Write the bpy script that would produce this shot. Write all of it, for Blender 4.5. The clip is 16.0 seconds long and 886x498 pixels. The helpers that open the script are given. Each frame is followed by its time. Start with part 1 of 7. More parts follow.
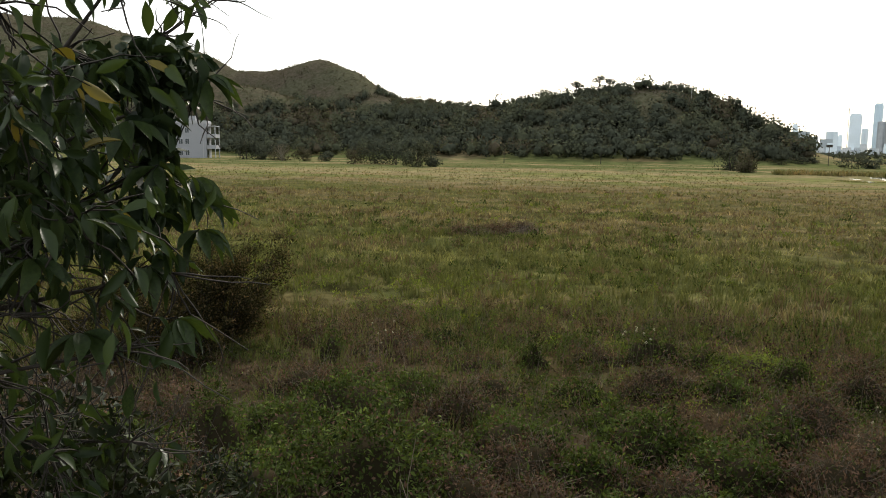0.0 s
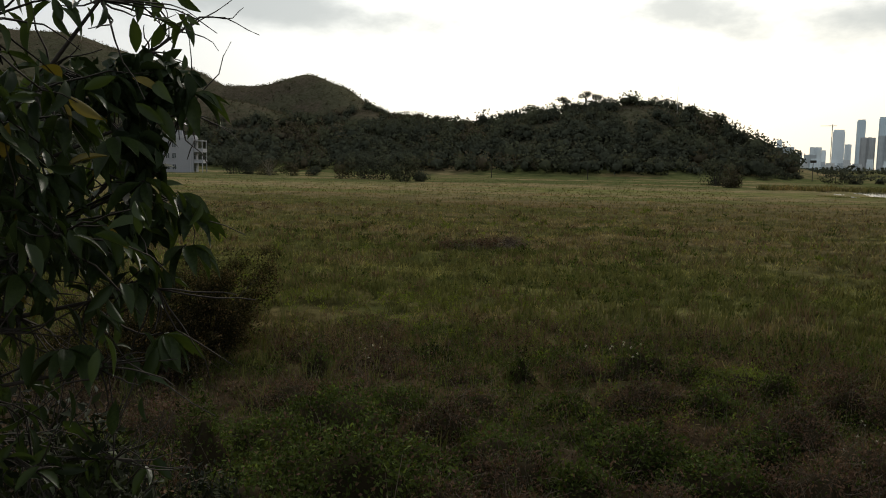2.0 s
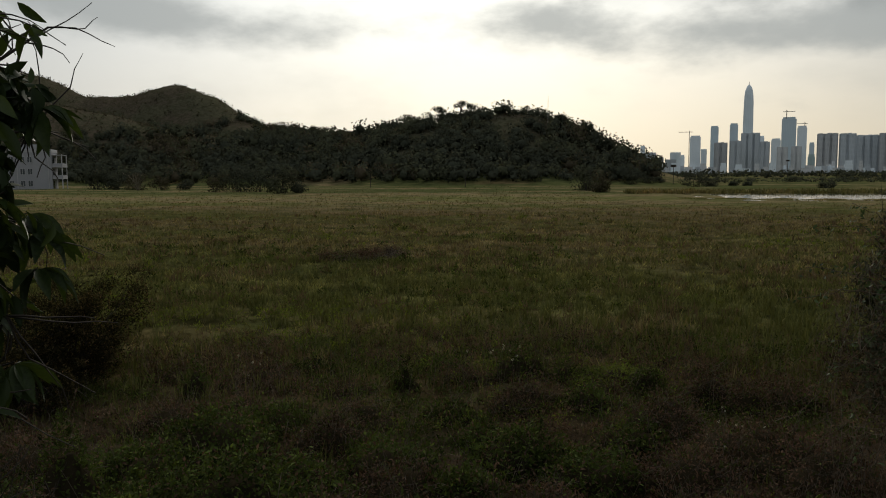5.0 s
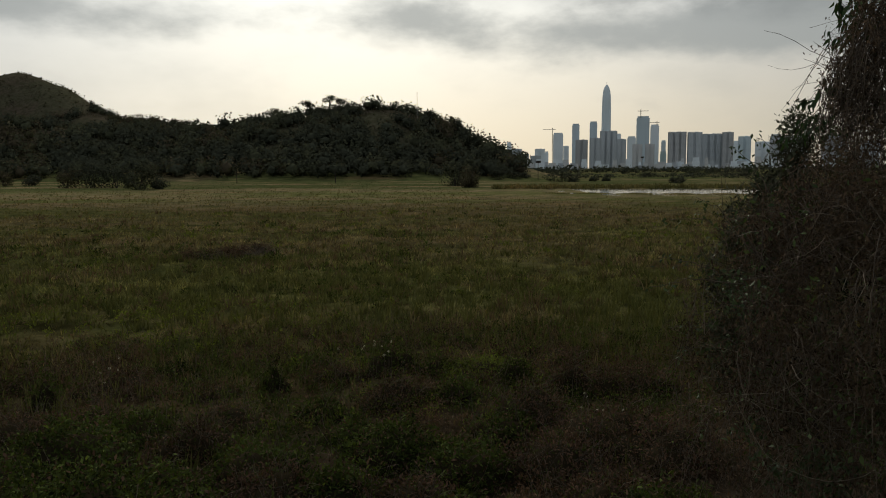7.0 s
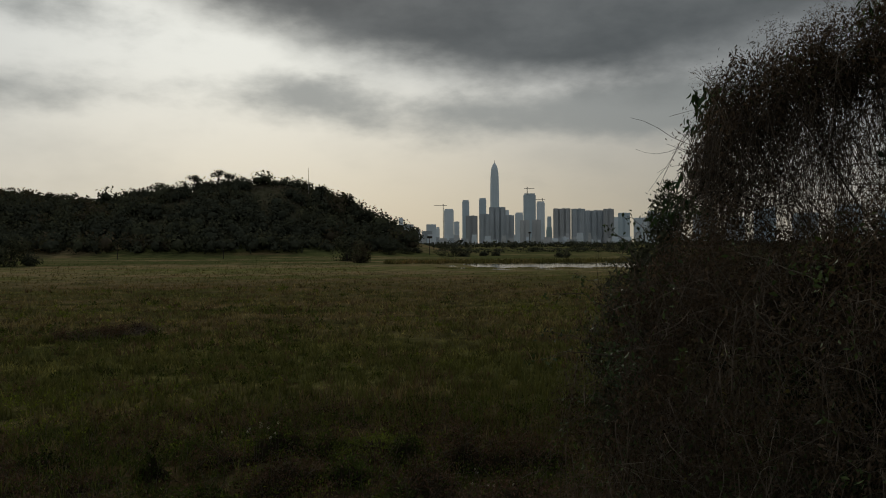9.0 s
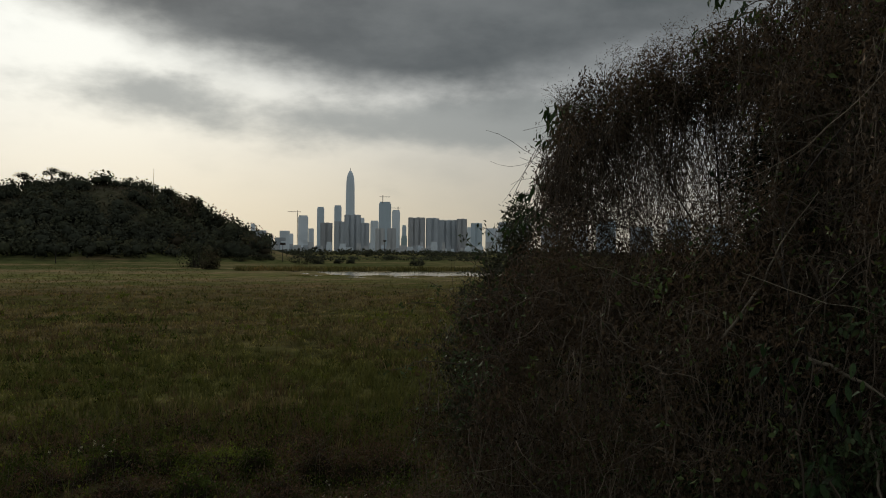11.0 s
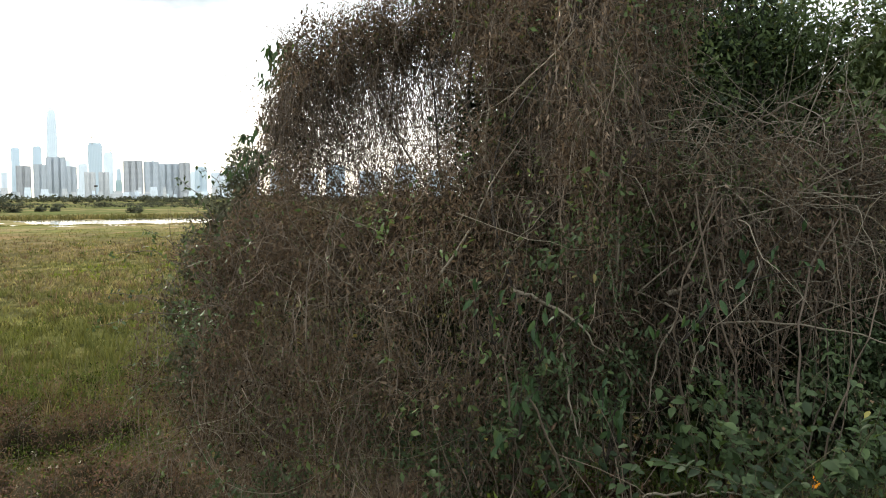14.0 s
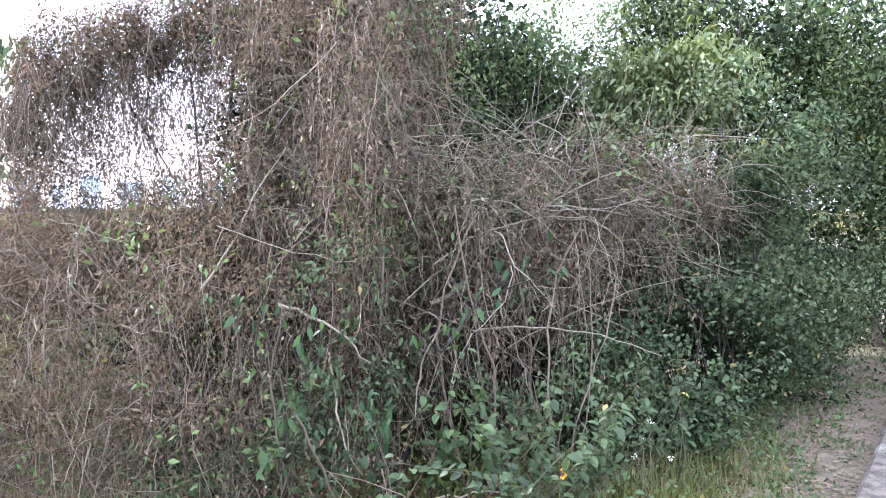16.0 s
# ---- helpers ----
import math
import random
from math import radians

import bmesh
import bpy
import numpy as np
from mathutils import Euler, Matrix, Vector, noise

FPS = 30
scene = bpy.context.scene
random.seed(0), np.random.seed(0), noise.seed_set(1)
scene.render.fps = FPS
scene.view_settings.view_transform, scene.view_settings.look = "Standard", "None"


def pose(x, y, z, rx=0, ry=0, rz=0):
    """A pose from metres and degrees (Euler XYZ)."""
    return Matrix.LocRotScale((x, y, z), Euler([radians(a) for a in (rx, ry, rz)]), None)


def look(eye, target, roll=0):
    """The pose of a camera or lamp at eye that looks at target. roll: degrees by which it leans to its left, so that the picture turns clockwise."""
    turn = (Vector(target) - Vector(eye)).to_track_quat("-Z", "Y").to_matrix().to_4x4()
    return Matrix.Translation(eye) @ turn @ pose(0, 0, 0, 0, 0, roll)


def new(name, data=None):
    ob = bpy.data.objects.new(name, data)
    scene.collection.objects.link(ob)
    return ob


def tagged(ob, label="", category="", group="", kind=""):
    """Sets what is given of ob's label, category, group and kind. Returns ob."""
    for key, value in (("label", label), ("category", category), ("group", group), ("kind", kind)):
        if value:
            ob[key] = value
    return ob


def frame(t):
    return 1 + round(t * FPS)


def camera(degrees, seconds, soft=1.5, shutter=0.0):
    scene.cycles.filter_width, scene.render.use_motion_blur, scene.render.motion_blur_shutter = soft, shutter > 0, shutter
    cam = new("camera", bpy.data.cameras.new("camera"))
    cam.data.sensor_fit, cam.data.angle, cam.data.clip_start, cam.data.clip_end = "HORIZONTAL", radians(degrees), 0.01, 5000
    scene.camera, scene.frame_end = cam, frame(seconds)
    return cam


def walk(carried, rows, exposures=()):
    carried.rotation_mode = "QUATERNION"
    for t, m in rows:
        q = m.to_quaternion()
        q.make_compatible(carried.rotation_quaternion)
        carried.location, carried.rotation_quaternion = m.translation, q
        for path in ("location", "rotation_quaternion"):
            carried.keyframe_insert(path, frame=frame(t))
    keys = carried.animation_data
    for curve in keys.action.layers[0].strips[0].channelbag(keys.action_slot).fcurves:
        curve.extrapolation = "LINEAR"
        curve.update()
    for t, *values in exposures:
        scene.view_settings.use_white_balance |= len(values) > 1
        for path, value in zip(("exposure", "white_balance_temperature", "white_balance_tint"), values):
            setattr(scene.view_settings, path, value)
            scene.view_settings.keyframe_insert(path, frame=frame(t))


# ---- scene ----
cam = camera(59.8, 16.0, soft=1.0)
# seconds, place, then turn (left), tilt (up) and lean, in degrees
PATH = [
    (0.0, -0.082, 0.017, 3.985, 19.31, -7.42, -0.65),
    (0.5, -0.073, 0.014, 3.985, 19.05, -7.17, -0.73),
    (1.0, -0.078, 0.019, 3.987, 18.80, -6.92, -0.77),
    (1.5, -0.074, 0.008, 3.988, 18.58, -6.65, -0.74),
    (2.0, -0.073, 0.005, 3.990, 18.40, -6.32, -0.75),
    (2.5, -0.066, -0.002, 3.989, 18.12, -6.02, -0.72),
    (3.0, -0.064, -0.004, 3.991, 17.71, -5.89, -0.43),
    (3.5, -0.055, -0.005, 3.989, 16.27, -5.68, -0.09),
    (6.0, -0.022, -0.011, 4.005, 4.69, -6.03, 0.36),
    (6.5, -0.023, -0.007, 4.006, 2.37, -6.50, 0.29),
    (7.0, -0.000, -0.000, 4.000, -0.00, -5.96, 0.26),
    (7.5, 0.001, 0.020, 4.006, -2.22, -4.45, 0.58),
    (8.0, 0.008, -0.012, 4.024, -4.55, -1.88, 0.65),
    (8.5, 0.026, -0.022, 4.020, -6.34, -0.67, 0.40),
    (9.0, 0.052, -0.045, 4.017, -8.01, -0.43, 0.36),
    (11.5, 0.061, 0.038, 4.021, -21.56, -0.09, -0.60),
    (12.0, 0.083, 0.039, 4.012, -24.85, -1.20, -0.81),
    (12.5, 0.089, 0.034, 4.011, -30.55, -1.79, -1.20),
    (13.0, 0.096, 0.043, 4.011, -34.21, -2.75, -1.39),
    (13.5, 0.111, 0.056, 4.010, -36.29, -3.47, -0.96),
    (14.0, 0.113, 0.045, 4.010, -38.61, -3.88, 0.05),
    (14.5, 0.131, 0.052, 4.008, -42.93, -3.80, -0.01),
    (15.0, 0.139, 0.053, 4.006, -46.74, -3.26, -0.28),
    (15.5, 0.160, 0.051, 4.010, -51.02, -3.17, -0.39),
    (16.0, 0.181, 0.029, 4.008, -55.23, -2.94, -0.07),
]


def held(x, y, z, turn, tilt, lean):
    return pose(x, y, z, 90 + tilt, 0, turn) @ pose(0, 0, 0, 0, 0, -lean)


EXPOSURES = [  # seconds, stops, kelvin, tint
    (0.0, 1.45, 6500, 10), (1.0, 1.0, 6500, 10), (1.5, 0.65, 6500, 10), (2.0, 0.28, 6500, 10), (3.0, 0.05, 6500, 10), (3.5, -0.05, 6500, 10), (6.0, -0.35, 6500, 10), (7.0, -0.4, 6500, 10), (7.5, -0.45, 6500, 10), (8.0, -0.7, 6500, 10), (9.0, -0.88, 6500, 10),
    (11.5, -0.35, 6500, 10), (12.0, 0.0, 6450, 10), (12.5, 0.5, 6350, 10), (13.0, 1.15, 6350, 10), (13.5, 1.8, 6450, 10), (14.0, 2.15, 6450, 10), (14.5, 2.85, 6350, 10), (15.0, 3.22, 5950, 13), (15.5, 3.52, 5650, 19), (16.0, 4.12, 5420, 24),
]
walk(cam, [(t, held(*row)) for t, *row in PATH], EXPOSURES)

rng = np.random.default_rng(11)


# ---- node helpers ----
class Nodes:
    """Small helper round a node tree."""

    def __init__(self, tree):
        self.tree = tree
        tree.nodes.clear()

    def add(self, kind, **inputs):
        n = self.tree.nodes.new(kind)
        for key, value in inputs.items():
            self.put(n, key.replace("_", " "), value)
        return n

    def put(self, n, key, value):
        socket = n.inputs[int(key)] if key.isdigit() else n.inputs[key]
        if isinstance(value, bpy.types.NodeSocket):
            self.tree.links.new(value, socket)
        else:
            socket.default_value = value

    def math(self, op, a, b=0.0, c=0.0, clamp=False):
        n = self.tree.nodes.new("ShaderNodeMath")
        n.operation, n.use_clamp = op, clamp
        for i, v in enumerate((a, b, c)):
            self.put(n, str(i), v)
        return n.outputs[0]

    def mix(self, fac, a, b, kind="MIX"):
        n = self.tree.nodes.new("ShaderNodeMix")
        n.data_type, n.blend_type = "RGBA", kind
        self.put(n, "0", fac)
        for i, v in ((6, a), (7, b)):
            self.put(n, str(i), (*v, 1) if isinstance(v, tuple) and len(v) == 3 else v)
        return n.outputs[2]

    def ramp(self, value, lo, hi):
        n = self.tree.nodes.new("ShaderNodeMapRange")
        n.interpolation_type = "SMOOTHSTEP"
        self.put(n, "0", value)
        self.put(n, "1", lo)
        self.put(n, "2", hi)
        return n.outputs[0]

    def noise(self, vector, scale, detail=3.0, rough=0.55):
        n = self.tree.nodes.new("ShaderNodeTexNoise")
        self.put(n, "Scale", scale)
        self.put(n, "Detail", detail)
        self.put(n, "Roughness", rough)
        if vector is not None:
            self.put(n, "Vector", vector)
        return n.outputs[0]


# ---- world: a bright overcast afternoon, the sun behind thin cloud ----
SUN_AZ, SUN_EL = radians(-7), radians(34)
world = bpy.data.worlds.new("world")
scene.world = world
world.use_nodes = True
w = Nodes(world.node_tree)
way = w.add("ShaderNodeTexCoord").outputs["Generated"]
parts = w.add("ShaderNodeSeparateXYZ", Vector=way).outputs
az = w.math("MULTIPLY", w.math("ARCTAN2", parts[0], parts[1]), 57.2958)
el = w.math("MULTIPLY", w.math("ARCSINE", parts[2]), 57.2958)
flat = w.add("ShaderNodeCombineXYZ")
w.put(flat, "0", w.math("MULTIPLY", az, 0.045))
w.put(flat, "1", w.math("MULTIPLY", el, 0.095))
wisp = w.noise(flat.outputs[0], 1.3, 6.0, 0.58)
warp = w.math("SUBTRACT", w.noise(flat.outputs[0], 1.7, 6.0, 0.58), 0.5)


def cloud(a, e, wide, high, strength):
    """Thickness of a soft cloud round that azimuth and height."""
    dx = w.math("DIVIDE", w.math("SUBTRACT", az, a), wide)
    dy = w.math("DIVIDE", w.math("SUBTRACT", el, e), high)
    d = w.math("ADD", w.math("MULTIPLY", dx, dx), w.math("MULTIPLY", dy, dy))
    return w.math("MULTIPLY", w.math("POWER", 2.718, w.math("MULTIPLY", d, -1.0)), strength)


thick = cloud(-3.2, 10.7, 6.0, 1.9, 0.68)
for row in [(-19, 10.0, 9.0, 1.9, 0.62), (14, 9.4, 11, 2.1, 0.95), (-21, 15.4, 5, 2.0, 0.55), (-32.5, 11.2, 6, 1.8, 0.60), (-43, 12.5, 8, 2.2, 0.55), (-9, 14.2, 3.5, 1.2, 0.25), (27, 9.6, 9, 2.4, 0.75)]:
    thick = w.math("ADD", thick, cloud(*row))
thick = w.math("ADD", thick, w.math("MULTIPLY", warp, 2.0))
cover = w.math("MULTIPLY", w.ramp(thick, 0.10, 0.85), 0.80)
cover = w.math("MAXIMUM", cover, w.math("MULTIPLY", w.ramp(wisp, 0.46, 0.74), 0.22))
# the dark bank of cloud over the city, with a soft lower edge
arc = w.math("DIVIDE", w.math("SUBTRACT", az, 17.0), 23.0)
edge = w.math("ADD", 11.0, w.math("MULTIPLY", w.math("MULTIPLY", arc, arc), 4.0))
bank = w.math("ADD", w.math("SUBTRACT", el, edge), w.math("MULTIPLY", warp, 7.0))
bank = w.math("MULTIPLY", w.ramp(bank, -1.8, 3.0), w.math("SUBTRACT", 1.0, w.ramp(el, 26.0, 50.0)))
# glow of the hidden sun; an even cloud cover overhead
sx = w.math("DIVIDE", w.math("SUBTRACT", az, math.degrees(SUN_AZ)), 29.0)
sy = w.math("DIVIDE", w.math("SUBTRACT", el, 14.0), 20.0)
near_sun = w.math("POWER", 2.718, w.math("MULTIPLY", w.math("ADD", w.math("MULTIPLY", sx, sx), w.math("MULTIPLY", sy, sy)), -1.0))
lift = w.math("ADD", w.math("MULTIPLY", near_sun, 1.05), 0.56)
low = w.math("SUBTRACT", 1.0, w.ramp(el, 0.0, 15.0))
tone = w.mix(w.math("SUBTRACT", 1.0, near_sun), (0.96, 0.96, 0.88), (0.84, 0.88, 0.90))
wide = w.math("DIVIDE", w.math("SUBTRACT", az, 6.0), 45.0)
wide = w.math("POWER", 2.718, w.math("MULTIPLY", w.math("MULTIPLY", wide, wide), -1.0))
tone = w.mix(w.math("MULTIPLY", low, wide), tone, (1.0, 0.88, 0.66))
veil = w.mix(1.0, tone, lift, "MULTIPLY")
veil = w.mix(cover, veil, (0.40, 0.425, 0.410))
heavy = w.mix(w.ramp(w.math("ADD", wisp, w.math("MULTIPLY", warp, 0.5)), 0.30, 0.68), (0.128, 0.140, 0.138), (0.235, 0.250, 0.245))
veil = w.mix(bank, veil, heavy)
sky = w.add("ShaderNodeTexSky")
sky.sky_type, sky.sun_disc = "NISHITA", False
sky.sun_elevation, sky.sun_rotation = SUN_EL, SUN_AZ
clear = w.mix(1.0, sky.outputs[0], (0.08, 0.08, 0.08), "MULTIPLY")
seen = w.mix(0.92, clear, veil)
back = w.add("ShaderNodeBackground", Color=seen, Strength=1.0)
out = w.add("ShaderNodeOutputWorld", Surface=back.outputs[0])

sun_data = bpy.data.lights.new("sun", "SUN")
sun_data.energy, sun_data.angle, sun_data.color = 1.7, radians(14), (1.0, 0.93, 0.82)
sun = new("sun", sun_data)
sun.matrix_world = look((80 * math.sin(SUN_AZ), 80 * math.cos(SUN_AZ), 60), (0, 0, 4))


# ---- materials ----
def material(name):
    m = bpy.data.materials.new(name)
    m.use_nodes = True
    return m, Nodes(m.node_tree)


def finish(n, color, rough=0.7, bump=None, strength=0.3, distance=0.01, metallic=0.0, specular=0.5, through_light=0.0, through_color=None, rounded=0.0):
    b = n.add("ShaderNodeBsdfPrincipled")
    if rounded:
        lump = n.add("ShaderNodeAttribute")
        lump.attribute_name = "lump"
        total = n.add("ShaderNodeVectorMath")
        total.operation = "MULTIPLY_ADD"
        n.put(total, "0", n.add("ShaderNodeNewGeometry").outputs["Normal"])
        n.put(total, "1", (rounded, rounded, rounded))
        n.put(total, "2", lump.outputs["Vector"])
        even = n.add("ShaderNodeVectorMath")
        even.operation = "NORMALIZE"
        n.put(even, "0", total.outputs[0])
        n.put(b, "Normal", even.outputs[0])
    n.put(b, "Base Color", (*color, 1) if isinstance(color, tuple) else color)
    n.put(b, "Roughness", rough)
    n.put(b, "Metallic", metallic)
    n.put(b, "Specular IOR Level", specular)
    if bump is not None:
        k = n.add("ShaderNodeBump", Height=bump, Strength=strength, Distance=distance)
        n.put(b, "Normal", k.outputs[0])
    shader = b.outputs[0]
    if through_light:
        t = n.add("ShaderNodeBsdfTranslucent")
        n.put(t, "Color", through_color if through_color is not None else color)
        mixer = n.add("ShaderNodeMixShader", Fac=through_light)
        n.put(mixer, "1", shader)
        n.put(mixer, "2", t.outputs[0])
        shader = mixer.outputs[0]
    n.add("ShaderNodeOutputMaterial", Surface=shader)


def leaf_material(name, dark, light, odd=None, odd_share=0.04, rough=0.5, through_light=0.3, single=False, specular=0.15, scale=1.3, rounded=1.0, tint=(1.25, 1.2, 0.55)):
    """Foliage: each leaf its own tone between dark and light, a few of an odd colour."""
    m, n = material(name)
    r = n.add("ShaderNodeObjectInfo").outputs["Random"] if single else n.add("ShaderNodeNewGeometry").outputs["Random Per Island"]
    place = n.add("ShaderNodeTexCoord").outputs["Object"]
    blotch = n.noise(place, scale if not single else 14.0, 3)
    f = n.math("ADD", n.math("MULTIPLY", r, 0.55), n.math("MULTIPLY", n.math("SUBTRACT", blotch, 0.36), 1.3), clamp=True)
    c = n.mix(f, dark, light)
    if odd:
        pick = n.math("FRACT", n.math("MULTIPLY", r, 57.31))
        c = n.mix(n.math("LESS_THAN", pick, odd_share), c, odd)
    bright = n.mix(1.0, c, tint, "MULTIPLY")
    finish(n, c, rough, through_light=through_light, through_color=bright, specular=specular, rounded=rounded)
    return m


def bark_material(name, dark, light, scale=30.0):
    m, n = material(name)
    place = n.add("ShaderNodeTexCoord").outputs["Object"]
    r = n.add("ShaderNodeNewGeometry").outputs["Random Per Island"]
    f = n.math("ADD", n.math("MULTIPLY", r, 0.7), n.math("MULTIPLY", n.noise(place, scale, 4), 0.5), clamp=True)
    finish(n, n.mix(f, dark, light), 0.85, n.noise(place, scale * 3, 3), 0.5, 0.004, specular=0.2)
    return m


def field_tone(n, place, blades):
    """Straw, green and rust patches of the meadow, in metres."""
    sep = n.add("ShaderNodeSeparateXYZ", Vector=place).outputs
    shape = n.add("ShaderNodeMapping", Vector=place, Scale=(0.35, 1.0, 1.0)).outputs[0]
    broad = n.noise(shape, 0.045, 4, 0.6)
    small = n.noise(place, 0.30, 4, 0.65)
    fine = n.noise(place, 0.95, 5, 0.7)
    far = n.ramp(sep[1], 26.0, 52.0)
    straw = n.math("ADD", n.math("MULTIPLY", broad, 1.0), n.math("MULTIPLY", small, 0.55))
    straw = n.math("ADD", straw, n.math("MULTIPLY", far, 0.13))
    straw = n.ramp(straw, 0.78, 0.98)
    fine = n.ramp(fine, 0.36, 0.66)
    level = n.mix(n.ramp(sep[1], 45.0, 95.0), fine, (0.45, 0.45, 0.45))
    fine = n.add("ShaderNodeSeparateColor", Color=level).outputs[0]
    green = n.mix(fine, (0.054, 0.058, 0.020), (0.178, 0.184, 0.072))
    dry = n.mix(fine, (0.102, 0.084, 0.046), (0.240, 0.200, 0.112))
    c = n.mix(straw, green, dry)
    lush = n.ramp(sep[1], 128.0, 165.0)
    c = n.mix(n.math("MULTIPLY", lush, n.ramp(broad, 0.62, 0.48)), c, (0.070, 0.080, 0.032))
    rust = n.math("MULTIPLY", n.ramp(n.noise(shape, 0.09, 4, 0.65), 0.50, 0.68), 0.38)
    c = n.mix(rust, c, (0.165, 0.106, 0.056))
    by_bank = n.math("MULTIPLY", n.math("SUBTRACT", 1.0, n.ramp(sep[1], 13.0, 24.0)), n.ramp(n.noise(place, 0.55, 4, 0.6), 0.34, 0.54))
    c = n.mix(n.math("MULTIPLY", by_bank, 0.75), c, n.mix(fine, (0.070, 0.045, 0.026), (0.200, 0.138, 0.084)))
    patchy = n.noise(n.add("ShaderNodeMapping", Vector=place, Scale=(0.6, 1.0, 1.0)).outputs[0], 0.42, 4, 0.6)
    tone_ = n.mix(n.ramp(patchy, 0.36, 0.64), (0.74, 0.78, 0.74), (1.32, 1.26, 1.24))
    c = n.mix(1.0, c, tone_, "MULTIPLY")
    if blades:
        r = n.add("ShaderNodeNewGeometry").outputs["Random Per Island"]
        tuft = n.ramp(n.noise(place, 2.2, 4, 0.6), 0.38, 0.62)
        c = n.mix(1.0, c, n.mix(tuft, (0.62, 0.66, 0.62), (1.36, 1.32, 1.28)), "MULTIPLY")
        pick = n.math("FRACT", n.math("MULTIPLY", r, 31.7))
        c = n.mix(n.math("MULTIPLY", pick, 0.32), c, n.mix(r, (0.028, 0.034, 0.012), (0.27, 0.225, 0.135)))
    return c


def grass_material():
    m, n = material("meadow_grass")
    place = n.add("ShaderNodeTexCoord").outputs["Object"]
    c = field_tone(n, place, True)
    finish(n, c, 1.0, through_light=0.28, through_color=n.mix(1.0, c, (1.2, 1.15, 0.6), "MULTIPLY"), specular=0.0, rounded=0.45)
    return m


def ground_material():
    m, n = material("ground_soil_and_turf")
    place = n.add("ShaderNodeTexCoord").outputs["Object"]
    sep = n.add("ShaderNodeSeparateXYZ", Vector=place).outputs
    c = field_tone(n, place, False)
    # near turf is halved: shade between the blades is put into its colour
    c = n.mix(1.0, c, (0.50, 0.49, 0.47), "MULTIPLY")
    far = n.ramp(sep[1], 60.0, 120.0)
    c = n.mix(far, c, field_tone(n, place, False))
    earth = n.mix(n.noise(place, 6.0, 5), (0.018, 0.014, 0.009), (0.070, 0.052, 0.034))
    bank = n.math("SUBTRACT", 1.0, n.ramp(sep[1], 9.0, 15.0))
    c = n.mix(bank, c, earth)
    # hill slopes: scrub with straw-coloured clearings, haze put into the greyed scrub colour
    scrub = n.mix(n.noise(place, 0.12, 5, 0.65), (0.044, 0.046, 0.030), (0.105, 0.096, 0.062))
    clearing = n.ramp(n.noise(n.add("ShaderNodeMapping", Vector=place, Scale=(1, 0.5, 2.2)).outputs[0], 0.022, 5, 0.65), 0.45, 0.60)
    clearing = n.math("MULTIPLY", clearing, n.ramp(sep[2], 10.0, 22.0))
    tufted = n.ramp(n.noise(place, 0.55, 4, 0.7), 0.42, 0.6)
    scrub = n.mix(clearing, scrub, n.mix(n.noise(place, 0.3, 4), (0.062, 0.051, 0.038), (0.108, 0.087, 0.064)))
    scrub = n.mix(n.math("MULTIPLY", tufted, 0.6), scrub, (0.035, 0.038, 0.018))
    c = n.mix(n.ramp(sep[2], 3.0, 7.0), c, scrub)
    finish(n, c, 1.0, n.noise(place, 9.0, 5), 0.6, 0.05, specular=0.0)
    return m


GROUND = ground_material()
GRASS = grass_material()
SEDGE = leaf_material("dark_green_sedge", (0.050, 0.056, 0.019), (0.145, 0.148, 0.054), None, 0, 1.0, 0.2, specular=0.0, scale=0.5)
STRAW = leaf_material("pale_straw_grass", (0.11, 0.090, 0.046), (0.26, 0.212, 0.125), None, 0, 1.0, 0.25, specular=0.0, scale=0.5)
RUSTY = leaf_material("rusty_dead_grass", (0.060, 0.043, 0.027), (0.175, 0.125, 0.080), None, 0, 1.0, 0.2, specular=0.0, scale=0.5)
# haze over the hills is put into these lifted, greyed foliage colours
WOODS = leaf_material("hazed_hill_tree_foliage", (0.044, 0.050, 0.036), (0.070, 0.077, 0.054), None, 0, 1.0, 0.05, specular=0.0, scale=0.16, rounded=0.3)
WOODS_OLIVE = leaf_material("olive_tree_foliage", (0.052, 0.058, 0.037), (0.088, 0.094, 0.058), None, 0, 1.0, 0.05, specular=0.0, scale=0.2, rounded=0.3)
SCRUB_BROWN = leaf_material("rusty_scrub_foliage", (0.050, 0.045, 0.030), (0.105, 0.088, 0.060), (0.065, 0.066, 0.035), 0.3, 1.0, 0.1, specular=0.0, scale=0.16, rounded=0.5)
BIG_LEAF = leaf_material("glossy_broad_leaf", (0.012, 0.022, 0.008), (0.044, 0.066, 0.019), (0.15, 0.12, 0.025), 0.02, 0.4, 0.28, True, 0.16)
BIG_LEAF_JOINED = leaf_material("glossy_broad_leaf_mass", (0.012, 0.022, 0.008), (0.044, 0.066, 0.019), (0.15, 0.12, 0.025), 0.02, 0.4, 0.28, specular=0.16)
# the climber's own dark leaf; inside thicket and crowns it is painted shade
IVY_AND_SHADE = leaf_material("climber_and_shade_leaf", (0.008, 0.015, 0.007), (0.030, 0.046, 0.018), None, 0, 0.6, 0.15, specular=0.1)
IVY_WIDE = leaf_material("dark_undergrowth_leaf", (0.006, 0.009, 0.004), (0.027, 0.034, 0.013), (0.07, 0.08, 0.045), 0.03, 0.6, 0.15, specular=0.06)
FALLEN = leaf_material("fallen_leaf", (0.045, 0.032, 0.022), (0.24, 0.185, 0.135), None, 0, 1.0, 0.05, specular=0.0)
WEED = leaf_material("green_weed_leaf", (0.005, 0.008, 0.002), (0.082, 0.112, 0.029), (0.115, 0.150, 0.040), 0.06, 0.8, 0.3, specular=0.03, rounded=2.4)
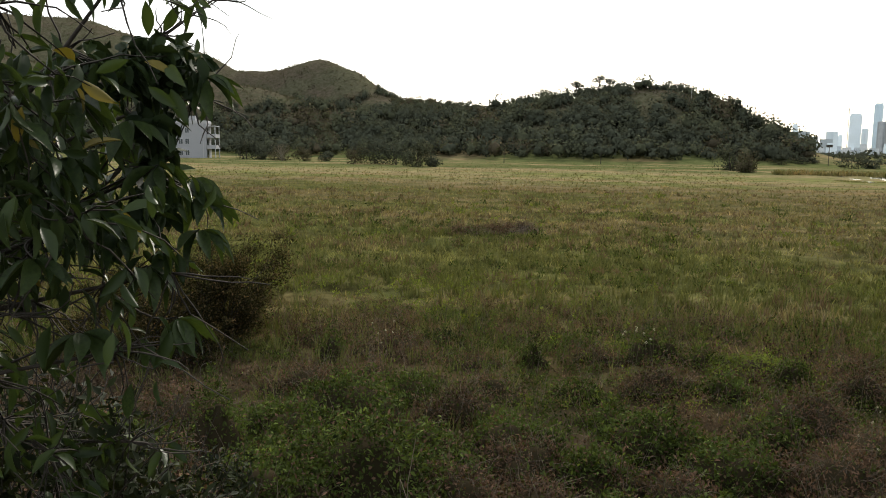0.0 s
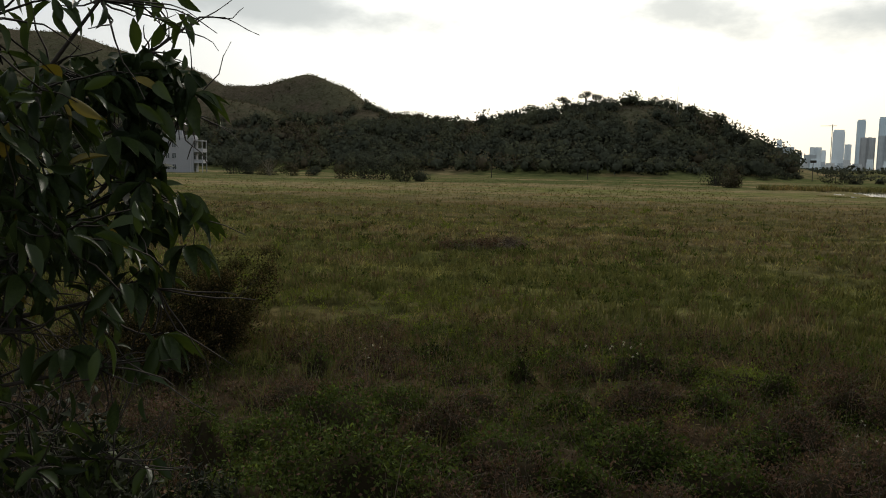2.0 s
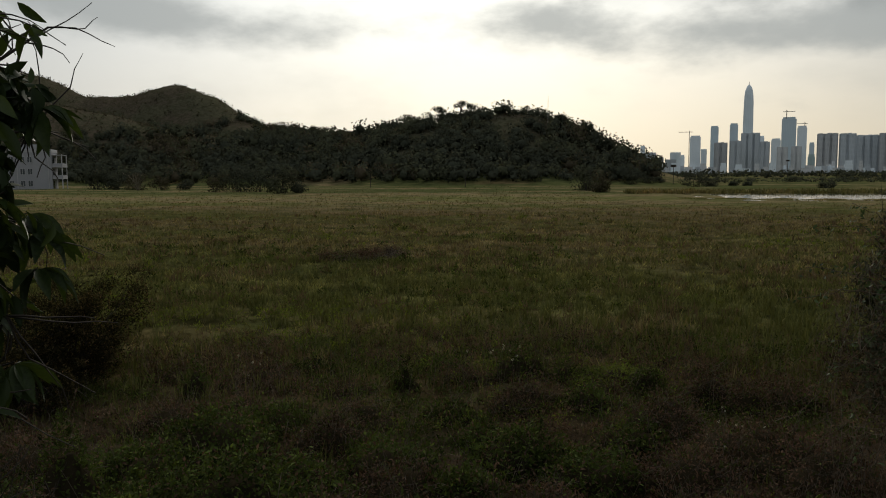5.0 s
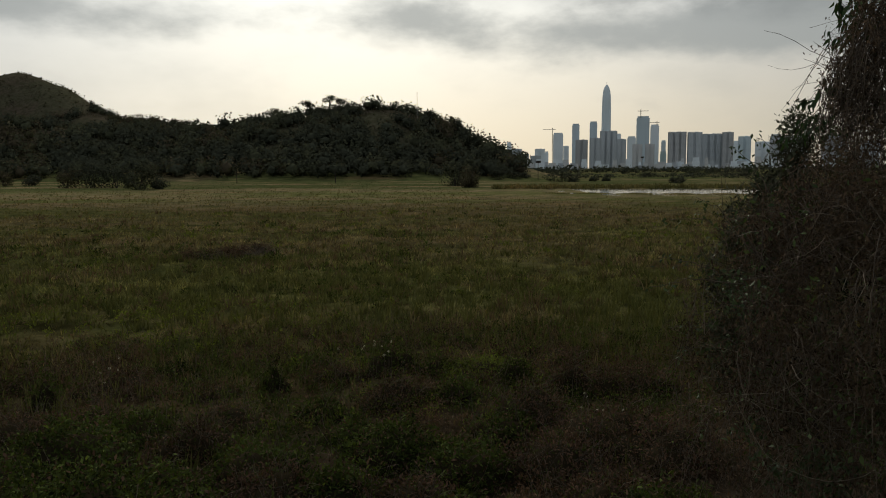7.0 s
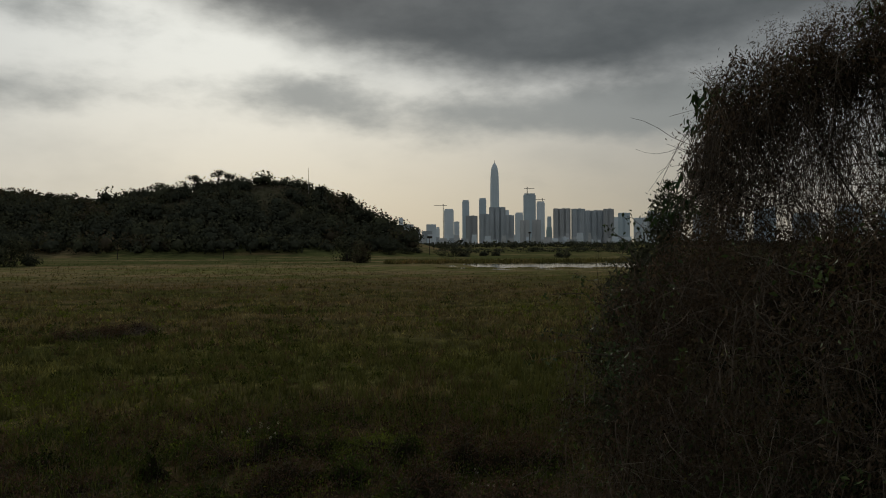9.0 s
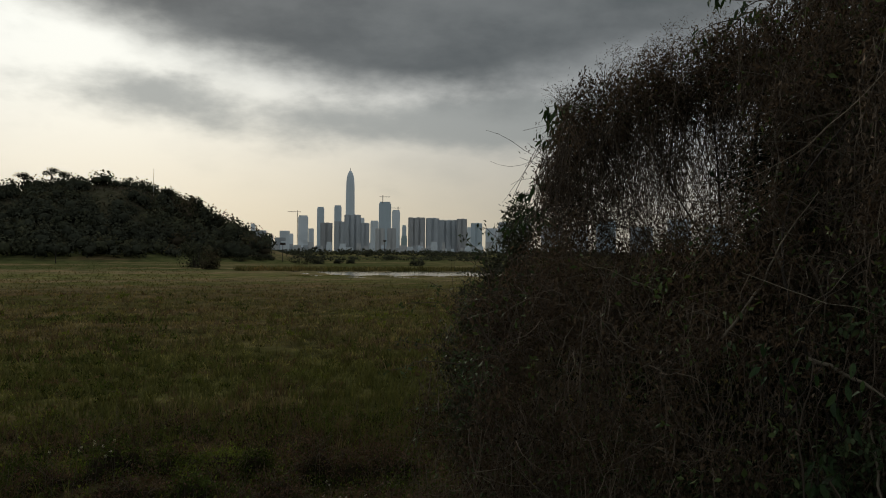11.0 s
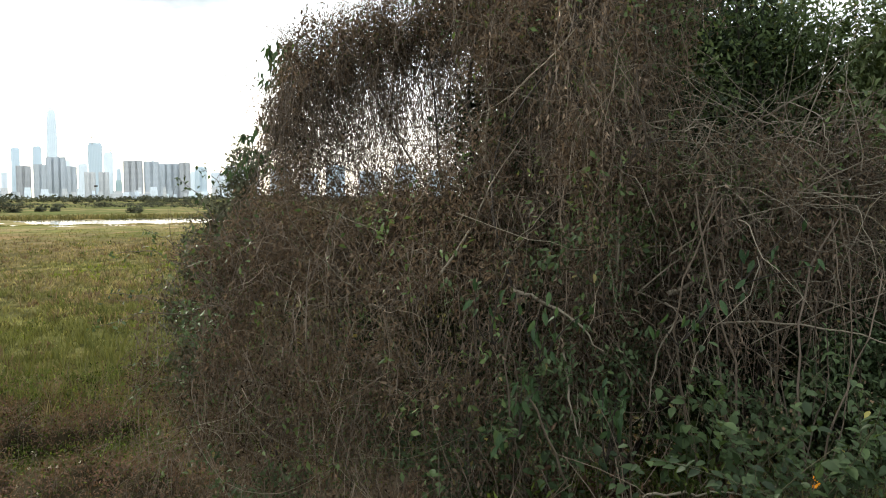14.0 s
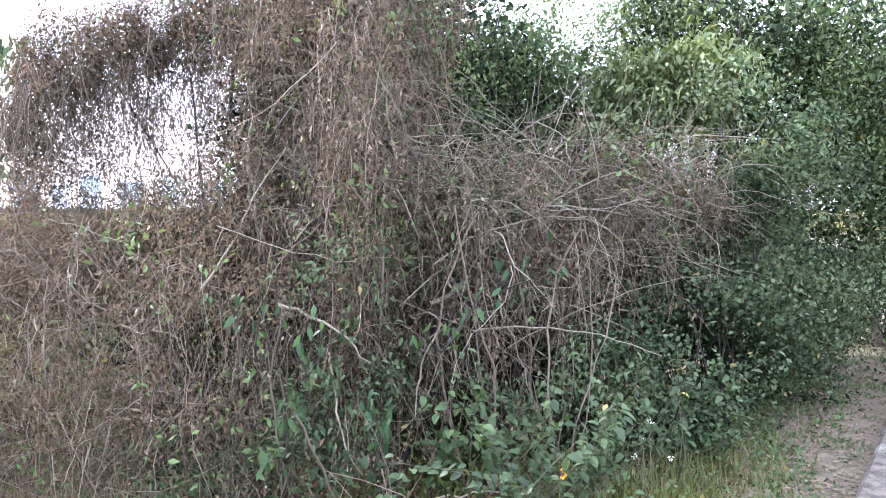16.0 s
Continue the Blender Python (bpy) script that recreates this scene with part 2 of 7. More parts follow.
FRESH = leaf_material("pale_fresh_weed_leaf", (0.010, 0.020, 0.008), (0.064, 0.100, 0.036), (0.24, 0.22, 0.06), 0.02, 0.55, 0.3, specular=0.2)
LIME = leaf_material("yellow_green_climber_leaf", (0.036, 0.055, 0.022), (0.135, 0.165, 0.066), None, 0, 0.6, 0.25, specular=0.15)
WEED_BRIGHT = leaf_material("bright_creeper_leaf", (0.030, 0.041, 0.010), (0.165, 0.20, 0.042), None, 0, 0.8, 0.4, specular=0.03)
DRY = leaf_material("withered_leaf", (0.011, 0.008, 0.005), (0.178, 0.134, 0.090), (0.05, 0.062, 0.025), 0.06, 1.0, 0.24, specular=0.0, scale=1.1, tint=(1.15, 1.02, 0.88))
DRY_RED = leaf_material("reddish_withered_leaf", (0.010, 0.006, 0.004), (0.185, 0.116, 0.079), (0.06, 0.07, 0.022), 0.10, 1.0, 0.15, specular=0.0, rounded=2.4)
THICKET_GREEN = leaf_material("thicket_green_leaf", (0.026, 0.044, 0.018), (0.118, 0.162, 0.062), (0.19, 0.16, 0.05), 0.012, 0.5, 0.2, specular=0.1)
THICKET_DARK = leaf_material("dull_dark_green_leaf", (0.016, 0.028, 0.013), (0.092, 0.128, 0.058), (0.14, 0.12, 0.05), 0.02, 0.5, 0.18, specular=0.1)
VINE = bark_material("dead_vine_stem", (0.011, 0.008, 0.006), (0.155, 0.123, 0.089))
VINE_PALE = bark_material("pale_bare_branch", (0.058, 0.050, 0.036), (0.205, 0.178, 0.130))
BARK = bark_material("grey_brown_bark", (0.040, 0.032, 0.024), (0.125, 0.100, 0.075))
BARK_DARK = bark_material("dark_bark", (0.014, 0.012, 0.009), (0.042, 0.035, 0.028))
WEED_STALK = bark_material("green_brown_weed_stalk", (0.022, 0.024, 0.012), (0.070, 0.066, 0.036))


# ---- mesh helpers ----
def np_mesh(name, verts, faces, mat, smooth=False):
    """One mesh from arrays: faces is (n, 3) or (n, 4)."""
    me = bpy.data.meshes.new(name)
    k = faces.shape[1]
    me.vertices.add(len(verts))
    me.vertices.foreach_set("co", np.ascontiguousarray(verts, dtype=np.float32).ravel())
    me.loops.add(faces.size)
    me.loops.foreach_set("vertex_index", np.ascontiguousarray(faces, dtype=np.int32).ravel())
    me.polygons.add(len(faces))
    me.polygons.foreach_set("loop_start", np.arange(0, faces.size, k, dtype=np.int32))
    if smooth:
        me.polygons.foreach_set("use_smooth", np.ones(len(faces), dtype=bool))
    me.update(calc_edges=True)
    if mat:
        me.materials.append(mat)
    return me


def thing(name, place, label, category, group="", kind=""):
    ob = new(name)
    ob.empty_display_size = 0.2
    ob.location = place
    return tagged(ob, label, category, group, kind)


def under(name, mesh, parent, label="", kind=""):
    """A mesh in world metres as a part of parent."""
    ob = new(name, mesh)
    ob.parent = parent
    at = Vector((0, 0, 0))
    top = parent
    while top:
        at += top.location
        top = top.parent
    ob.location = -at
    return tagged(ob, label, kind=kind)


def part(name, bm, mat, parent, label=""):
    me = bpy.data.meshes.new(name)
    bm.to_mesh(me)
    bm.free()
    me.materials.append(mat)
    ob = new(name, me)
    ob.parent = parent
    return tagged(ob, label)


def unit(v):
    return v / np.maximum(np.linalg.norm(v, axis=-1, keepdims=True), 1e-9)


KITE = (np.array([(0, 0, 0), (-0.5, 0.45, 0.07), (0, 1, -0.06), (0.5, 0.45, 0.07)], float), np.array([(0, 2, 1), (0, 3, 2)]))
PATCH = (np.array([(-0.42, 0, 0), (0.5, 0.12, 0.05), (0.36, 1.0, -0.04), (-0.5, 0.86, 0.06)], float), np.array([(0, 1, 2), (0, 2, 3)]))
CURL = (np.array([(0, 0, 0), (-0.5, 0.4, 0.18), (0.08, 1, -0.12), (0.45, 0.5, 0.2)], float), np.array([(0, 2, 1), (0, 3, 2)]))
BLADE = (np.array([(-0.5, 0, 0), (0.5, 0, 0), (-0.38, 0.55, 0.06), (0.38, 0.55, 0.06), (0, 1, 0.28)], float),
         np.array([(0, 1, 3), (0, 3, 2), (2, 3, 4)]))


def long_leaf(sag=0.25, fold=0.12, fine=False):
    """A pointed oval leaf with a midrib fold: stations along it."""
    ys = (0.0, 0.07, 0.2, 0.42, 0.64, 0.85, 1.0) if fine else (0.0, 0.18, 0.45, 0.75, 1.0)
    half = (0.03, 0.14, 0.36, 0.5, 0.44, 0.22, 0.0) if fine else (0.03, 0.36, 0.5, 0.34, 0.0)
    v, f = [], []
    for y, h in zip(ys, half):
        z = -sag * y * y
        v += [(-h, y, z + fold * h * 2), (0, y, z), (h, y, z + fold * h * 2)]
    for i in range(len(ys) - 1):
        a = 3 * i
        for j in (0, 1):
            f += [(a + j, a + j + 1, a + j + 4), (a + j, a + j + 4, a + j + 3)]
    return np.array(v, float), np.array(f)


def scatter(name, template, pos, along, normal, length, width, mat, lump=None):
    """One leaf of the template at each place: along it, facing normal."""
    tv, tf = template
    y = unit(along)
    x = unit(np.cross(y, normal))
    z = np.cross(x, y)
    length, width = np.broadcast_to(length, len(pos)), np.broadcast_to(width, len(pos))
    v = (pos[:, None, :] + x[:, None, :] * (tv[None, :, 0, None] * width[:, None, None])
         + y[:, None, :] * (tv[None, :, 1, None] * length[:, None, None])
         + z[:, None, :] * (tv[None, :, 2, None] * length[:, None, None]))
    f = tf[None] + (np.arange(len(pos)) * len(tv))[:, None, None]
    me = np_mesh(name, v.reshape(-1, 3), f.reshape(-1, tf.shape[1]), mat)
    if lump is not None:
        held_by = me.attributes.new("lump", "FLOAT_VECTOR", "POINT")
        held_by.data.foreach_set("vector", np.repeat(unit(lump), len(tv), 0).astype(np.float32).ravel())
    return me


def tubes(name, paths, radii, mat, sides=3):
    """Thin stems: paths is (n, k, 3), radii (n, k)."""
    n, k, _ = paths.shape
    t = unit(np.gradient(paths, axis=1))
    ref = np.where(np.abs(t[..., 2:3]) > 0.9, np.array((1.0, 0, 0)), np.array((0, 0, 1.0)))
    a = unit(np.cross(t, ref))
    b = np.cross(t, a)
    ang = np.arange(sides) * 2 * np.pi / sides
    v = paths[:, :, None, :] + radii[:, :, None, None] * (a[:, :, None, :] * np.cos(ang)[:, None] + b[:, :, None, :] * np.sin(ang)[:, None])
    base = (np.arange(n)[:, None, None] * k + np.arange(k - 1)[None, :, None]) * sides
    j = np.arange(sides)[None, None, :]
    jn = (j + 1) % sides
    f = np.stack([base + j, base + jn, base + sides + jn, base + sides + j], axis=-1)
    return np_mesh(name, v.reshape(-1, 3), f.reshape(-1, 4), mat, smooth=True)


def wander(start, heading, length, steps=7, curl=0.35, sag=0.0):
    """Curved paths from start along heading, bending at random and sagging."""
    n = len(start)
    d = unit(heading)
    p = np.empty((n, steps, 3))
    p[:, 0] = start
    step = np.broadcast_to(length, n)[:, None] / (steps - 1)
    bend = rng.normal(0, curl * 0.5, (n, 3))
    for i in range(1, steps):
        d = unit(d + rng.normal(0, curl, (n, 3)) * 0.6 + bend * 0.5 + np.array((0, 0, -sag)))
        p[:, i] = p[:, i - 1] + d * step
    return p


def taper(n, k, r0, r1):
    return np.broadcast_to(r0, n)[:, None] * (1 - np.linspace(0, 1, k)[None]) + np.broadcast_to(r1, n)[:, None] * np.linspace(0, 1, k)[None]


def clumpy(p, f=1.6, cut=0.0):
    """Where a lumpy growth is dense: leaves clear gaps between clumps."""
    x, y, z = p[:, 0] * f, p[:, 1] * f, p[:, 2] * f
    v = np.sin(2.1 * x + 1.6 * np.sin(1.7 * y + z)) + np.sin(2.4 * y + 1.5 * np.sin(1.9 * z)) + np.sin(2.6 * z + 1.3 * np.sin(2.2 * x))
    return v + rng.normal(0, 0.35, len(p)) > cut


def gathered(centers, per, spread):
    """Leaves in small bunches round each center."""
    c = np.repeat(centers, per, 0)
    return c + rng.normal(0, 1, c.shape) * spread


def rand_dir(n, up=0.0):
    v = rng.normal(0, 1, (n, 3))
    v[:, 2] += up
    return unit(v)


def polar(a, r):
    a = np.radians(a)
    return np.stack([np.sin(a) * r, np.cos(a) * r], -1)


def lattice(x, y, seed=0.0):
    """Smooth random values over the plan, 0 to 1, one cell a metre."""
    xi, yi = np.floor(x), np.floor(y)
    fx, fy = x - xi, y - yi
    fx, fy = fx * fx * (3 - 2 * fx), fy * fy * (3 - 2 * fy)

    def h(i, j):
        return np.abs(np.sin(i * 127.1 + j * 311.7 + seed * 74.7) * 43758.5453) % 1.0

    return (h(xi, yi) * (1 - fx) + h(xi + 1, yi) * fx) * (1 - fy) + (h(xi, yi + 1) * (1 - fx) + h(xi + 1, yi + 1) * fx) * fy


# ---- the lie of the land ----
PATH_Z = 2.4
SPINES = [  # ridge lines of the hills: x, y, crest height, half width
    [(27, 275, 1.5, 14), (14, 296, 2.5, 14), (2, 310, 9.8, 20), (-8, 320, 20.5, 30), (-31, 329, 31.5, 50), (-54, 341, 30, 52), (-86, 358, 25.5, 60), (-117, 382, 20.2, 62), (-147, 404, 24.5, 62),
     (-195, 438, 36, 46), (-238, 478, 52, 48), (-261, 485, 59, 56)],
    [(-261, 485, 59, 56), (-300, 500, 58, 56), (-345, 505, 59, 56), (-388, 490, 78, 88), (-440, 440, 92, 120), (-520, 380, 100, 140)],
    [(-130, 330, 17, 50), (-190, 350, 27, 55), (-235, 360, 36, 60), (-290, 345, 42, 70), (-390, 270, 52, 100)],
]


def land(x, y):
    """Height of the ground: raised path, bank, flat meadow, pond bed, hills."""
    x, y = np.asarray(x, float), np.asarray(y, float)
    s = np.clip((y - 1.1 - 0.35 * np.sin(x * 0.35)) / 6.5, 0, 1)
    z = PATH_Z * (1 - s * s * (3 - 2 * s))
    z = z + 0.06 * np.sin(x * 0.9 + 1.3 * np.sin(y * 0.5)) * np.clip((y - 1.5) / 4, 0, 1)
    total = np.zeros(np.shape(z))
    for spine in SPINES:
        best = np.zeros(np.shape(z))
        for (x0, y0, h0, w0), (x1, y1, h1, w1) in zip(spine, spine[1:]):
            dx, dy = x1 - x0, y1 - y0
            u = np.clip(((x - x0) * dx + (y - y0) * dy) / (dx * dx + dy * dy), 0, 1)
            d2 = (x - x0 - u * dx) ** 2 + (y - y0 - u * dy) ** 2
            best = np.maximum(best, (h0 + u * (h1 - h0)) * np.exp(-d2 / (w0 + u * (w1 - w0)) ** 2))
        total = np.maximum(total, best) + 0.08 * np.minimum(total, best)
    rough = 1.5 * np.sin(x * 0.045 + 2 * np.sin(y * 0.02)) + 1.2 * np.sin(y * 0.06 + x * 0.03)
    total = np.maximum(total - 1.6, 0)
    z = z + total + rough * np.clip(total / 20, 0, 1)
    px = np.clip((x - 24) / 4, 0, 1) * np.clip((170 - x) / 6, 0, 1)
    edge = 2 * np.sin(x * 0.11)
    py = np.clip((y - 127 + 0.16 * x * 0.8 - edge) / 3, 0, 1) * np.clip((150 - 0.1 * x - y) / 3, 0, 1)
    return z - 1.1 * px * py


def ground_sheet():
    wide = np.radians(np.concatenate([np.arange(-62, 92, 0.45), np.arange(92, 298, 3.0)]))
    rings = np.concatenate([np.geomspace(0.6, 60, 105), np.geomspace(60, 700, 110)[1:], np.geomspace(700, 6000, 14)[1:]])
    x, y = np.sin(wide)[None] * rings[:, None], np.cos(wide)[None] * rings[:, None]
    v = np.stack([x, y, land(x, y)], -1).reshape(-1, 3)
    m, k = len(rings), len(wide)
    i, j = np.meshgrid(np.arange(m - 1), np.arange(k), indexing="ij")
    a, b = i * k + j, i * k + (j + 1) % k
    f = np.stack([b, b + k, a + k, a], -1).reshape(-1, 4)
    cap = np.array([[j + 3, j + 2, j + 1, 0] for j in range(0, k - 3, 2)])
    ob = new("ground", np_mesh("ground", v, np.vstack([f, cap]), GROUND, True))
    return tagged(ob, "flat wetland meadow ground with a raised bank and hills", "ground", kind="structure")


ground_sheet()


def pond():
    m, n = material("pond_water")
    place = n.add("ShaderNodeTexCoord").outputs["Object"]
    finish(n, (0.03, 0.035, 0.03), 0.12, n.noise(n.add("ShaderNodeMapping", Vector=place, Scale=(0.3, 1, 1)).outputs[0], 1.5, 3), 0.5, 0.06)
    v = np.array([(20, 114, -0.03), (180, 94, -0.03), (180, 156, -0.03), (20, 156, -0.03)], float)
    ob = new("water", np_mesh("water", v, np.array([(0, 1, 2, 3)]), m))
    tagged(ob, "still pale fish pond water beyond the meadow", "pond", kind="structure")


pond()


# ---- foliage builders ----
def lump_points(n, center, radii, shell=0.75):
    """Points in the outer shell of an ellipsoid, with the outward direction."""
    d = rand_dir(n)
    r = shell + (1 - shell) * rng.random(n)
    r = np.where(rng.random(n) < 0.15, r * 1.12, r)
    return np.array(center) + d * np.array(radii) * r[:, None], d


def crown_mass(lumps, per_lump, size, mat, name="crown", droop=0.3, template=KITE, aspect=0.55, shell=0.6, bunch=0):
    """A crown of many small leaves over several lumps (center, radii)."""
    ps, ds = [], []
    for c, r in lumps:
        p, d = lump_points(per_lump // max(1, bunch), c, r, shell)
        if bunch:
            q = gathered(p, bunch, size * 0.8)
            d = unit((q - np.repeat(p, bunch, 0)) / (size * 1.2) + np.repeat(d, bunch, 0) * 0.7)
            p = q
        ps.append(p)
        ds.append(d)
    p, d = np.vstack(ps), np.vstack(ds)
    along = unit(rand_dir(len(p)) + d * 0.5 + np.array((0, 0, -droop)))
    normal = unit(d + rand_dir(len(p)) * 0.6 + np.array((0, 0, 0.6)))
    s = size * rng.uniform(0.6, 1.3, len(p))
    return scatter(name, template, p, along, normal, s, s * aspect, mat, d)


def crown_lumps(center, radii, count, share=0.5):
    out = [(np.array(center), np.array(radii) * 0.72)]
    for d in rand_dir(count, 0.25):
        k = share * rng.uniform(0.7, 1.2)
        out.append((np.array(center) + d * np.array(radii) * 0.62, np.array(radii) * k))
    return out


def limb_paths(base, tips, sag=0.0):
    base = np.broadcast_to(base, tips.shape)
    t = np.linspace(0, 1, 6)[None, :, None]
    mid = (base + tips) / 2 + rng.normal(0, 1, tips.shape) * 0.12 * np.linalg.norm(tips - base, axis=1, keepdims=True)
    return base[:, None] * (1 - t) ** 2 + 2 * mid[:, None] * t * (1 - t) + tips[:, None] * t ** 2


def tree(x, y, height, spread, label, mat=None, leaves=700, size=0.5, trunk=0.35, category="tree", name="tree", base=None, group=""):
    """A trunk with limbs and a crown of small leaves with an uneven outline."""
    z = float(land(x, y)) - 0.15 if base is None else base
    ob = thing(name, (x, y, z), label, category, group)
    mid = np.array((x, y, z + height * (1 - (1 - trunk) / 2)))
    radii = np.array((spread / 2, spread / 2, height * (1 - trunk) / 2))
    tips = mid + rand_dir(7, 0.2) * radii * 0.75
    stem = limb_paths(np.array((x, y, z)), np.array([mid]))
    limbs = limb_paths(np.array((x, y, z + height * trunk * 0.8)), tips)
    r = max(0.05, height * 0.022)
    under("trunk", tubes("trunk", stem, taper(1, 6, r, r * 0.5), BARK_DARK, 8), ob)
    for i in range(7):
        under("limb", tubes("limb", limbs[i:i + 1], taper(1, 6, r * 0.5, r * 0.12), BARK_DARK, 5), ob)
    lumps = crown_lumps(mid, radii, 9)
    under("crown", crown_mass(lumps, max(20, leaves // 10), size, mat or WOODS), ob, kind="stuff")
    return ob


# ---- the woods on the hills ----
def blob_template(seed):
    """A low lumpy crown body."""
    bm = bmesh.new()
    bmesh.ops.create_icosphere(bm, subdivisions=1, radius=1.0)
    v = np.array([tuple(p.co) for p in bm.verts])
    f = np.array([[p.index for p in q.verts] for q in bm.faces])
    bm.free()
    k = 1 + 0.22 * np.sin(v[:, 0] * 3.3 + seed) * np.sin(v[:, 1] * 3.7 + 2 * seed) + 0.14 * np.sin(v[:, 2] * 5 + v[:, 0] * 4 + seed * 3) + rng.uniform(-0.06, 0.06, len(v))
    return v * k[:, None], f


def hill_woods():
    n = 8400
    a, r = rng.uniform(-52, 6.0, n), rng.uniform(205, 560, n)
    xy = polar(a, r)
    z = land(xy[:, 0], xy[:, 1])
    patch = 0.6 * lattice(xy[:, 0] / 38, xy[:, 1] / 38, 3) + 0.4 * lattice(xy[:, 0] / 13, xy[:, 1] / 13, 6)
    bare = (a < -15) & (patch + (z - 27) / 45 > 0.55)
    bare |= (a >= -15) & (a < -1) & (z > 18) & (patch > 0.60)
    keep = (z > 1.2) & ~bare
    xy, z, a, r, patch = xy[keep], z[keep], a[keep], r[keep], patch[keep]
    h = (2.6 + 5.0 * rng.random(len(z)) ** 1.9) * np.where(z > 22, 0.78, 1.0) * np.where(z > 38, 0.6, 1.0)
    w = h * rng.uniform(0.48, 0.75, len(z))
    c = np.stack([xy[:, 0], xy[:, 1], z + h * 0.42], -1)
    tone = rng.random(len(c)) * 0.35 + 0.40 * lattice(xy[:, 0] / 26, xy[:, 1] / 26, 12) + 0.25 * lattice(xy[:, 0] / 9, xy[:, 1] / 9, 17)
    kinds = ((WOODS, tone < 0.53), (WOODS_OLIVE, (tone >= 0.53) & (tone < 0.66)), (SCRUB_BROWN, tone >= 0.66))
    templates = [blob_template(k) for k in (0.3, 1.9, 4.1)]
    per = 74
    for mat, sel in kinds:
        cs, ws, hs = c[sel], w[sel], h[sel]
        vs, fs, count = [], [], 0
        for i in range(3):
            tv, tf = templates[i]
            ci, wi, hi = cs[i::3], ws[i::3], hs[i::3]
            ang = rng.uniform(0, 6.28, len(ci))
            x = tv[None, :, 0] * np.cos(ang)[:, None] - tv[None, :, 1] * np.sin(ang)[:, None]
            y = tv[None, :, 0] * np.sin(ang)[:, None] + tv[None, :, 1] * np.cos(ang)[:, None]
            v = np.stack([x * wi[:, None] * 0.50, y * wi[:, None] * 0.50, tv[None, :, 2] * hi[:, None] * 0.30], -1) + ci[:, None]
            vs.append(v.reshape(-1, 3))
            fs.append((tf[None] + count + (np.arange(len(ci)) * len(tv))[:, None, None]).reshape(-1, 3))
            count += len(ci) * len(tv)
        body = np_mesh("hill_woods", np.vstack(vs), np.vstack(fs), mat, True)
        tagged(new("hill_woods", body), "dense subtropical trees covering the hills", "woods", kind="stuff")
        d = rand_dir(len(cs) * per, 0.35)
        rr = np.repeat(np.column_stack([ws, ws, hs * 0.56]), per, 0)
        pos = np.repeat(cs, per, 0) + d * rr * rng.uniform(0.55, 1.10, (len(d), 1))
        s = np.repeat(ws, per) ** 0.5 * rng.uniform(0.26, 0.54, len(pos))
        me = scatter("hill_foliage", PATCH, pos, unit(rand_dir(len(pos)) + d * 0.4), unit(d + 0.4 * rand_dir(len(pos))), s, s * 0.8, mat, d * 0.7 + np.array((0, -0.1, 0.4)) + 0.35 * rand_dir(len(d)))
        tagged(new("hill_foliage", me), "dense subtropical tree foliage covering the hills", "woods", kind="stuff")
    # scrub on the bare slopes
    n = 14000
    a, r = rng.uniform(-52, 1, n), rng.uniform(260, 640, n)
    xy = polar(a, r)
    z = land(xy[:, 0], xy[:, 1])
    keep = z > 15
    xy, z = xy[keep], z[keep]
    per = 5
    c = np.repeat(np.stack([xy[:, 0], xy[:, 1], z], -1), per, 0) + rng.normal(0, 0.9, (len(z) * per, 3)) * np.array((1, 1, 0.4))
    s = rng.uniform(0.5, 1.3, len(c))
    me = scatter("hill_scrub", KITE, c, rand_dir(len(c), 1.2), rand_dir(len(c), 0.4), s, s * 0.7, SCRUB_BROWN, rand_dir(len(c), 2.5))
    tagged(new("hill_scrub", me), "low dry scrub and grass on the upper slopes", "scrub", kind="stuff")


hill_woods()


def at(a, r):
    p = polar(a, r)
    return float(p[0]), float(p[1])


# trees that stand out on the crest and along the foot of the hills
for a, r, h, s in ((-12.2, 366, 5.6, 7.5), (-9.8, 347, 5.2, 7.0), (-8.2, 343, 6.2, 7.0), (-7.5, 342, 4.8, 5.0)):
    x, y = at(a, r)
    tree(x, y, h + 2.4, s, "flat-topped tree on the hill crest against the sky", WOODS, 800, 0.5, 0.55, group="crest trees")
for a, r, h, s in ((0.75, 316, 8.2, 8), (2.3, 306, 7.0, 8), (-1.0, 318, 6.0, 6), (3.6, 296, 6.2, 8), (4.6, 285, 4.8, 7), (-19, 405, 7, 6), (-17.4, 395, 5, 5)):
    x, y = at(a, r)
    tree(x, y, h, s, "dark rounded tree on the hill shoulder", WOODS, 900, 0.75, 0.3, group="shoulder trees")
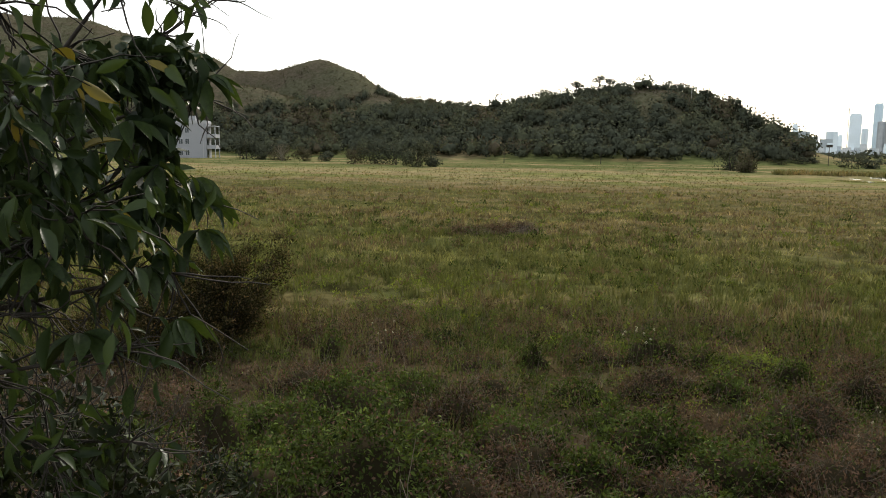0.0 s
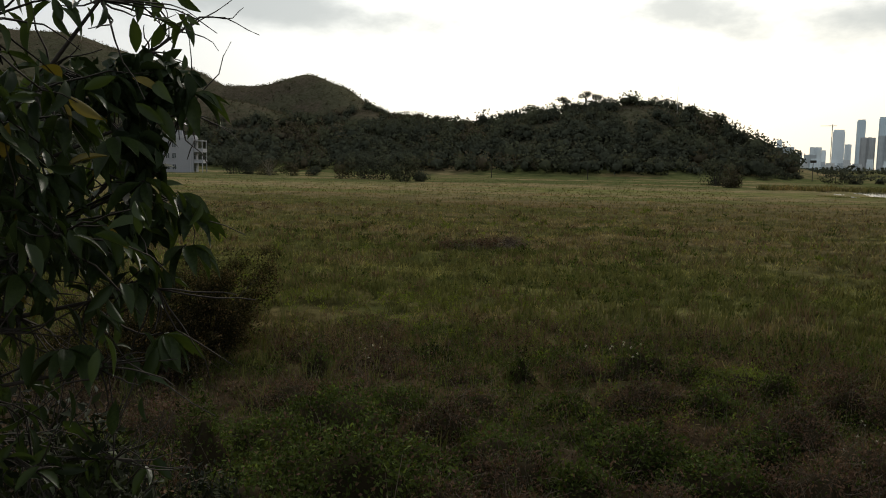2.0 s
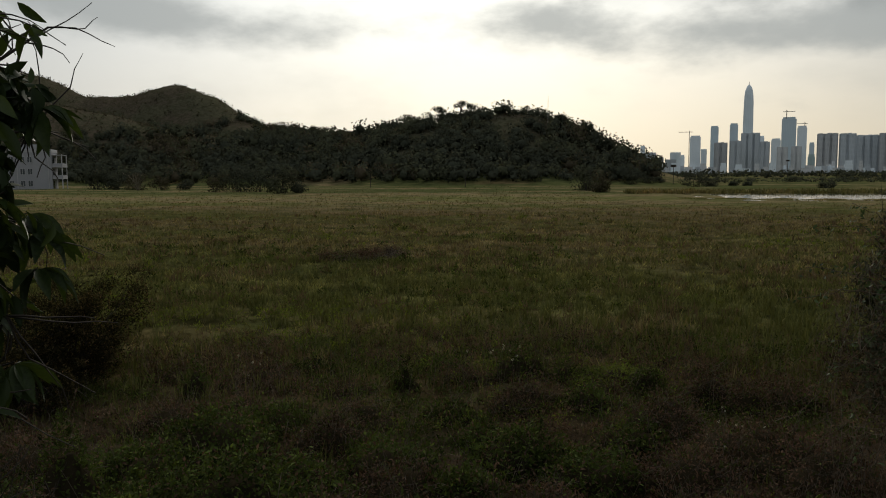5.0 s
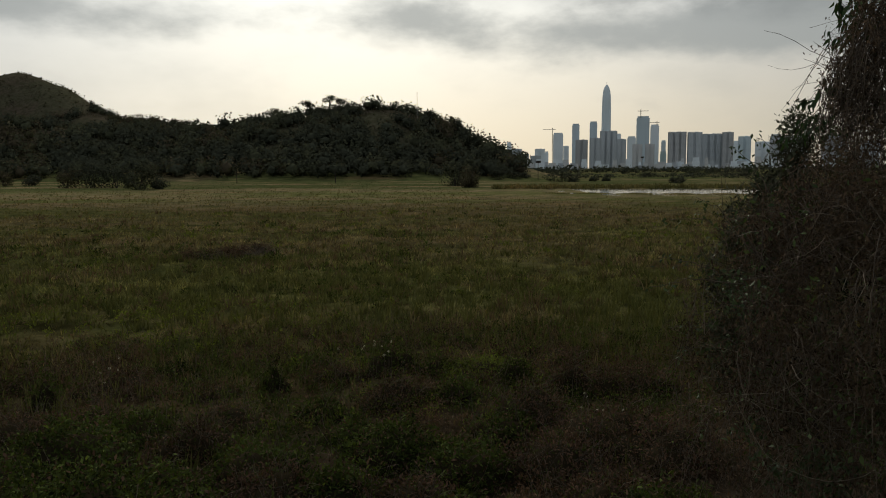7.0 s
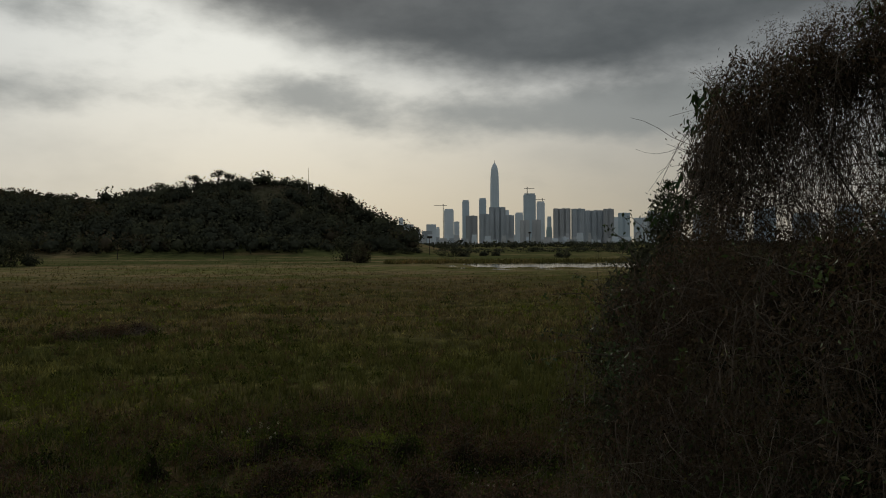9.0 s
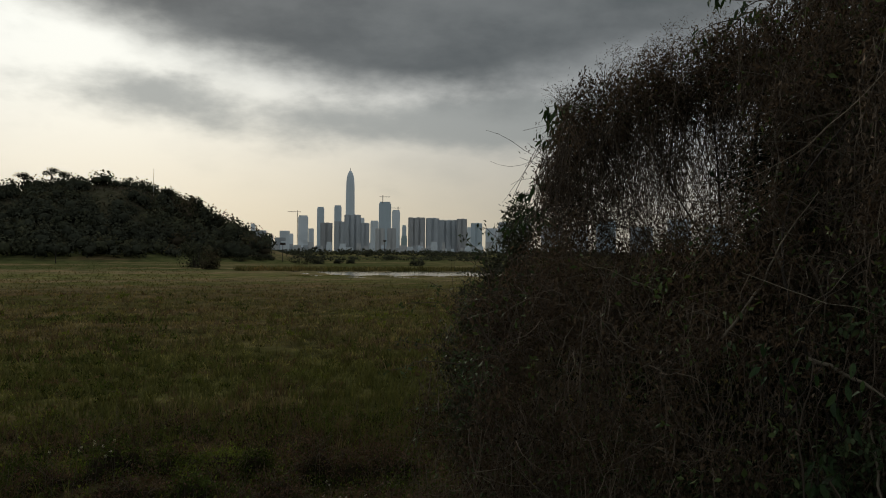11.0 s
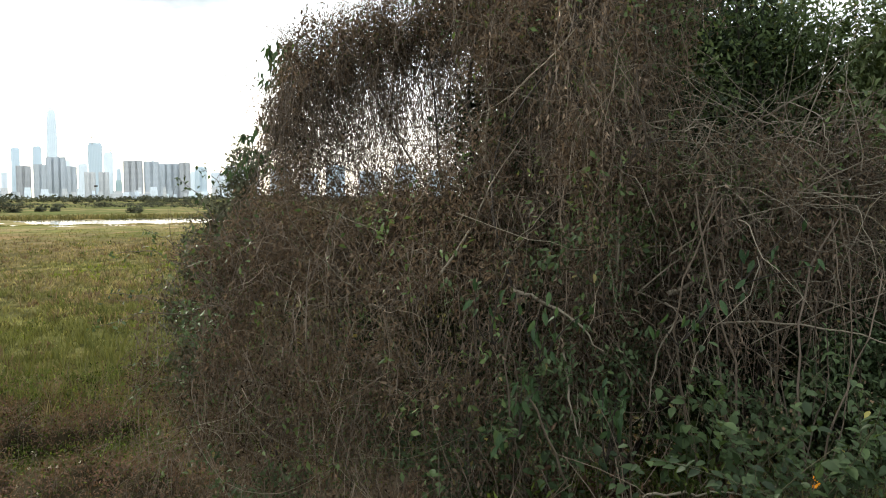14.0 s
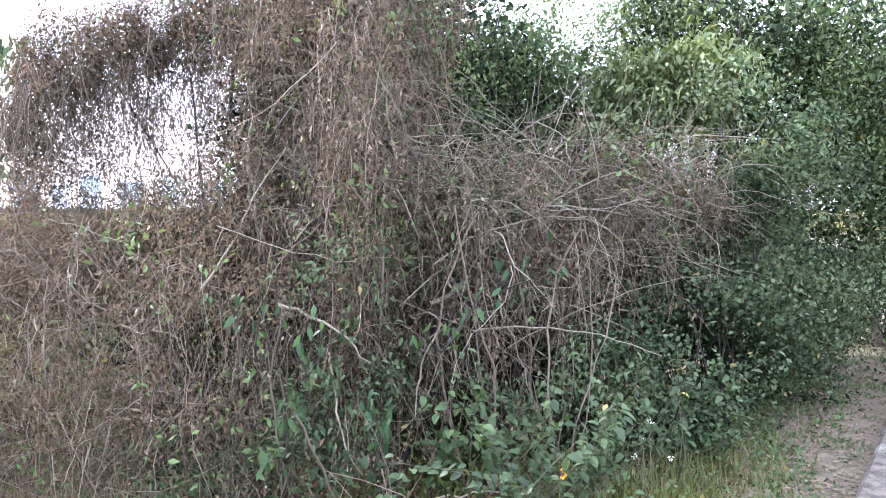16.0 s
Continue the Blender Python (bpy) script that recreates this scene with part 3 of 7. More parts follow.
for a, r, h, s, mat in ((1.0, 178, 8.0, 7.5, WOODS_OLIVE), (1.9, 164, 6.2, 5.0, SCRUB_BROWN), (8.4, 226, 6.0, 8.5, WOODS), (9.6, 228, 3.7, 5.2, WOODS),
                        (-24.3, 192, 8.6, 11.0, WOODS), (-22.8, 188, 7.6, 9, WOODS), (-21.2, 170, 8.4, 7.8, WOODS_OLIVE), (-25.8, 196, 6.8, 8, SCRUB_BROWN), (-20.2, 170, 3.2, 4.5, WOODS),
                        (-33.6, 250, 9.0, 9.5, WOODS), (-31.2, 232, 6.0, 7.5, SCRUB_BROWN), (-29.6, 228, 5.5, 7, SCRUB_BROWN), (-28, 225, 4.0, 6, WOODS), (-32.6, 245, 7, 8, WOODS),
                        (5.3, 270, 3.6, 6, WOODS), (6.0, 275, 2.6, 4, WOODS), (4.2, 262, 5.0, 8, WOODS),
                        (16.9, 206, 2.4, 4.6, WOODS), (11.1, 236, 1.9, 3.4, WOODS), (12.0, 240, 1.8, 3.0, WOODS), (14.9, 330, 3.2, 7, WOODS), (18.6, 420, 5.5, 12, WOODS), (19.9, 400, 4.8, 12, WOODS),
                        (13.2, 520, 4.5, 6, WOODS), (17.9, 460, 4.5, 10, WOODS), (21.5, 300, 4.0, 9, WOODS)):
    x, y = at(a, r)
    tone = {WOODS: "dark green", WOODS_OLIVE: "olive green", SCRUB_BROWN: "rusty brown"}[mat]
    tree(x, y, h, s, tone + " bushy tree at the edge of the meadow", mat, 1500, 0.035 * h + 0.18, 0.03, group="meadow edge trees", base=float(land(x, y)) - 0.22 * h)


def treeline():
    """Low woods far out on the plain, before the city."""
    n = 3000
    a, r = rng.uniform(4, 50, n), np.where(rng.random(n) < 0.5, rng.uniform(165, 500, n), rng.uniform(500, 1600, n))
    xy = polar(a, r)
    keep = np.sin(xy[:, 1] * 0.02 + xy[:, 0] * 0.004) > -0.1
    xy = xy[keep]
    per = 26
    h = np.where(np.hypot(xy[:, 0], xy[:, 1]) < 500, rng.uniform(0.5, 1.5, len(xy)), rng.uniform(2.0, 6.0, len(xy)))
    c = np.repeat(np.stack([xy[:, 0], xy[:, 1], h * 0.4], -1), per, 0)
    d = rand_dir(len(c))
    pos = c + d * np.stack([np.repeat(h * 1.2, per), np.repeat(h * 1.2, per), np.repeat(h * 0.5, per)], -1)
    s = np.repeat(h, per) * rng.uniform(0.25, 0.6, len(pos))
    me = scatter("far_trees", KITE, pos, rand_dir(len(pos)), d, s, s * 0.8, WOODS, d)
    tagged(new("far_trees", me), "scattered low trees on the far plain", "woods", kind="stuff")


treeline()


# ---- meadow grass ----
def meadow():
    n = 190000
    e = rng.uniform(0.0165, 0.52, n)
    e = np.where(rng.random(n) < 0.45, rng.uniform(0.0165, 0.16, n), e)
    r = 4.0 / e
    a = rng.uniform(-50, 58, n)
    xy = polar(a, r)
    z = land(xy[:, 0], xy[:, 1])
    keep = (xy[:, 1] > 8.5) & (rng.random(n) < np.clip((r - 13.0) / 9, 0.04, 1)) & (z > -0.2) & (z < 2.0)
    keep &= ~((xy[:, 1] > 126 - 0.128 * xy[:, 0]) & (r < 165) & (xy[:, 0] > 19))
    xy, z, r = xy[keep], z[keep], r[keep]
    # blades grow in tufts, with bare gaps between
    tuft = 0.5 * lattice(xy[:, 0] * 1.6, xy[:, 1] * 1.6, 1) + 0.3 * lattice(xy[:, 0] * 0.5, xy[:, 1] * 0.5, 2) + 0.2 * lattice(xy[:, 0] * 4, xy[:, 1] * 4, 3)
    some = rng.random(len(r)) < np.where(r < 45, np.clip((tuft - 0.15) * 2.6, 0.4, 1), 1.0)
    xy, z, r, tuft = xy[some], z[some], r[some], tuft[some]
    h = rng.uniform(0.10, 0.24, len(r)) * (0.6 + 0.9 * tuft) * np.clip(0.6 + r / 40, 0.75, 1.15)
    h = np.where((r > 85) & (xy[:, 0] > 5), h * np.clip(1 - (r - 85) / 60, 0.3, 1), h)
    wdt = np.clip(0.0013 * r, 0.014, 0.16) * rng.uniform(0.7, 1.4, len(r))
    up = rand_dir(len(r)) * np.array((0.8, 0.8, 0.1)) + np.array((0.06, -0.05, 1.0))
    nor = rng.normal(0, 1, (len(r), 3)) * np.array((1, 1, 0.1))
    pos = np.stack([xy[:, 0], xy[:, 1], z - 0.03], -1)
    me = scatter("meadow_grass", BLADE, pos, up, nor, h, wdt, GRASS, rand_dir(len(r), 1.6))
    tagged(new("meadow_grass", me), "long mixed green and straw-coloured marsh grass", "grass", kind="stuff")
    # taller tussocks
    nt, per = 19000, 7
    e = rng.uniform(0.05, 0.42, nt)
    rt, at_ = 4.0 / e, rng.uniform(-50, 50, nt)
    c = polar(at_, rt)
    ok = (c[:, 1] > 9.5) & (lattice(c[:, 0] * 0.22, c[:, 1] * 0.22, 5) + 0.35 * rng.random(nt) > 0.5) & (rng.random(nt) < np.clip((rt - 12.5) / 6, 0.08, 1))
    c, rt = c[ok], rt[ok]
    cc = np.repeat(c, per, 0) + rng.normal(0, 0.07, (len(c) * per, 2)) * np.repeat(np.clip(rt / 22, 0.8, 2.2), per)[:, None]
    hh = np.repeat(rng.uniform(0.18, 0.45, len(c)), per) * rng.uniform(0.6, 1.1, len(cc))
    out = np.column_stack([cc - np.repeat(c, per, 0), np.zeros(len(cc))]) * 2.2
    pos = np.column_stack([cc, land(cc[:, 0], cc[:, 1]) - 0.02])
    kind_of = np.repeat(0.6 * lattice(c[:, 0] * 0.4, c[:, 1] * 0.4, 8) + 0.4 * rng.random(len(c)), per)
    far_straw = np.repeat(np.clip((rt - 40) / 70, -0.2, 0.15), per)
    for mat, sel, tone in ((SEDGE, kind_of + far_straw < 0.50, "dark green"), (STRAW, kind_of + far_straw > 0.62, "pale straw"), (RUSTY, (kind_of + far_straw >= 0.50) & (kind_of + far_straw <= 0.62), "rusty brown")):
        k = int(sel.sum())
        me = scatter("grass_tussocks", BLADE, pos[sel], out[sel] + rand_dir(k) * 0.22 + np.array((0, 0, 1.0)), rng.normal(0, 1, (k, 3)) * np.array((1, 1, 0.1)), hh[sel], np.clip(np.repeat(rt, per)[sel] * 0.0015, 0.016, 0.09), mat, rand_dir(k, 1.4))
        tagged(new("grass_tussocks", me), tone + " tussocks of taller marsh grass in the meadow", "grass", kind="stuff")
    # low broad-leaved clumps and dead docks among the grass
    nc, per = 3600, 22
    e = rng.uniform(0.055, 0.36, nc)
    rc = 4.0 / e
    c = polar(rng.uniform(-50, 50, nc), rc)
    ok = (c[:, 1] > 10) & (lattice(c[:, 0] * 0.3, c[:, 1] * 0.3, 15) + 0.5 * rng.random(nc) > 0.68)
    c, rc = c[ok], rc[ok]
    pick = np.repeat(0.65 * lattice(c[:, 0] * 0.16, c[:, 1] * 0.16, 21) + 0.35 * rng.random(len(c)), per)
    size = np.repeat(rng.uniform(0.10, 0.30, len(c)) * np.clip(rc / 20, 0.9, 1.8), per)
    tall = np.repeat(rng.uniform(0.16, 0.42, len(c)), per)
    d = rand_dir(len(size), 0.5)
    k = rng.random(len(d)) ** 0.4
    pos = np.column_stack([np.repeat(c, per, 0) + d[:, :2] * (size * k)[:, None], tall * rng.uniform(0.2, 1.0, len(d))])
    ls = np.clip(np.repeat(rc, per) * 0.0042, 0.05, 0.2) * rng.uniform(0.6, 1.2, len(d))
    for mat, sel, tone in ((WEED, pick < 0.46, "dark green"), (RUSTY, (pick >= 0.46) & (pick < 0.62), "dead brown"), (WEED_BRIGHT, pick >= 0.62, "fresh green")):
        me = scatter("meadow_weeds", KITE, pos[sel], unit(d[sel] + rand_dir(int(sel.sum())) * 0.6 + np.array((0, 0, 0.5))), unit(d[sel] + rand_dir(int(sel.sum())) * 0.5), ls[sel], ls[sel] * 0.4, mat)
        tagged(new("meadow_weeds", me), tone + " low weed clumps among the meadow grass", "weeds", kind="stuff")
    # reeds along the near bank of the pond
    n = 9000
    x = rng.uniform(16, 130, n)
    y = 124 - 0.128 * x + 2 * np.sin(x * 0.11) + rng.uniform(-5, 1.2, n)
    pos = np.stack([x, y, land(x, y) - 0.05], -1)
    me = scatter("bank_reeds", BLADE, pos, rand_dir(n) * 0.35 + np.array((0, 0, 1.0)), rand_dir(n), rng.uniform(0.06, 0.2, n), rng.uniform(0.10, 0.22, n), GRASS)
    tagged(new("bank_reeds", me), "reeds along the bank of the pond", "reeds", kind="stuff")
    x = rng.uniform(10, 170, n)
    y = 152 - 0.1 * x + rng.uniform(0, 7, n)
    pos = np.stack([x, y, land(x, y) - 0.05], -1)
    me = scatter("far_bank_reeds", BLADE, pos, rand_dir(n) * 0.35 + np.array((0, 0, 1.0)), rand_dir(n), rng.uniform(0.5, 1.2, n), rng.uniform(0.15, 0.3, n), GRASS)
    tagged(new("far_bank_reeds", me), "dull green reeds on the far bank", "reeds", kind="stuff")


meadow()


# ---- shrubs and weeds on the bank ----
BUSH_LEAF = leaf_material("dark_bush_leaf", (0.012, 0.012, 0.006), (0.042, 0.039, 0.018), (0.085, 0.062, 0.032), 0.15, 0.9, 0.2, specular=0.0)
BUSH_TIP = leaf_material("rusty_bush_shoot_leaf", (0.022, 0.020, 0.009), (0.078, 0.062, 0.029), (0.12, 0.080, 0.040), 0.2, 0.9, 0.25, specular=0.0)


def shrub(x, y, height, wide, mat, label, leaves=700, size=0.07, twigs=60, name="shrub", category="shrub", stem=None, group="bank weeds", lumps=6, shell=0.5, shoots=0):
    z = float(land(x, y))
    ob = thing(name, (x, y, z), label, category, group)
    center = np.array((x, y, z + height * 0.42))
    radii = np.array((wide / 2, wide / 2, height * 0.6))
    ls = []
    for d in rand_dir(lumps + 1, 0.2):
        k = rng.uniform(0.22, 0.5)
        ls.append((center + d * radii * (1.05 - k) * np.array((1.1, 1.1, 0.8)), radii * k * np.array((1.1, 1.1, 1.0))))
    ls.append((center + np.array((0, 0, -height * 0.12)), radii * 0.7))
    under("foliage", crown_mass(ls, leaves // (lumps + 2), size, mat, "foliage", 0.1, KITE, 0.42, shell, 14), ob, kind="stuff")
    tips = center + rand_dir(twigs, 0.4) * radii * rng.uniform(0.8, 1.25, (twigs, 1))
    base = np.array((x, y, z)) + rng.normal(0, 0.18, (twigs, 3)) * np.array((wide, wide, 0))
    t = np.linspace(0, 1, 6)[None, :, None]
    mid = (base + tips) / 2 + rng.normal(0, 0.12, tips.shape)
    path = base[:, None] * (1 - t) ** 2 + 2 * mid[:, None] * t * (1 - t) + tips[:, None] * t ** 2
    if shoots:
        start = center + rand_dir(shoots, 0.7) * radii * 0.8
        path2 = wander(start, rand_dir(shoots, 1.4), rng.uniform(0.25, 0.65, shoots) * height * 0.3, 6, 0.2)
        under("shoot_stems", tubes("shoot_stems", path2, taper(shoots, 6, 0.006, 0.003), stem or VINE), ob, kind="stuff")
        q = gathered(path2[:, 2:].reshape(-1, 3), 9, 0.035)
        under("shoot_foliage", scatter("shoot_foliage", KITE, q, rand_dir(len(q), 0.7), rand_dir(len(q), 0.5), size * 1.1, size * 0.4, mat), ob, "rusty leafy shoot tips", kind="stuff")
    under("twig_tangle", tubes("twig_tangle", path, taper(twigs, 6, 0.006, 0.0025), stem or VINE), ob, kind="stuff")
    return ob


CORE_SHADE = leaf_material("mound_core_shade", (0.016, 0.014, 0.008), (0.048, 0.038, 0.022), None, 0, 1.0, 0.0, specular=0.0)


def mound(x, y, height, wide, mat, label, name, leaves, size, twigs, lumps=7, aspect=0.42, flat=0.0, odd=None):
    """Weeds heaped into overlapping domes: a dark solid core that stands in for the shade under a skin of leaves, with
    shoots that stand up from it.
    """
    z = float(land(x, y)) - 0.06
    ob = thing(name, (x, y, z), label, "weeds", "bank weeds")
    c = np.empty((lumps, 3))
    a = rng.uniform(0, 6.28, lumps)
    off = np.sqrt(rng.random(lumps)) * wide * 0.36
    off[0] = 0
    c[:, 0], c[:, 1] = x + np.cos(a) * off * 1.15, y + np.sin(a) * off * 0.8
    c[:, 2] = land(c[:, 0], c[:, 1]) - 0.06
    rad = wide * rng.uniform(0.17, 0.34, lumps)
    high = height * rng.uniform(0.55, 1.0, lumps) * (1 - 0.45 * off / (wide * 0.5))
    high[0], rad[0] = height * 0.9, wide * 0.30
    span = np.column_stack([rad, rad, high])
    # solid domes added under the leaves, with the gaps' shade as their colour
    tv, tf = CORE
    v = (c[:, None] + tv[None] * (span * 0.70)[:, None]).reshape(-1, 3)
    under("core", np_mesh("core", v, (tf[None] + (np.arange(lumps) * len(tv))[:, None, None]).reshape(-1, 3), CORE_SHADE, True), ob, "dark solid core, painted shade inside the mound", kind="stuff")
    share = rad * (rad + high)
    pick = rng.choice(lumps, leaves, p=share / share.sum())
    d = rand_dir(leaves, 0.55)
    d[:, 2] = np.abs(d[:, 2])
    ripple = 1 + 0.13 * np.sin(d[:, 0] * 7 + pick * 2.1) * np.sin(d[:, 1] * 6 + pick) + 0.07 * np.sin(d[:, 2] * 13 + d[:, 0] * 9)
    p = c[pick] + d * span[pick] * (rng.uniform(0.72, 1.08, leaves) * ripple)[:, None]
    inside = np.zeros(leaves, bool)
    for k in range(lumps):
        inside |= (((p - c[k]) / span[k]) ** 2).sum(1) < 0.62
    p, d, pick = p[~inside], d[~inside], pick[~inside]
    nrm = unit(d / span[pick])
    n = len(p)
    s_ = size * rng.uniform(0.55, 1.3, n)
    along = unit(rand_dir(n) + nrm * 0.45 + np.array((0, 0, 0.15 if not flat else -0.2)))
    face = unit(nrm * 0.8 + rand_dir(n) * 0.7 + np.array((0, 0, 0.7)))
    other = rng.random(n) < (0.14 if odd else 0.0)
    under("foliage", scatter("foliage", KITE, p[~other], along[~other], face[~other], s_[~other], s_[~other] * aspect, mat, nrm[~other]), ob, kind="stuff")
    if odd:
        under("withered_foliage", scatter("withered_foliage", KITE, p[other], along[other], face[other], s_[other], s_[other] * aspect, odd, nrm[other]), ob, kind="stuff")
    if twigs:
        k = rng.integers(0, n, twigs)
        start = p[k] - nrm[k] * 0.12
        path = wander(start, nrm[k] * 0.7 + rand_dir(twigs, 0.7), rng.uniform(0.14, 0.42, twigs), 5, 0.35, 0.08)
        under("twig_tangle", tubes("twig_tangle", path, taper(twigs, 5, 0.0038, 0.0018), VINE), ob, kind="stuff")
    if mat is not DRY_RED and not flat:
        m = max(4, n // 160)
        k = rng.integers(0, n, m)
        stalks = wander(p[k] - nrm[k] * 0.05, nrm[k] * 0.4 + rand_dir(m) * 0.4 + np.array((0, 0, 0.9)), rng.uniform(0.10, 0.24, m), 5, 0.2)
        q = gathered(stalks[:, 1:].reshape(-1, 3), 4, 0.02)
        ls = size * rng.uniform(0.7, 1.3, len(q))
        under("shoot_foliage", scatter("shoot_foliage", KITE, q, unit(rand_dir(len(q)) + np.array((0, 0, 0.1))), rand_dir(len(q), 1.4), ls, ls * aspect, mat), ob, "upright leafy shoot tips", kind="stuff")
    return ob


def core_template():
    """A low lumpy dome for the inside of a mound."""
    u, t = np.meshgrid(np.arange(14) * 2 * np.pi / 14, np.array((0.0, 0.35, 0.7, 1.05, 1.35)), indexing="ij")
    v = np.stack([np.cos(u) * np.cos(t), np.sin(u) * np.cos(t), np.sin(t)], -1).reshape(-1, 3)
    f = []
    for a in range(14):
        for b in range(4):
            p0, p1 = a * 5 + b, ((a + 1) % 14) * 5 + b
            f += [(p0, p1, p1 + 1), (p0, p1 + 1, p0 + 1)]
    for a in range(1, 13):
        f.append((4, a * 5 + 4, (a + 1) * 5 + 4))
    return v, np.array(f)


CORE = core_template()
BANK = [  # azimuth, distance, height, width, kind: the mounds that can be told apart, then those between
    (-25.7, 8.6, 0.95, 2.5, "g"), (-3.3, 10.5, 0.62, 1.6, "g"), (-18.4, 10.9, 0.55, 1.3, "b"), (-12.5, 9.2, 0.60, 1.1, "b"), (-26.0, 11.2, 0.70, 1.8, "g"), (3.2, 14.6, 0.40, 1.7, "y"),
    (-4.1, 14.8, 0.80, 0.9, "d"), (-12.6, 14.2, 0.72, 0.45, "d"), (-27.9, 14.2, 0.80, 0.55, "d"), (-3.2, 12.9, 0.68, 1.3, "b"), (1.1, 12.9, 0.45, 1.0, "g"), (7.0, 12.2, 0.66, 1.5, "b"),
    (9.9, 13.5, 0.76, 1.3, "b"), (-9.0, 12.4, 0.42, 1.0, "g"), (2.6, 9.6, 0.62, 1.4, "g"), (8.4, 9.9, 0.60, 1.6, "b"), (-36.3, 9.8, 1.20, 0.8, "d"), (-14.7, 10.0, 0.55, 1.2, "g"),
    (-15.6, 12.2, 0.45, 1.1, "b"), (-25.3, 12.6, 0.55, 1.1, "b"), (-22.5, 14.8, 0.40, 1.8, "b"), (-31.5, 10.4, 0.60, 1.6, "g"), (-33.5, 8.2, 0.75, 1.5, "g"), (-20.5, 9.6, 0.50, 1.0, "g"),
    (-8.0, 9.2, 0.45, 1.2, "g"), (-2.5, 8.8, 0.50, 1.2, "b"), (-18.0, 8.2, 0.55, 1.2, "b"), (-12.5, 7.9, 0.60, 1.3, "b"), (-6.0, 8.0, 0.50, 1.2, "g"), (1.0, 8.0, 0.55, 1.4, "g"),
    (6.0, 8.0, 0.55, 1.3, "b"), (12.0, 8.6, 0.60, 1.5, "b"), (13.5, 11.2, 0.65, 1.7, "b"), (5.0, 11.2, 0.45, 1.2, "g"), (-6.6, 11.2, 0.42, 1.1, "g"), (-21.8, 12.0, 0.40, 1.2, "g"),
    (-40.0, 8.4, 0.80, 1.6, "b"), (-44.0, 7.4, 0.90, 1.8, "g"), (-48.5, 6.4, 0.90, 2.0, "b"), (-38.5, 11.6, 0.60, 2.0, "b"), (-45.0, 10.4, 0.70, 2.2, "g"), (14.5, 14.0, 0.60, 1.8, "b"),
    (17.5, 10.5, 0.70, 1.8, "b"), (16.0, 8.0, 0.70, 1.6, "g"), (-30.0, 12.8, 0.45, 1.6, "b"), (-0.6, 14.6, 0.45, 0.8, "d"), (5.4, 14.0, 0.55, 1.0, "d"), (-17.0, 14.0, 0.30, 1.4, "b"), (-8.0, 14.6, 0.35, 1.2, "b"),
    (-25.5, 16.3, 0.26, 2.2, "b"), (-13.6, 16.6, 0.24, 2.0, "b"), (-5.5, 17.0, 0.26, 1.8, "b"), (8.4, 16.2, 0.34, 2.0, "b"), (-10.5, 15.8, 0.28, 1.3, "g"), (0.8, 17.2, 0.26, 1.5, "g"), (-19.6, 15.4, 0.36, 0.9, "g"), (-29.2, 15.8, 0.30, 1.3, "b"),
]
KINDS = {
    "g": (WEED, "mound of leafy green weeds on the bank", "weed_mound", 4000, 0.064, 12, 9, 0.48, 0.0, DRY_RED),
    "b": (DRY_RED, "withered reddish-brown weed mound on the bank", "dry_weed_mound", 3000, 0.056, 150, 8, 0.42, 0.0, WEED),
    "d": (WEED, "dark upright weed at the foot of the bank", "dark_weed", 2400, 0.07, 16, 5, 0.36, 0.0, DRY),
    "y": (WEED_BRIGHT, "bright yellow-green creeper spread over a low mound", "creeper_mound", 3200, 0.062, 20, 6, 0.5, 1.0, None),
}
for a, r, h, wd, k in BANK:
    x, y = at(a, r)
    mat, label, name_, dense, size, twigs, lumps_, aspect_, flat_, odd_ = KINDS[k]
    mound(x, y, h * 1.1, wd * 1.1, mat, label, name_, int(dense * max(0.35, wd * (wd + 1.6 * h) * 0.42)), size, int(twigs * max(0.5, wd)), lumps_, aspect_, flat_, odd_)
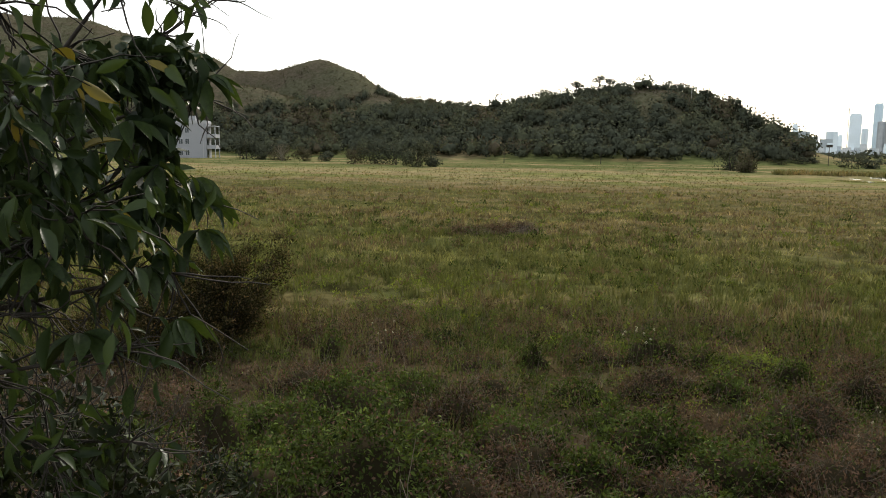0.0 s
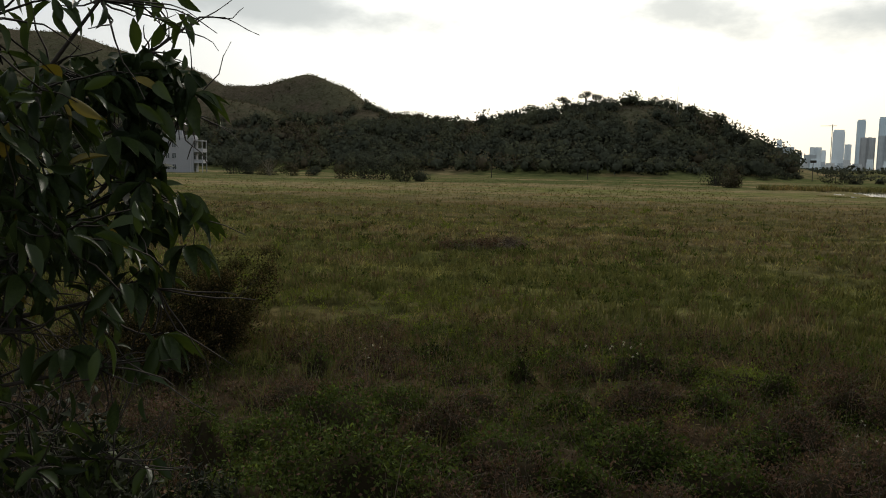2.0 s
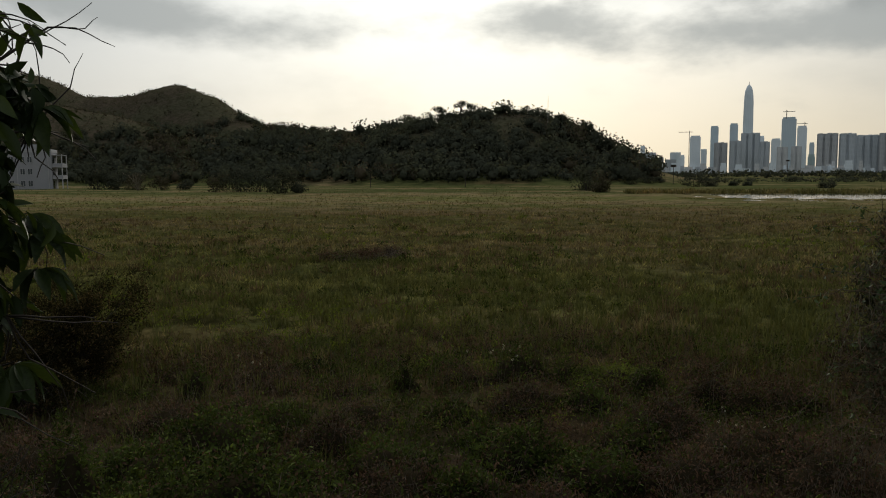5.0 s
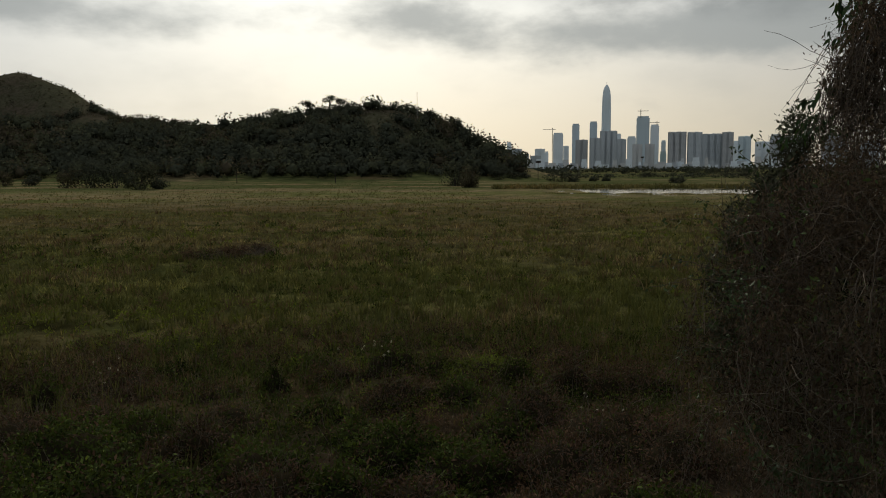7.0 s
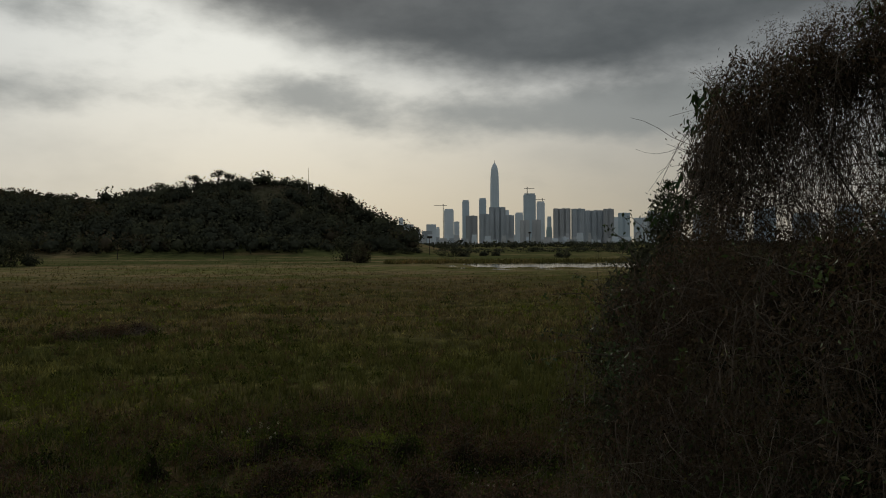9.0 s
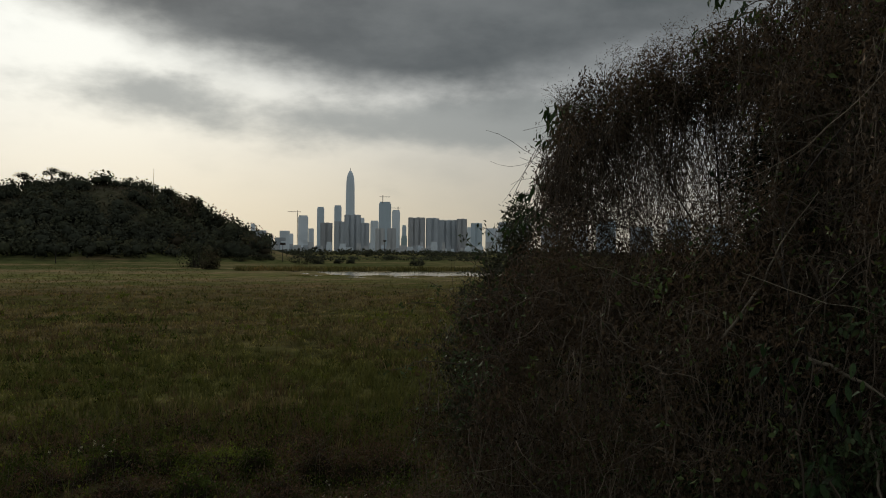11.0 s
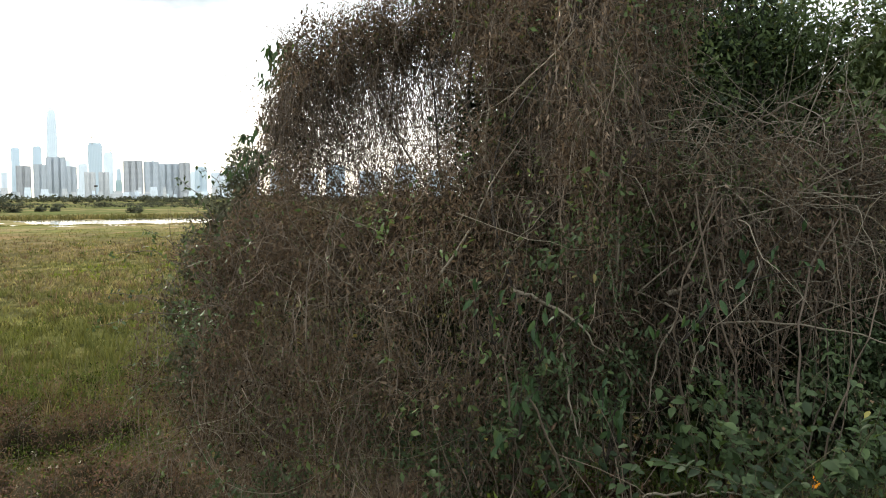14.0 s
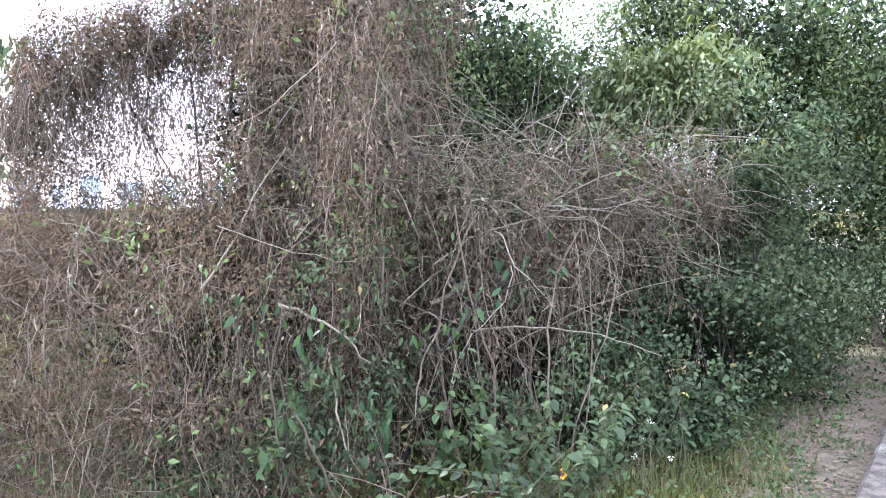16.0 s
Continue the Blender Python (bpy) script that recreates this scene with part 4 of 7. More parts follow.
# the wide dark bush beside the open meadow
def spray_bush(a, r, height, wide, lean, sprays):
    """Branches that fan out from one foot, each ending in a flat spray of small leaves: broad above, narrow below."""
    x, y = at(a, r)
    z = float(land(x, y))
    ob = thing("bush", (x, y, z), "dark spreading bush with rusty shoots at the bank", "bush", "bushes at the bank")
    side = np.array((math.cos(math.radians(a)), -math.sin(math.radians(a))))
    up = rng.uniform(0.10, 0.93, sprays)
    turn = rng.uniform(0, 2 * np.pi, sprays)
    uneven = 1 + 0.20 * np.sin(turn * 3 + 1.0) * np.sin(up * 9) + rng.normal(0, 0.07, sprays)
    reach = wide * 0.5 * (0.55 + 0.62 * np.sin(np.clip(up, 0, 0.80) * 1.95)) * np.sqrt(np.clip(1.06 - up ** 5, 0.1, 1)) * uneven * rng.random(sprays) ** 0.28
    c = np.empty((sprays, 3))
    c[:, 0] = x + np.cos(turn) * reach + side[0] * lean * up
    c[:, 1] = y + np.sin(turn) * reach + side[1] * lean * up
    c[:, 2] = z + up * height * (1 + 0.10 * np.sin(turn * 2 + 0.6))
    out = unit(np.column_stack([np.cos(turn), np.sin(turn), 0.25 + 0.8 * up]))
    per = 100
    rad = np.repeat(rng.uniform(0.13, 0.27, sprays) * (0.6 + 0.25 * height), per)
    d = rand_dir(sprays * per)
    o = np.repeat(out, per, 0)
    q = np.repeat(c, per, 0) + d * (rad * rng.random(len(rad)) ** 0.4)[:, None] * np.array((1, 1, 0.5)) + o * (rad * rng.uniform(-0.4, 0.9, len(rad)))[:, None]
    s_ = 0.058 * rng.uniform(0.6, 1.3, len(q))
    tip = ((q - np.repeat(c, per, 0)) * o).sum(1) / rad > 0.75
    for mat, sel, nm, lab in ((BUSH_LEAF, ~tip, "foliage", ""), (BUSH_TIP, tip, "shoot_foliage", "rusty leafy shoot tips")):
        k = int(sel.sum())
        under(nm, scatter(nm, KITE, q[sel], unit(rand_dir(k) + o[sel] * 0.7), unit(rand_dir(k) * 0.6 + np.array((0, 0, 0.8)) + d[sel] * 0.5), s_[sel], s_[sel] * 0.42, mat, unit(d[sel] + o[sel] * 0.5)), ob, lab, kind="stuff")
    m = sprays // 2
    foot = np.array((x, y, z - 0.05)) + rng.normal(0, 0.10, (m, 3)) * np.array((wide, wide, 0))
    t = np.linspace(0, 1, 6)[None, :, None]
    mid = foot * 0.45 + c[:m] * 0.55 + rng.normal(0, 0.10, (m, 3)) + np.array((0, 0, 0.12))
    path = foot[:, None] * (1 - t) ** 2 + 2 * mid[:, None] * t * (1 - t) + c[:m, None] * t ** 2
    under("branch_tangle", tubes("branch_tangle", path, taper(m, 6, 0.015, 0.005), BARK_DARK), ob, kind="stuff")
    # a few pale bare stems arch out of the foot towards the path
    m = 9
    foot = np.array((x, y, z)) + np.column_stack([rng.normal(0, 0.25, m), rng.uniform(-0.75, -0.4, m) * wide * 0.5, np.zeros(m)])
    path = wander(foot, rand_dir(m) * 0.8 + np.array((0.2, -0.35, 0.9)), rng.uniform(0.5, 1.0, m) * height * 0.6, 8, 0.35, 0.1)
    under("bare_stems", tubes("bare_stems", path, taper(m, 8, 0.011, 0.005), VINE_PALE), ob, "pale bare arching stems", kind="stuff")
    return ob


for a, r, h, wd, lean, count in ((-36.1, 16.2, 2.15, 1.9, 0.42, 230), (-39.4, 16.0, 1.75, 2.3, 0.0, 170), (-42.5, 15.2, 1.3, 2.0, 0.0, 70), (-38.2, 14.6, 0.95, 1.5, 0.0, 50)):
    spray_bush(a, r, h, wd, lean, count)
for i, (a, r, h, wd) in enumerate(((-15.0, 36.5, 0.5, 2.6), (-17.6, 36, 0.35, 2.2), (-13.4, 37.2, 0.65, 1.8))):
    x, y = at(a, r)
    shrub(x, y, h, wd, DRY_RED, "withered brown weed patch in the meadow", 1200, 0.09, 200, name="dry_weed_patch", category="weeds", group="meadow weeds")


for a, r, h, wd in ((-46.5, 4.3, 1.15, 1.5), (-41.5, 5.4, 1.0, 1.3), (-51.5, 3.7, 1.2, 1.4), (-37.5, 6.8, 0.9, 1.0)):
    x, y = at(a, r)
    shrub(x, y, h, wd, IVY_WIDE, "dark twiggy undergrowth below the overhanging tree", 1200, 0.07, 70, name="undergrowth_shrub", category="shrub", stem=BARK_DARK, group="undergrowth", lumps=7)


def bank_cover():
    """Low plants in bunches, dead stalks and litter between the mounds of the bank."""
    n = 6800
    a, r = rng.uniform(-58, 60, n), 2.6 + 16.5 * rng.random(n) ** 0.72
    xy = polar(a, r)
    xy = xy[xy[:, 1] > 1.7]
    ground = land(xy[:, 0], xy[:, 1])
    tone = lattice(xy[:, 0] * 0.55, xy[:, 1] * 0.55, 9) + 0.18 * rng.normal(0, 1, len(xy))
    size = 0.10 + 0.22 * rng.random(len(xy)) ** 2
    high = size * rng.uniform(0.9, 2.0, len(xy)) + 0.35 * np.clip(lattice(xy[:, 0] * 0.8, xy[:, 1] * 0.8, 4) - 0.45, 0, 1)
    p = np.column_stack([xy, ground])
    for mat, sel, nm, label, per in ((WEED, tone > 0.57, "bank_herbs", "bunches of low green herbs on the bank", 28), (DRY_RED, (tone <= 0.57) & (tone > 0.24), "withered_herbs", "bunches of withered brown herbs on the bank", 28),
                                     (DRY, tone <= 0.24, "dead_stalks", "dead straw-coloured stalks on the bank", 30)):
        c = np.repeat(p[sel], per, 0)
        sz, hi = np.repeat(size[sel], per), np.repeat(high[sel], per)
        d = rand_dir(len(c), 0.5)
        k = rng.random(len(c)) ** 0.4
        q = c + np.column_stack([d[:, 0] * sz * k, d[:, 1] * sz * k, hi * (0.25 + 0.75 * rng.random(len(c))) * (1 - 0.5 * (d[:, 0] ** 2 + d[:, 1] ** 2))])
        s = rng.uniform(0.03, 0.085, len(q))
        me = scatter(nm, KITE, q, unit(d + rand_dir(len(q)) * 0.8), unit(d + np.array((0, 0, 0.6)) + rand_dir(len(q)) * 0.5), s, s * 0.38, mat, d + np.array((0, 0, 0.3)))
        tagged(new(nm, me), label, "weeds", kind="stuff")
    q = p[rng.random(len(p)) < 0.5]
    q[:, 2] = land(q[:, 0], q[:, 1])
    path = wander(q, rand_dir(len(q), 1.6), rng.uniform(0.3, 0.9, len(q)), 5, 0.25)
    tagged(new("dry_stems", tubes("dry_stems", path, taper(len(q), 5, 0.004, 0.002), VINE)), "thin dry upright stems on the bank", "weeds", kind="stuff")


bank_cover()


def shoulder_grass():
    """Short grass and litter between the path and the top of the bank."""
    n = 16000
    x, y = rng.uniform(-9, 8, n), 0.8 + 2.6 * rng.random(n)
    p = np.stack([x, y, land(x, y)], -1)
    pick = lattice(x * 0.9, y * 0.9, 31) + 0.25 * rng.normal(0, 1, n)
    for mat, sel, tone in ((SEDGE, pick > 0.5, "green"), (STRAW, pick <= 0.5, "dry")):
        k = int(sel.sum())
        me = scatter("shoulder_grass", BLADE, p[sel], rand_dir(k) * 0.6 + np.array((0, 0, 1.0)), rand_dir(k), rng.uniform(0.05, 0.16, k), 0.008, mat)
        tagged(new("shoulder_grass", me), tone + " short grass along the top of the bank", "grass", kind="stuff")


shoulder_grass()


# ---- path and kerb ----
def strip_edge(x):
    """Where the trodden earth gives way to plants."""
    return 0.92 + 0.62 * np.clip((x - 4.2) / 2.8, 0, 1) + 0.35 * np.maximum(0, (x - 6) / 8) ** 2 + 0.05 * np.sin(x * 2.3)


def path_and_kerb():
    m, n = material("worn_concrete")
    place = n.add("ShaderNodeTexCoord").outputs["Object"]
    c = n.mix(n.ramp(n.noise(place, 9.0, 6, 0.75), 0.35, 0.65), (0.036, 0.031, 0.026), (0.105, 0.091, 0.076))
    c = n.mix(n.ramp(n.noise(place, 2.4, 5, 0.7), 0.50, 0.62), c, (0.13, 0.13, 0.105))
    c = n.mix(n.ramp(n.noise(place, 38.0, 3), 0.60, 0.68), c, (0.05, 0.047, 0.04))
    finish(n, c, 0.95, n.noise(place, 45, 5), 0.9, 0.012, specular=0.1)
    mp, n = material("gritty_path_paving")
    place = n.add("ShaderNodeTexCoord").outputs["Object"]
    c = n.mix(n.ramp(n.noise(place, 55.0, 4, 0.8), 0.4, 0.6), (0.07, 0.057, 0.045), (0.21, 0.175, 0.14))
    finish(n, n.mix(n.noise(place, 3.0, 4), c, (0.17, 0.145, 0.12)), 0.95, n.noise(place, 60, 4), 0.8, 0.01, specular=0.1)
    v, q = [], []
    xs = np.linspace(-30, 60, 181)
    for i, x in enumerate(xs):
        c0 = 0.30 + 0.35 * max(0, (x - 6) / 8) ** 2
        for y in (-3.0, c0 - 1.0, c0):
            v.append((x, y, PATH_Z + 0.03))
        if i:
            b = 3 * i
            q += [(b - 3, b, b + 1, b - 2), (b - 2, b + 1, b + 2, b - 1)]
    road = new("pavement", np_mesh("pavement", np.array(v), np.array(q), mp))
    tagged(road, "worn concrete footpath along the top of the bank", "path", kind="structure")
    kerb = thing("kerb", (5, 0.4, PATH_Z), "low weathered concrete kerb wall along the path", "kerb", kind="structure")
    edges = np.arange(-12, 30, 1.2)
    for x0 in edges:
        x1 = x0 + 1.192
        bm = bmesh.new()
        rows = []
        for x in np.linspace(x0, x1, 4):
            c0 = 0.32 + 0.35 * max(0, (x - 6) / 8) ** 2
            rows.append([bm.verts.new((x, c0 + dy, PATH_Z + dz)) for dy, dz in ((0, -0.2), (0, 0.245), (0.02, 0.265), (0.13, 0.265), (0.15, 0.245), (0.15, -0.2))])
        for a, b in zip(rows, rows[1:]):
            for i in range(5):
                bm.faces.new((a[i], a[i + 1], b[i + 1], b[i]))
        bm.faces.new(rows[0][::-1])
        bm.faces.new(rows[-1])
        bmesh.ops.recalc_face_normals(bm, faces=bm.faces)
        ob = part("kerb_block", bm, m, kerb)
        ob.location = (-5, -0.4, -PATH_Z)
    # trodden earth between kerb and thicket
    md, n = material("trodden_earth")
    place = n.add("ShaderNodeTexCoord").outputs["Object"]
    c = n.mix(n.noise(place, 5.0, 6, 0.7), (0.066, 0.054, 0.040), (0.150, 0.126, 0.095))
    c = n.mix(n.ramp(n.noise(place, 40.0, 3), 0.56, 0.66), c, (0.12, 0.082, 0.055))
    c = n.mix(n.math("MULTIPLY", n.ramp(n.noise(place, 3.2, 5, 0.7), 0.52, 0.66), 0.7), c, (0.060, 0.066, 0.030))
    finish(n, c, 0.95, n.noise(place, 25, 5), 0.7, 0.015, specular=0.1)
    v, q = [], []
    for i, x in enumerate(xs):
        c0 = 0.46 + 0.35 * max(0, (x - 6) / 8) ** 2
        for k, y in enumerate(np.linspace(c0, strip_edge(x) + 0.1, 4)):
            v.append((x, y, max(PATH_Z, float(land(x, y))) + 0.06 - 0.006 * k + 0.006 * math.sin(x * 3 + k)))
        if i:
            for k in range(3):
                b = 4 * i + k
                q.append((b - 4, b, b + 1, b - 3))
    tagged(new("dirt_strip", np_mesh("dirt_strip", np.array(v), np.array(q), md, True)), "strip of trodden earth with leaf litter beside the kerb", "dirt path", kind="structure")
    nl = 9000
    x, t = rng.uniform(3.5, 12.5, nl), rng.random(nl)
    y = 0.5 + t * (strip_edge(x) - 0.3) + 0.35 * np.maximum(0, (x - 6) / 8) ** 2
    p = np.stack([x, y, np.maximum(PATH_Z, land(x, y)) + 0.07], -1)
    s = rng.uniform(0.015, 0.045, nl)
    tagged(new("leaf_litter", scatter("leaf_litter", KITE, p, rand_dir(nl) * np.array((1, 1, 0.15)), np.array((0, 0, 1.0)) + 0.4 * rand_dir(nl), s, s * 0.5, FALLEN)), "fallen dry leaves on the earth strip", "leaf litter", kind="stuff")


path_and_kerb()


def verge():
    n = 26000
    x = rng.uniform(2.2, 14, n)
    y = strip_edge(x) - 0.12 + rng.random(n) ** 1.2 * 1.5
    p = np.stack([x, y, np.maximum(land(x, y), 0)], -1)
    p[:, 2] += rng.random(n) ** 2 * 0.16
    s = rng.uniform(0.018, 0.044, n)
    tagged(new("verge_herbs", scatter("verge_herbs", KITE, p, rand_dir(n, 0.6), rand_dir(n, 1.0), s, s * 0.5, THICKET_GREEN, rand_dir(n, 1.5))), "low herbs along the edge of the earth strip", "weeds", kind="stuff")
    n = 15000
    x = rng.uniform(2.2, 14, n)
    y = strip_edge(x) - 0.2 + rng.random(n) ** 0.8 * 1.0
    p = np.stack([x, y, land(x, y)], -1)
    tagged(new("verge_grass", scatter("verge_grass", BLADE, p, rand_dir(n) * 0.5 + np.array((0, -0.1, 1.0)), rand_dir(n), rng.uniform(0.06, 0.2, n), 0.006, SEDGE, rand_dir(n, 1.5))), "short green grass beside the earth strip", "grass", kind="stuff")


verge()


def sprouts():
    """Small tufts of grass and herbs that grow in the trodden earth."""
    n, per = 330, 26
    x = rng.uniform(3.5, 13, n)
    y = 0.52 + rng.random(n) ** 0.6 * (strip_edge(x) - 0.5)
    c = np.repeat(np.column_stack([x, y]), per, 0) + rng.normal(0, 0.05, (n * per, 2))
    p = np.column_stack([c, np.maximum(PATH_Z, land(c[:, 0], c[:, 1])) + 0.05 + 0.02 * rng.random(len(c))])
    s = rng.uniform(0.02, 0.05, len(p))
    tagged(new("path_sprouts", scatter("path_sprouts", KITE, p, rand_dir(len(p), 0.5), rand_dir(len(p), 1.0), s, s * 0.45, THICKET_GREEN, rand_dir(len(p), 2))), "tufts of herbs growing in the earth strip", "weeds", kind="stuff")


sprouts()


def flower_heads(a, r, z, spread, count, size, mat, name, label):
    x, y = at(a, r)
    g = float(land(x, y))
    ob = thing(name, (x, y, g), label, "flowers", "bank flowers")
    c = np.array((x, y, g + z))
    tips = c + rng.normal(0, 1, (count, 3)) * np.array((spread, spread, spread * 0.6))
    base = np.column_stack([tips[:, :2] + rng.normal(0, 0.06, (count, 2)), np.full(count, g)])
    for k in range(count):
        stalk = under("stalk", tubes("stalk", limb_paths(base[k:k + 1], tips[k:k + 1]), taper(1, 6, 0.004, 0.002), VINE), ob)
        p = tips[k] + rng.normal(0, size * 0.35, (16, 3))
        d = unit(p - tips[k])
        under("flower_head", scatter("flower_head", KITE, p, d, rand_dir(16, 0.8), size, size * 0.6, mat), stalk)


WHITE_HEAD = leaf_material("white_flower_head", (0.30, 0.29, 0.26), (0.55, 0.53, 0.48), None, 0, 0.8, 0.3)
ORANGE_HEAD = leaf_material("orange_flower_head", (0.55, 0.20, 0.01), (0.75, 0.33, 0.02), None, 0, 0.7, 0.2)
flower_heads(-4.6, 13.2, 1.05, 0.22, 9, 0.016, WHITE_HEAD, "white_flowers", "tall weed with small white flower heads")
flower_heads(-24.5, 12.6, 0.85, 0.2, 7, 0.013, WHITE_HEAD, "white_flowers", "tall weed with small white flower heads")
flower_heads(11.5, 10.6, 0.75, 0.3, 8, 0.012, WHITE_HEAD, "white_flowers", "tall weed with small white flower heads")
flower_heads(64.9, 3.86, 0.36, 0.02, 1, 0.018, ORANGE_HEAD, "orange_flower", "single small orange flower among the weeds")
flower_heads(70.5, 4.4, 0.3, 0.1, 4, 0.012, WHITE_HEAD, "white_flowers", "tiny white daisies among the weeds")


# ---- the vine-covered thicket beside the path ----
def mass(n, a0, a1, r0, r1, e0, e1):
    """Random places in a block of the thicket: azimuth and height angle from the path's bend, distance."""
    a, r, e = rng.uniform(a0, a1, n), rng.uniform(r0, r1, n), rng.uniform(e0, e1, n)
    xy = polar(a, r)
    z = 4.0 + r * np.tan(np.radians(e))
    p = np.column_stack([xy, z])
    g = land(xy[:, 0], xy[:, 1])
    return p[z > g + 0.02]


def blobs(n, rows):
    """Points through ellipsoid lumps: azimuth, distance, height, radii across, deep, high, share."""
    total = sum(row[-1] for row in rows)
    out = []
    for a, r, z, wa, wd, wh, share in rows:
        k = max(1, int(n * share / total))
        d = rand_dir(k) * (rng.random((k, 1)) ** 0.45)
        c, s = math.cos(radians(a)), math.sin(radians(a))
        x, y = at(a, r)
        off = np.column_stack([d[:, 0] * wa * c + d[:, 1] * wd * s, -d[:, 0] * wa * s + d[:, 1] * wd * c, d[:, 2] * wh])
        out.append(np.array((x, y, z)) + off)
    p = np.vstack(out)
    return p[p[:, 2] > land(p[:, 0], p[:, 1]) + 0.02]


BROWN = [  # dead vines over the arch, the column and the low front
    (23.6, 6.6, 2.45, 0.85, 0.8, 1.4, 1.2), (28, 6.2, 2.7, 1.2, 0.9, 1.45, 1.3), (33.5, 5.6, 2.75, 1.25, 0.9, 1.35, 1.4), (40, 5.2, 2.95, 1.2, 0.8, 1.3, 1.3),
    (30.5, 7.6, 4.9, 0.62, 0.6, 0.5, 0.5), (33.5, 7.4, 5.28, 0.85, 0.6, 0.36, 0.6), (37.5, 7.2, 5.42, 0.85, 0.6, 0.38, 0.6), (41.5, 6.8, 5.5, 0.75, 0.6, 0.5, 0.6), (28.6, 7.7, 4.4, 0.34, 0.5, 0.7, 0.35),
    (46, 6.0, 4.6, 0.7, 0.7, 1.5, 1.1), (50, 5.8, 5.2, 0.7, 0.6, 1.2, 0.9), (52, 5.6, 3.8, 0.8, 0.6, 1.2, 0.6), (47, 5.2, 3.2, 0.8, 0.5, 1.2, 0.5), (50.5, 4.9, 4.2, 0.28, 0.25, 1.9, 0.7),
    (59, 5.4, 3.7, 1.0, 0.7, 0.85, 1.0), (65, 5.7, 4.05, 0.9, 0.6, 0.65, 0.9), (70, 6.0, 4.15, 0.7, 0.6, 0.5, 0.6), (57, 5.2, 4.1, 0.6, 0.5, 0.5, 0.5),
]
FRONT = BROWN[:4] + BROWN[9:]
ARCH = BROWN[4:11] + [(44, 6.6, 5.5, 0.7, 0.6, 0.7, 0.8), (52.5, 6.2, 4.9, 0.6, 0.6, 0.7, 0.6), (48, 6.0, 6.0, 0.7, 0.6, 0.7, 0.7)]
ARCH += [(29.5, 7.5, 3.5, 0.6, 0.5, 0.66, 0.8), (33, 7.3, 3.55, 0.8, 0.5, 0.64, 0.9), (37, 7.1, 3.6, 0.9, 0.5, 0.62, 0.9), (41, 6.8, 3.75, 0.8, 0.5, 0.66, 0.9)]
COVER = [(25.5, 6.9, 3.4, 0.6, 0.5, 0.55, 0.7), (29.0, 6.9, 3.7, 0.6, 0.5, 0.66, 0.9), (32.5, 6.7, 3.5, 0.7, 0.5, 0.6, 0.9), (35.5, 6.5, 3.75, 0.5, 0.5, 0.6, 0.8), (38.5, 6.3, 3.6, 0.6, 0.5, 0.6, 0.9), (41.5, 6.0, 3.9, 0.6, 0.5, 0.7, 0.9)]
OVERHEAD = [(28.2, 7.8, 4.65, 0.26, 0.4, 0.5, 0.35), (30.2, 7.6, 5.2, 0.45, 0.45, 0.32, 0.6), (33, 7.5, 5.5, 0.7, 0.45, 0.26, 0.8), (37, 7.3, 5.6, 0.8, 0.45, 0.28, 0.9), (41, 7.0, 5.7, 0.75, 0.45, 0.34, 0.9), (44.5, 6.7, 5.3, 0.55, 0.45, 0.85, 1.0), (48, 6.4, 5.8, 0.7, 0.5, 0.8, 1.0), (52, 6.2, 5.6, 0.7, 0.5, 0.9, 1.0)]
CURTAIN = [(28.0, 7.8, 4.9, 0.25, 0.35, 0.4, 0.8), (29.5, 7.6, 5.0, 0.35, 0.4, 0.35, 0.8), (31.5, 7.5, 5.1, 0.5, 0.4, 0.3, 1.0), (34, 7.4, 5.15, 0.5, 0.4, 0.25, 0.9), (37, 7.3, 5.2, 0.5, 0.4, 0.25, 0.55), (40, 7.1, 5.3, 0.4, 0.4, 0.2, 0.2)]
HOLE = [(35.5, 7.4, 4.6, 1.15, 0.4, 0.65, 1.0), (40, 7.1, 4.75, 0.75, 0.4, 0.75, 0.6), (31, 7.6, 4.5, 0.7, 0.4, 0.6, 0.6)]
GREEN_BACK = [  # living trees behind and the leafy end of the thicket
    (51.5, 8.2, 5.6, 1.3, 0.9, 1.7, 1.2), (57.5, 7.8, 5.3, 1.1, 0.9, 1.5, 1.2), (46, 8.4, 4.6, 1.0, 0.8, 1.2, 1.0),
    (55, 8.4, 5.3, 1.5, 1.0, 1.7, 1.2), (60, 8.6, 5.0, 1.05, 1.0, 1.45, 1.2), (65.5, 9.0, 4.9, 1.25, 1.0, 1.25, 1.1), (72, 8.8, 5.7, 0.95, 1.0, 1.5, 1.3), (75.5, 8.2, 5.5, 1.4, 1.0, 1.4, 1.3),
    (80.5, 9.0, 5.6, 1.4, 1.0, 1.3, 1.2), (85, 10.2, 5.0, 1.3, 1.0, 1.2, 0.9), (90, 11.5, 5.0, 1.6, 1.0, 1.5, 0.8),
]
GREEN_FRONT = [
    (73, 6.2, 3.2, 0.9, 0.6, 0.9, 1.2), (77, 7.0, 3.5, 0.9, 0.6, 1.0, 1.2), (81, 8.2, 3.6, 1.0, 0.6, 1.0, 1.1), (69, 5.6, 2.7, 0.8, 0.5, 0.6, 0.8),
    (85, 10.5, 3.8, 1.1, 0.6, 1.1, 0.8), (76, 6.5, 4.4, 0.9, 0.6, 0.7, 0.6),
]


def leaves_at(p, size, mat, name, droop=0.5, aspect=0.5, template=KITE, lump=None):
    s = rng.uniform(0.6, 1.35, len(p)) * size
    along = unit(rand_dir(len(p)) + np.array((0, 0, -droop)))
    return scatter(name, template, p, along, rand_dir(len(p), 0.5), s, s * aspect, mat, lump)


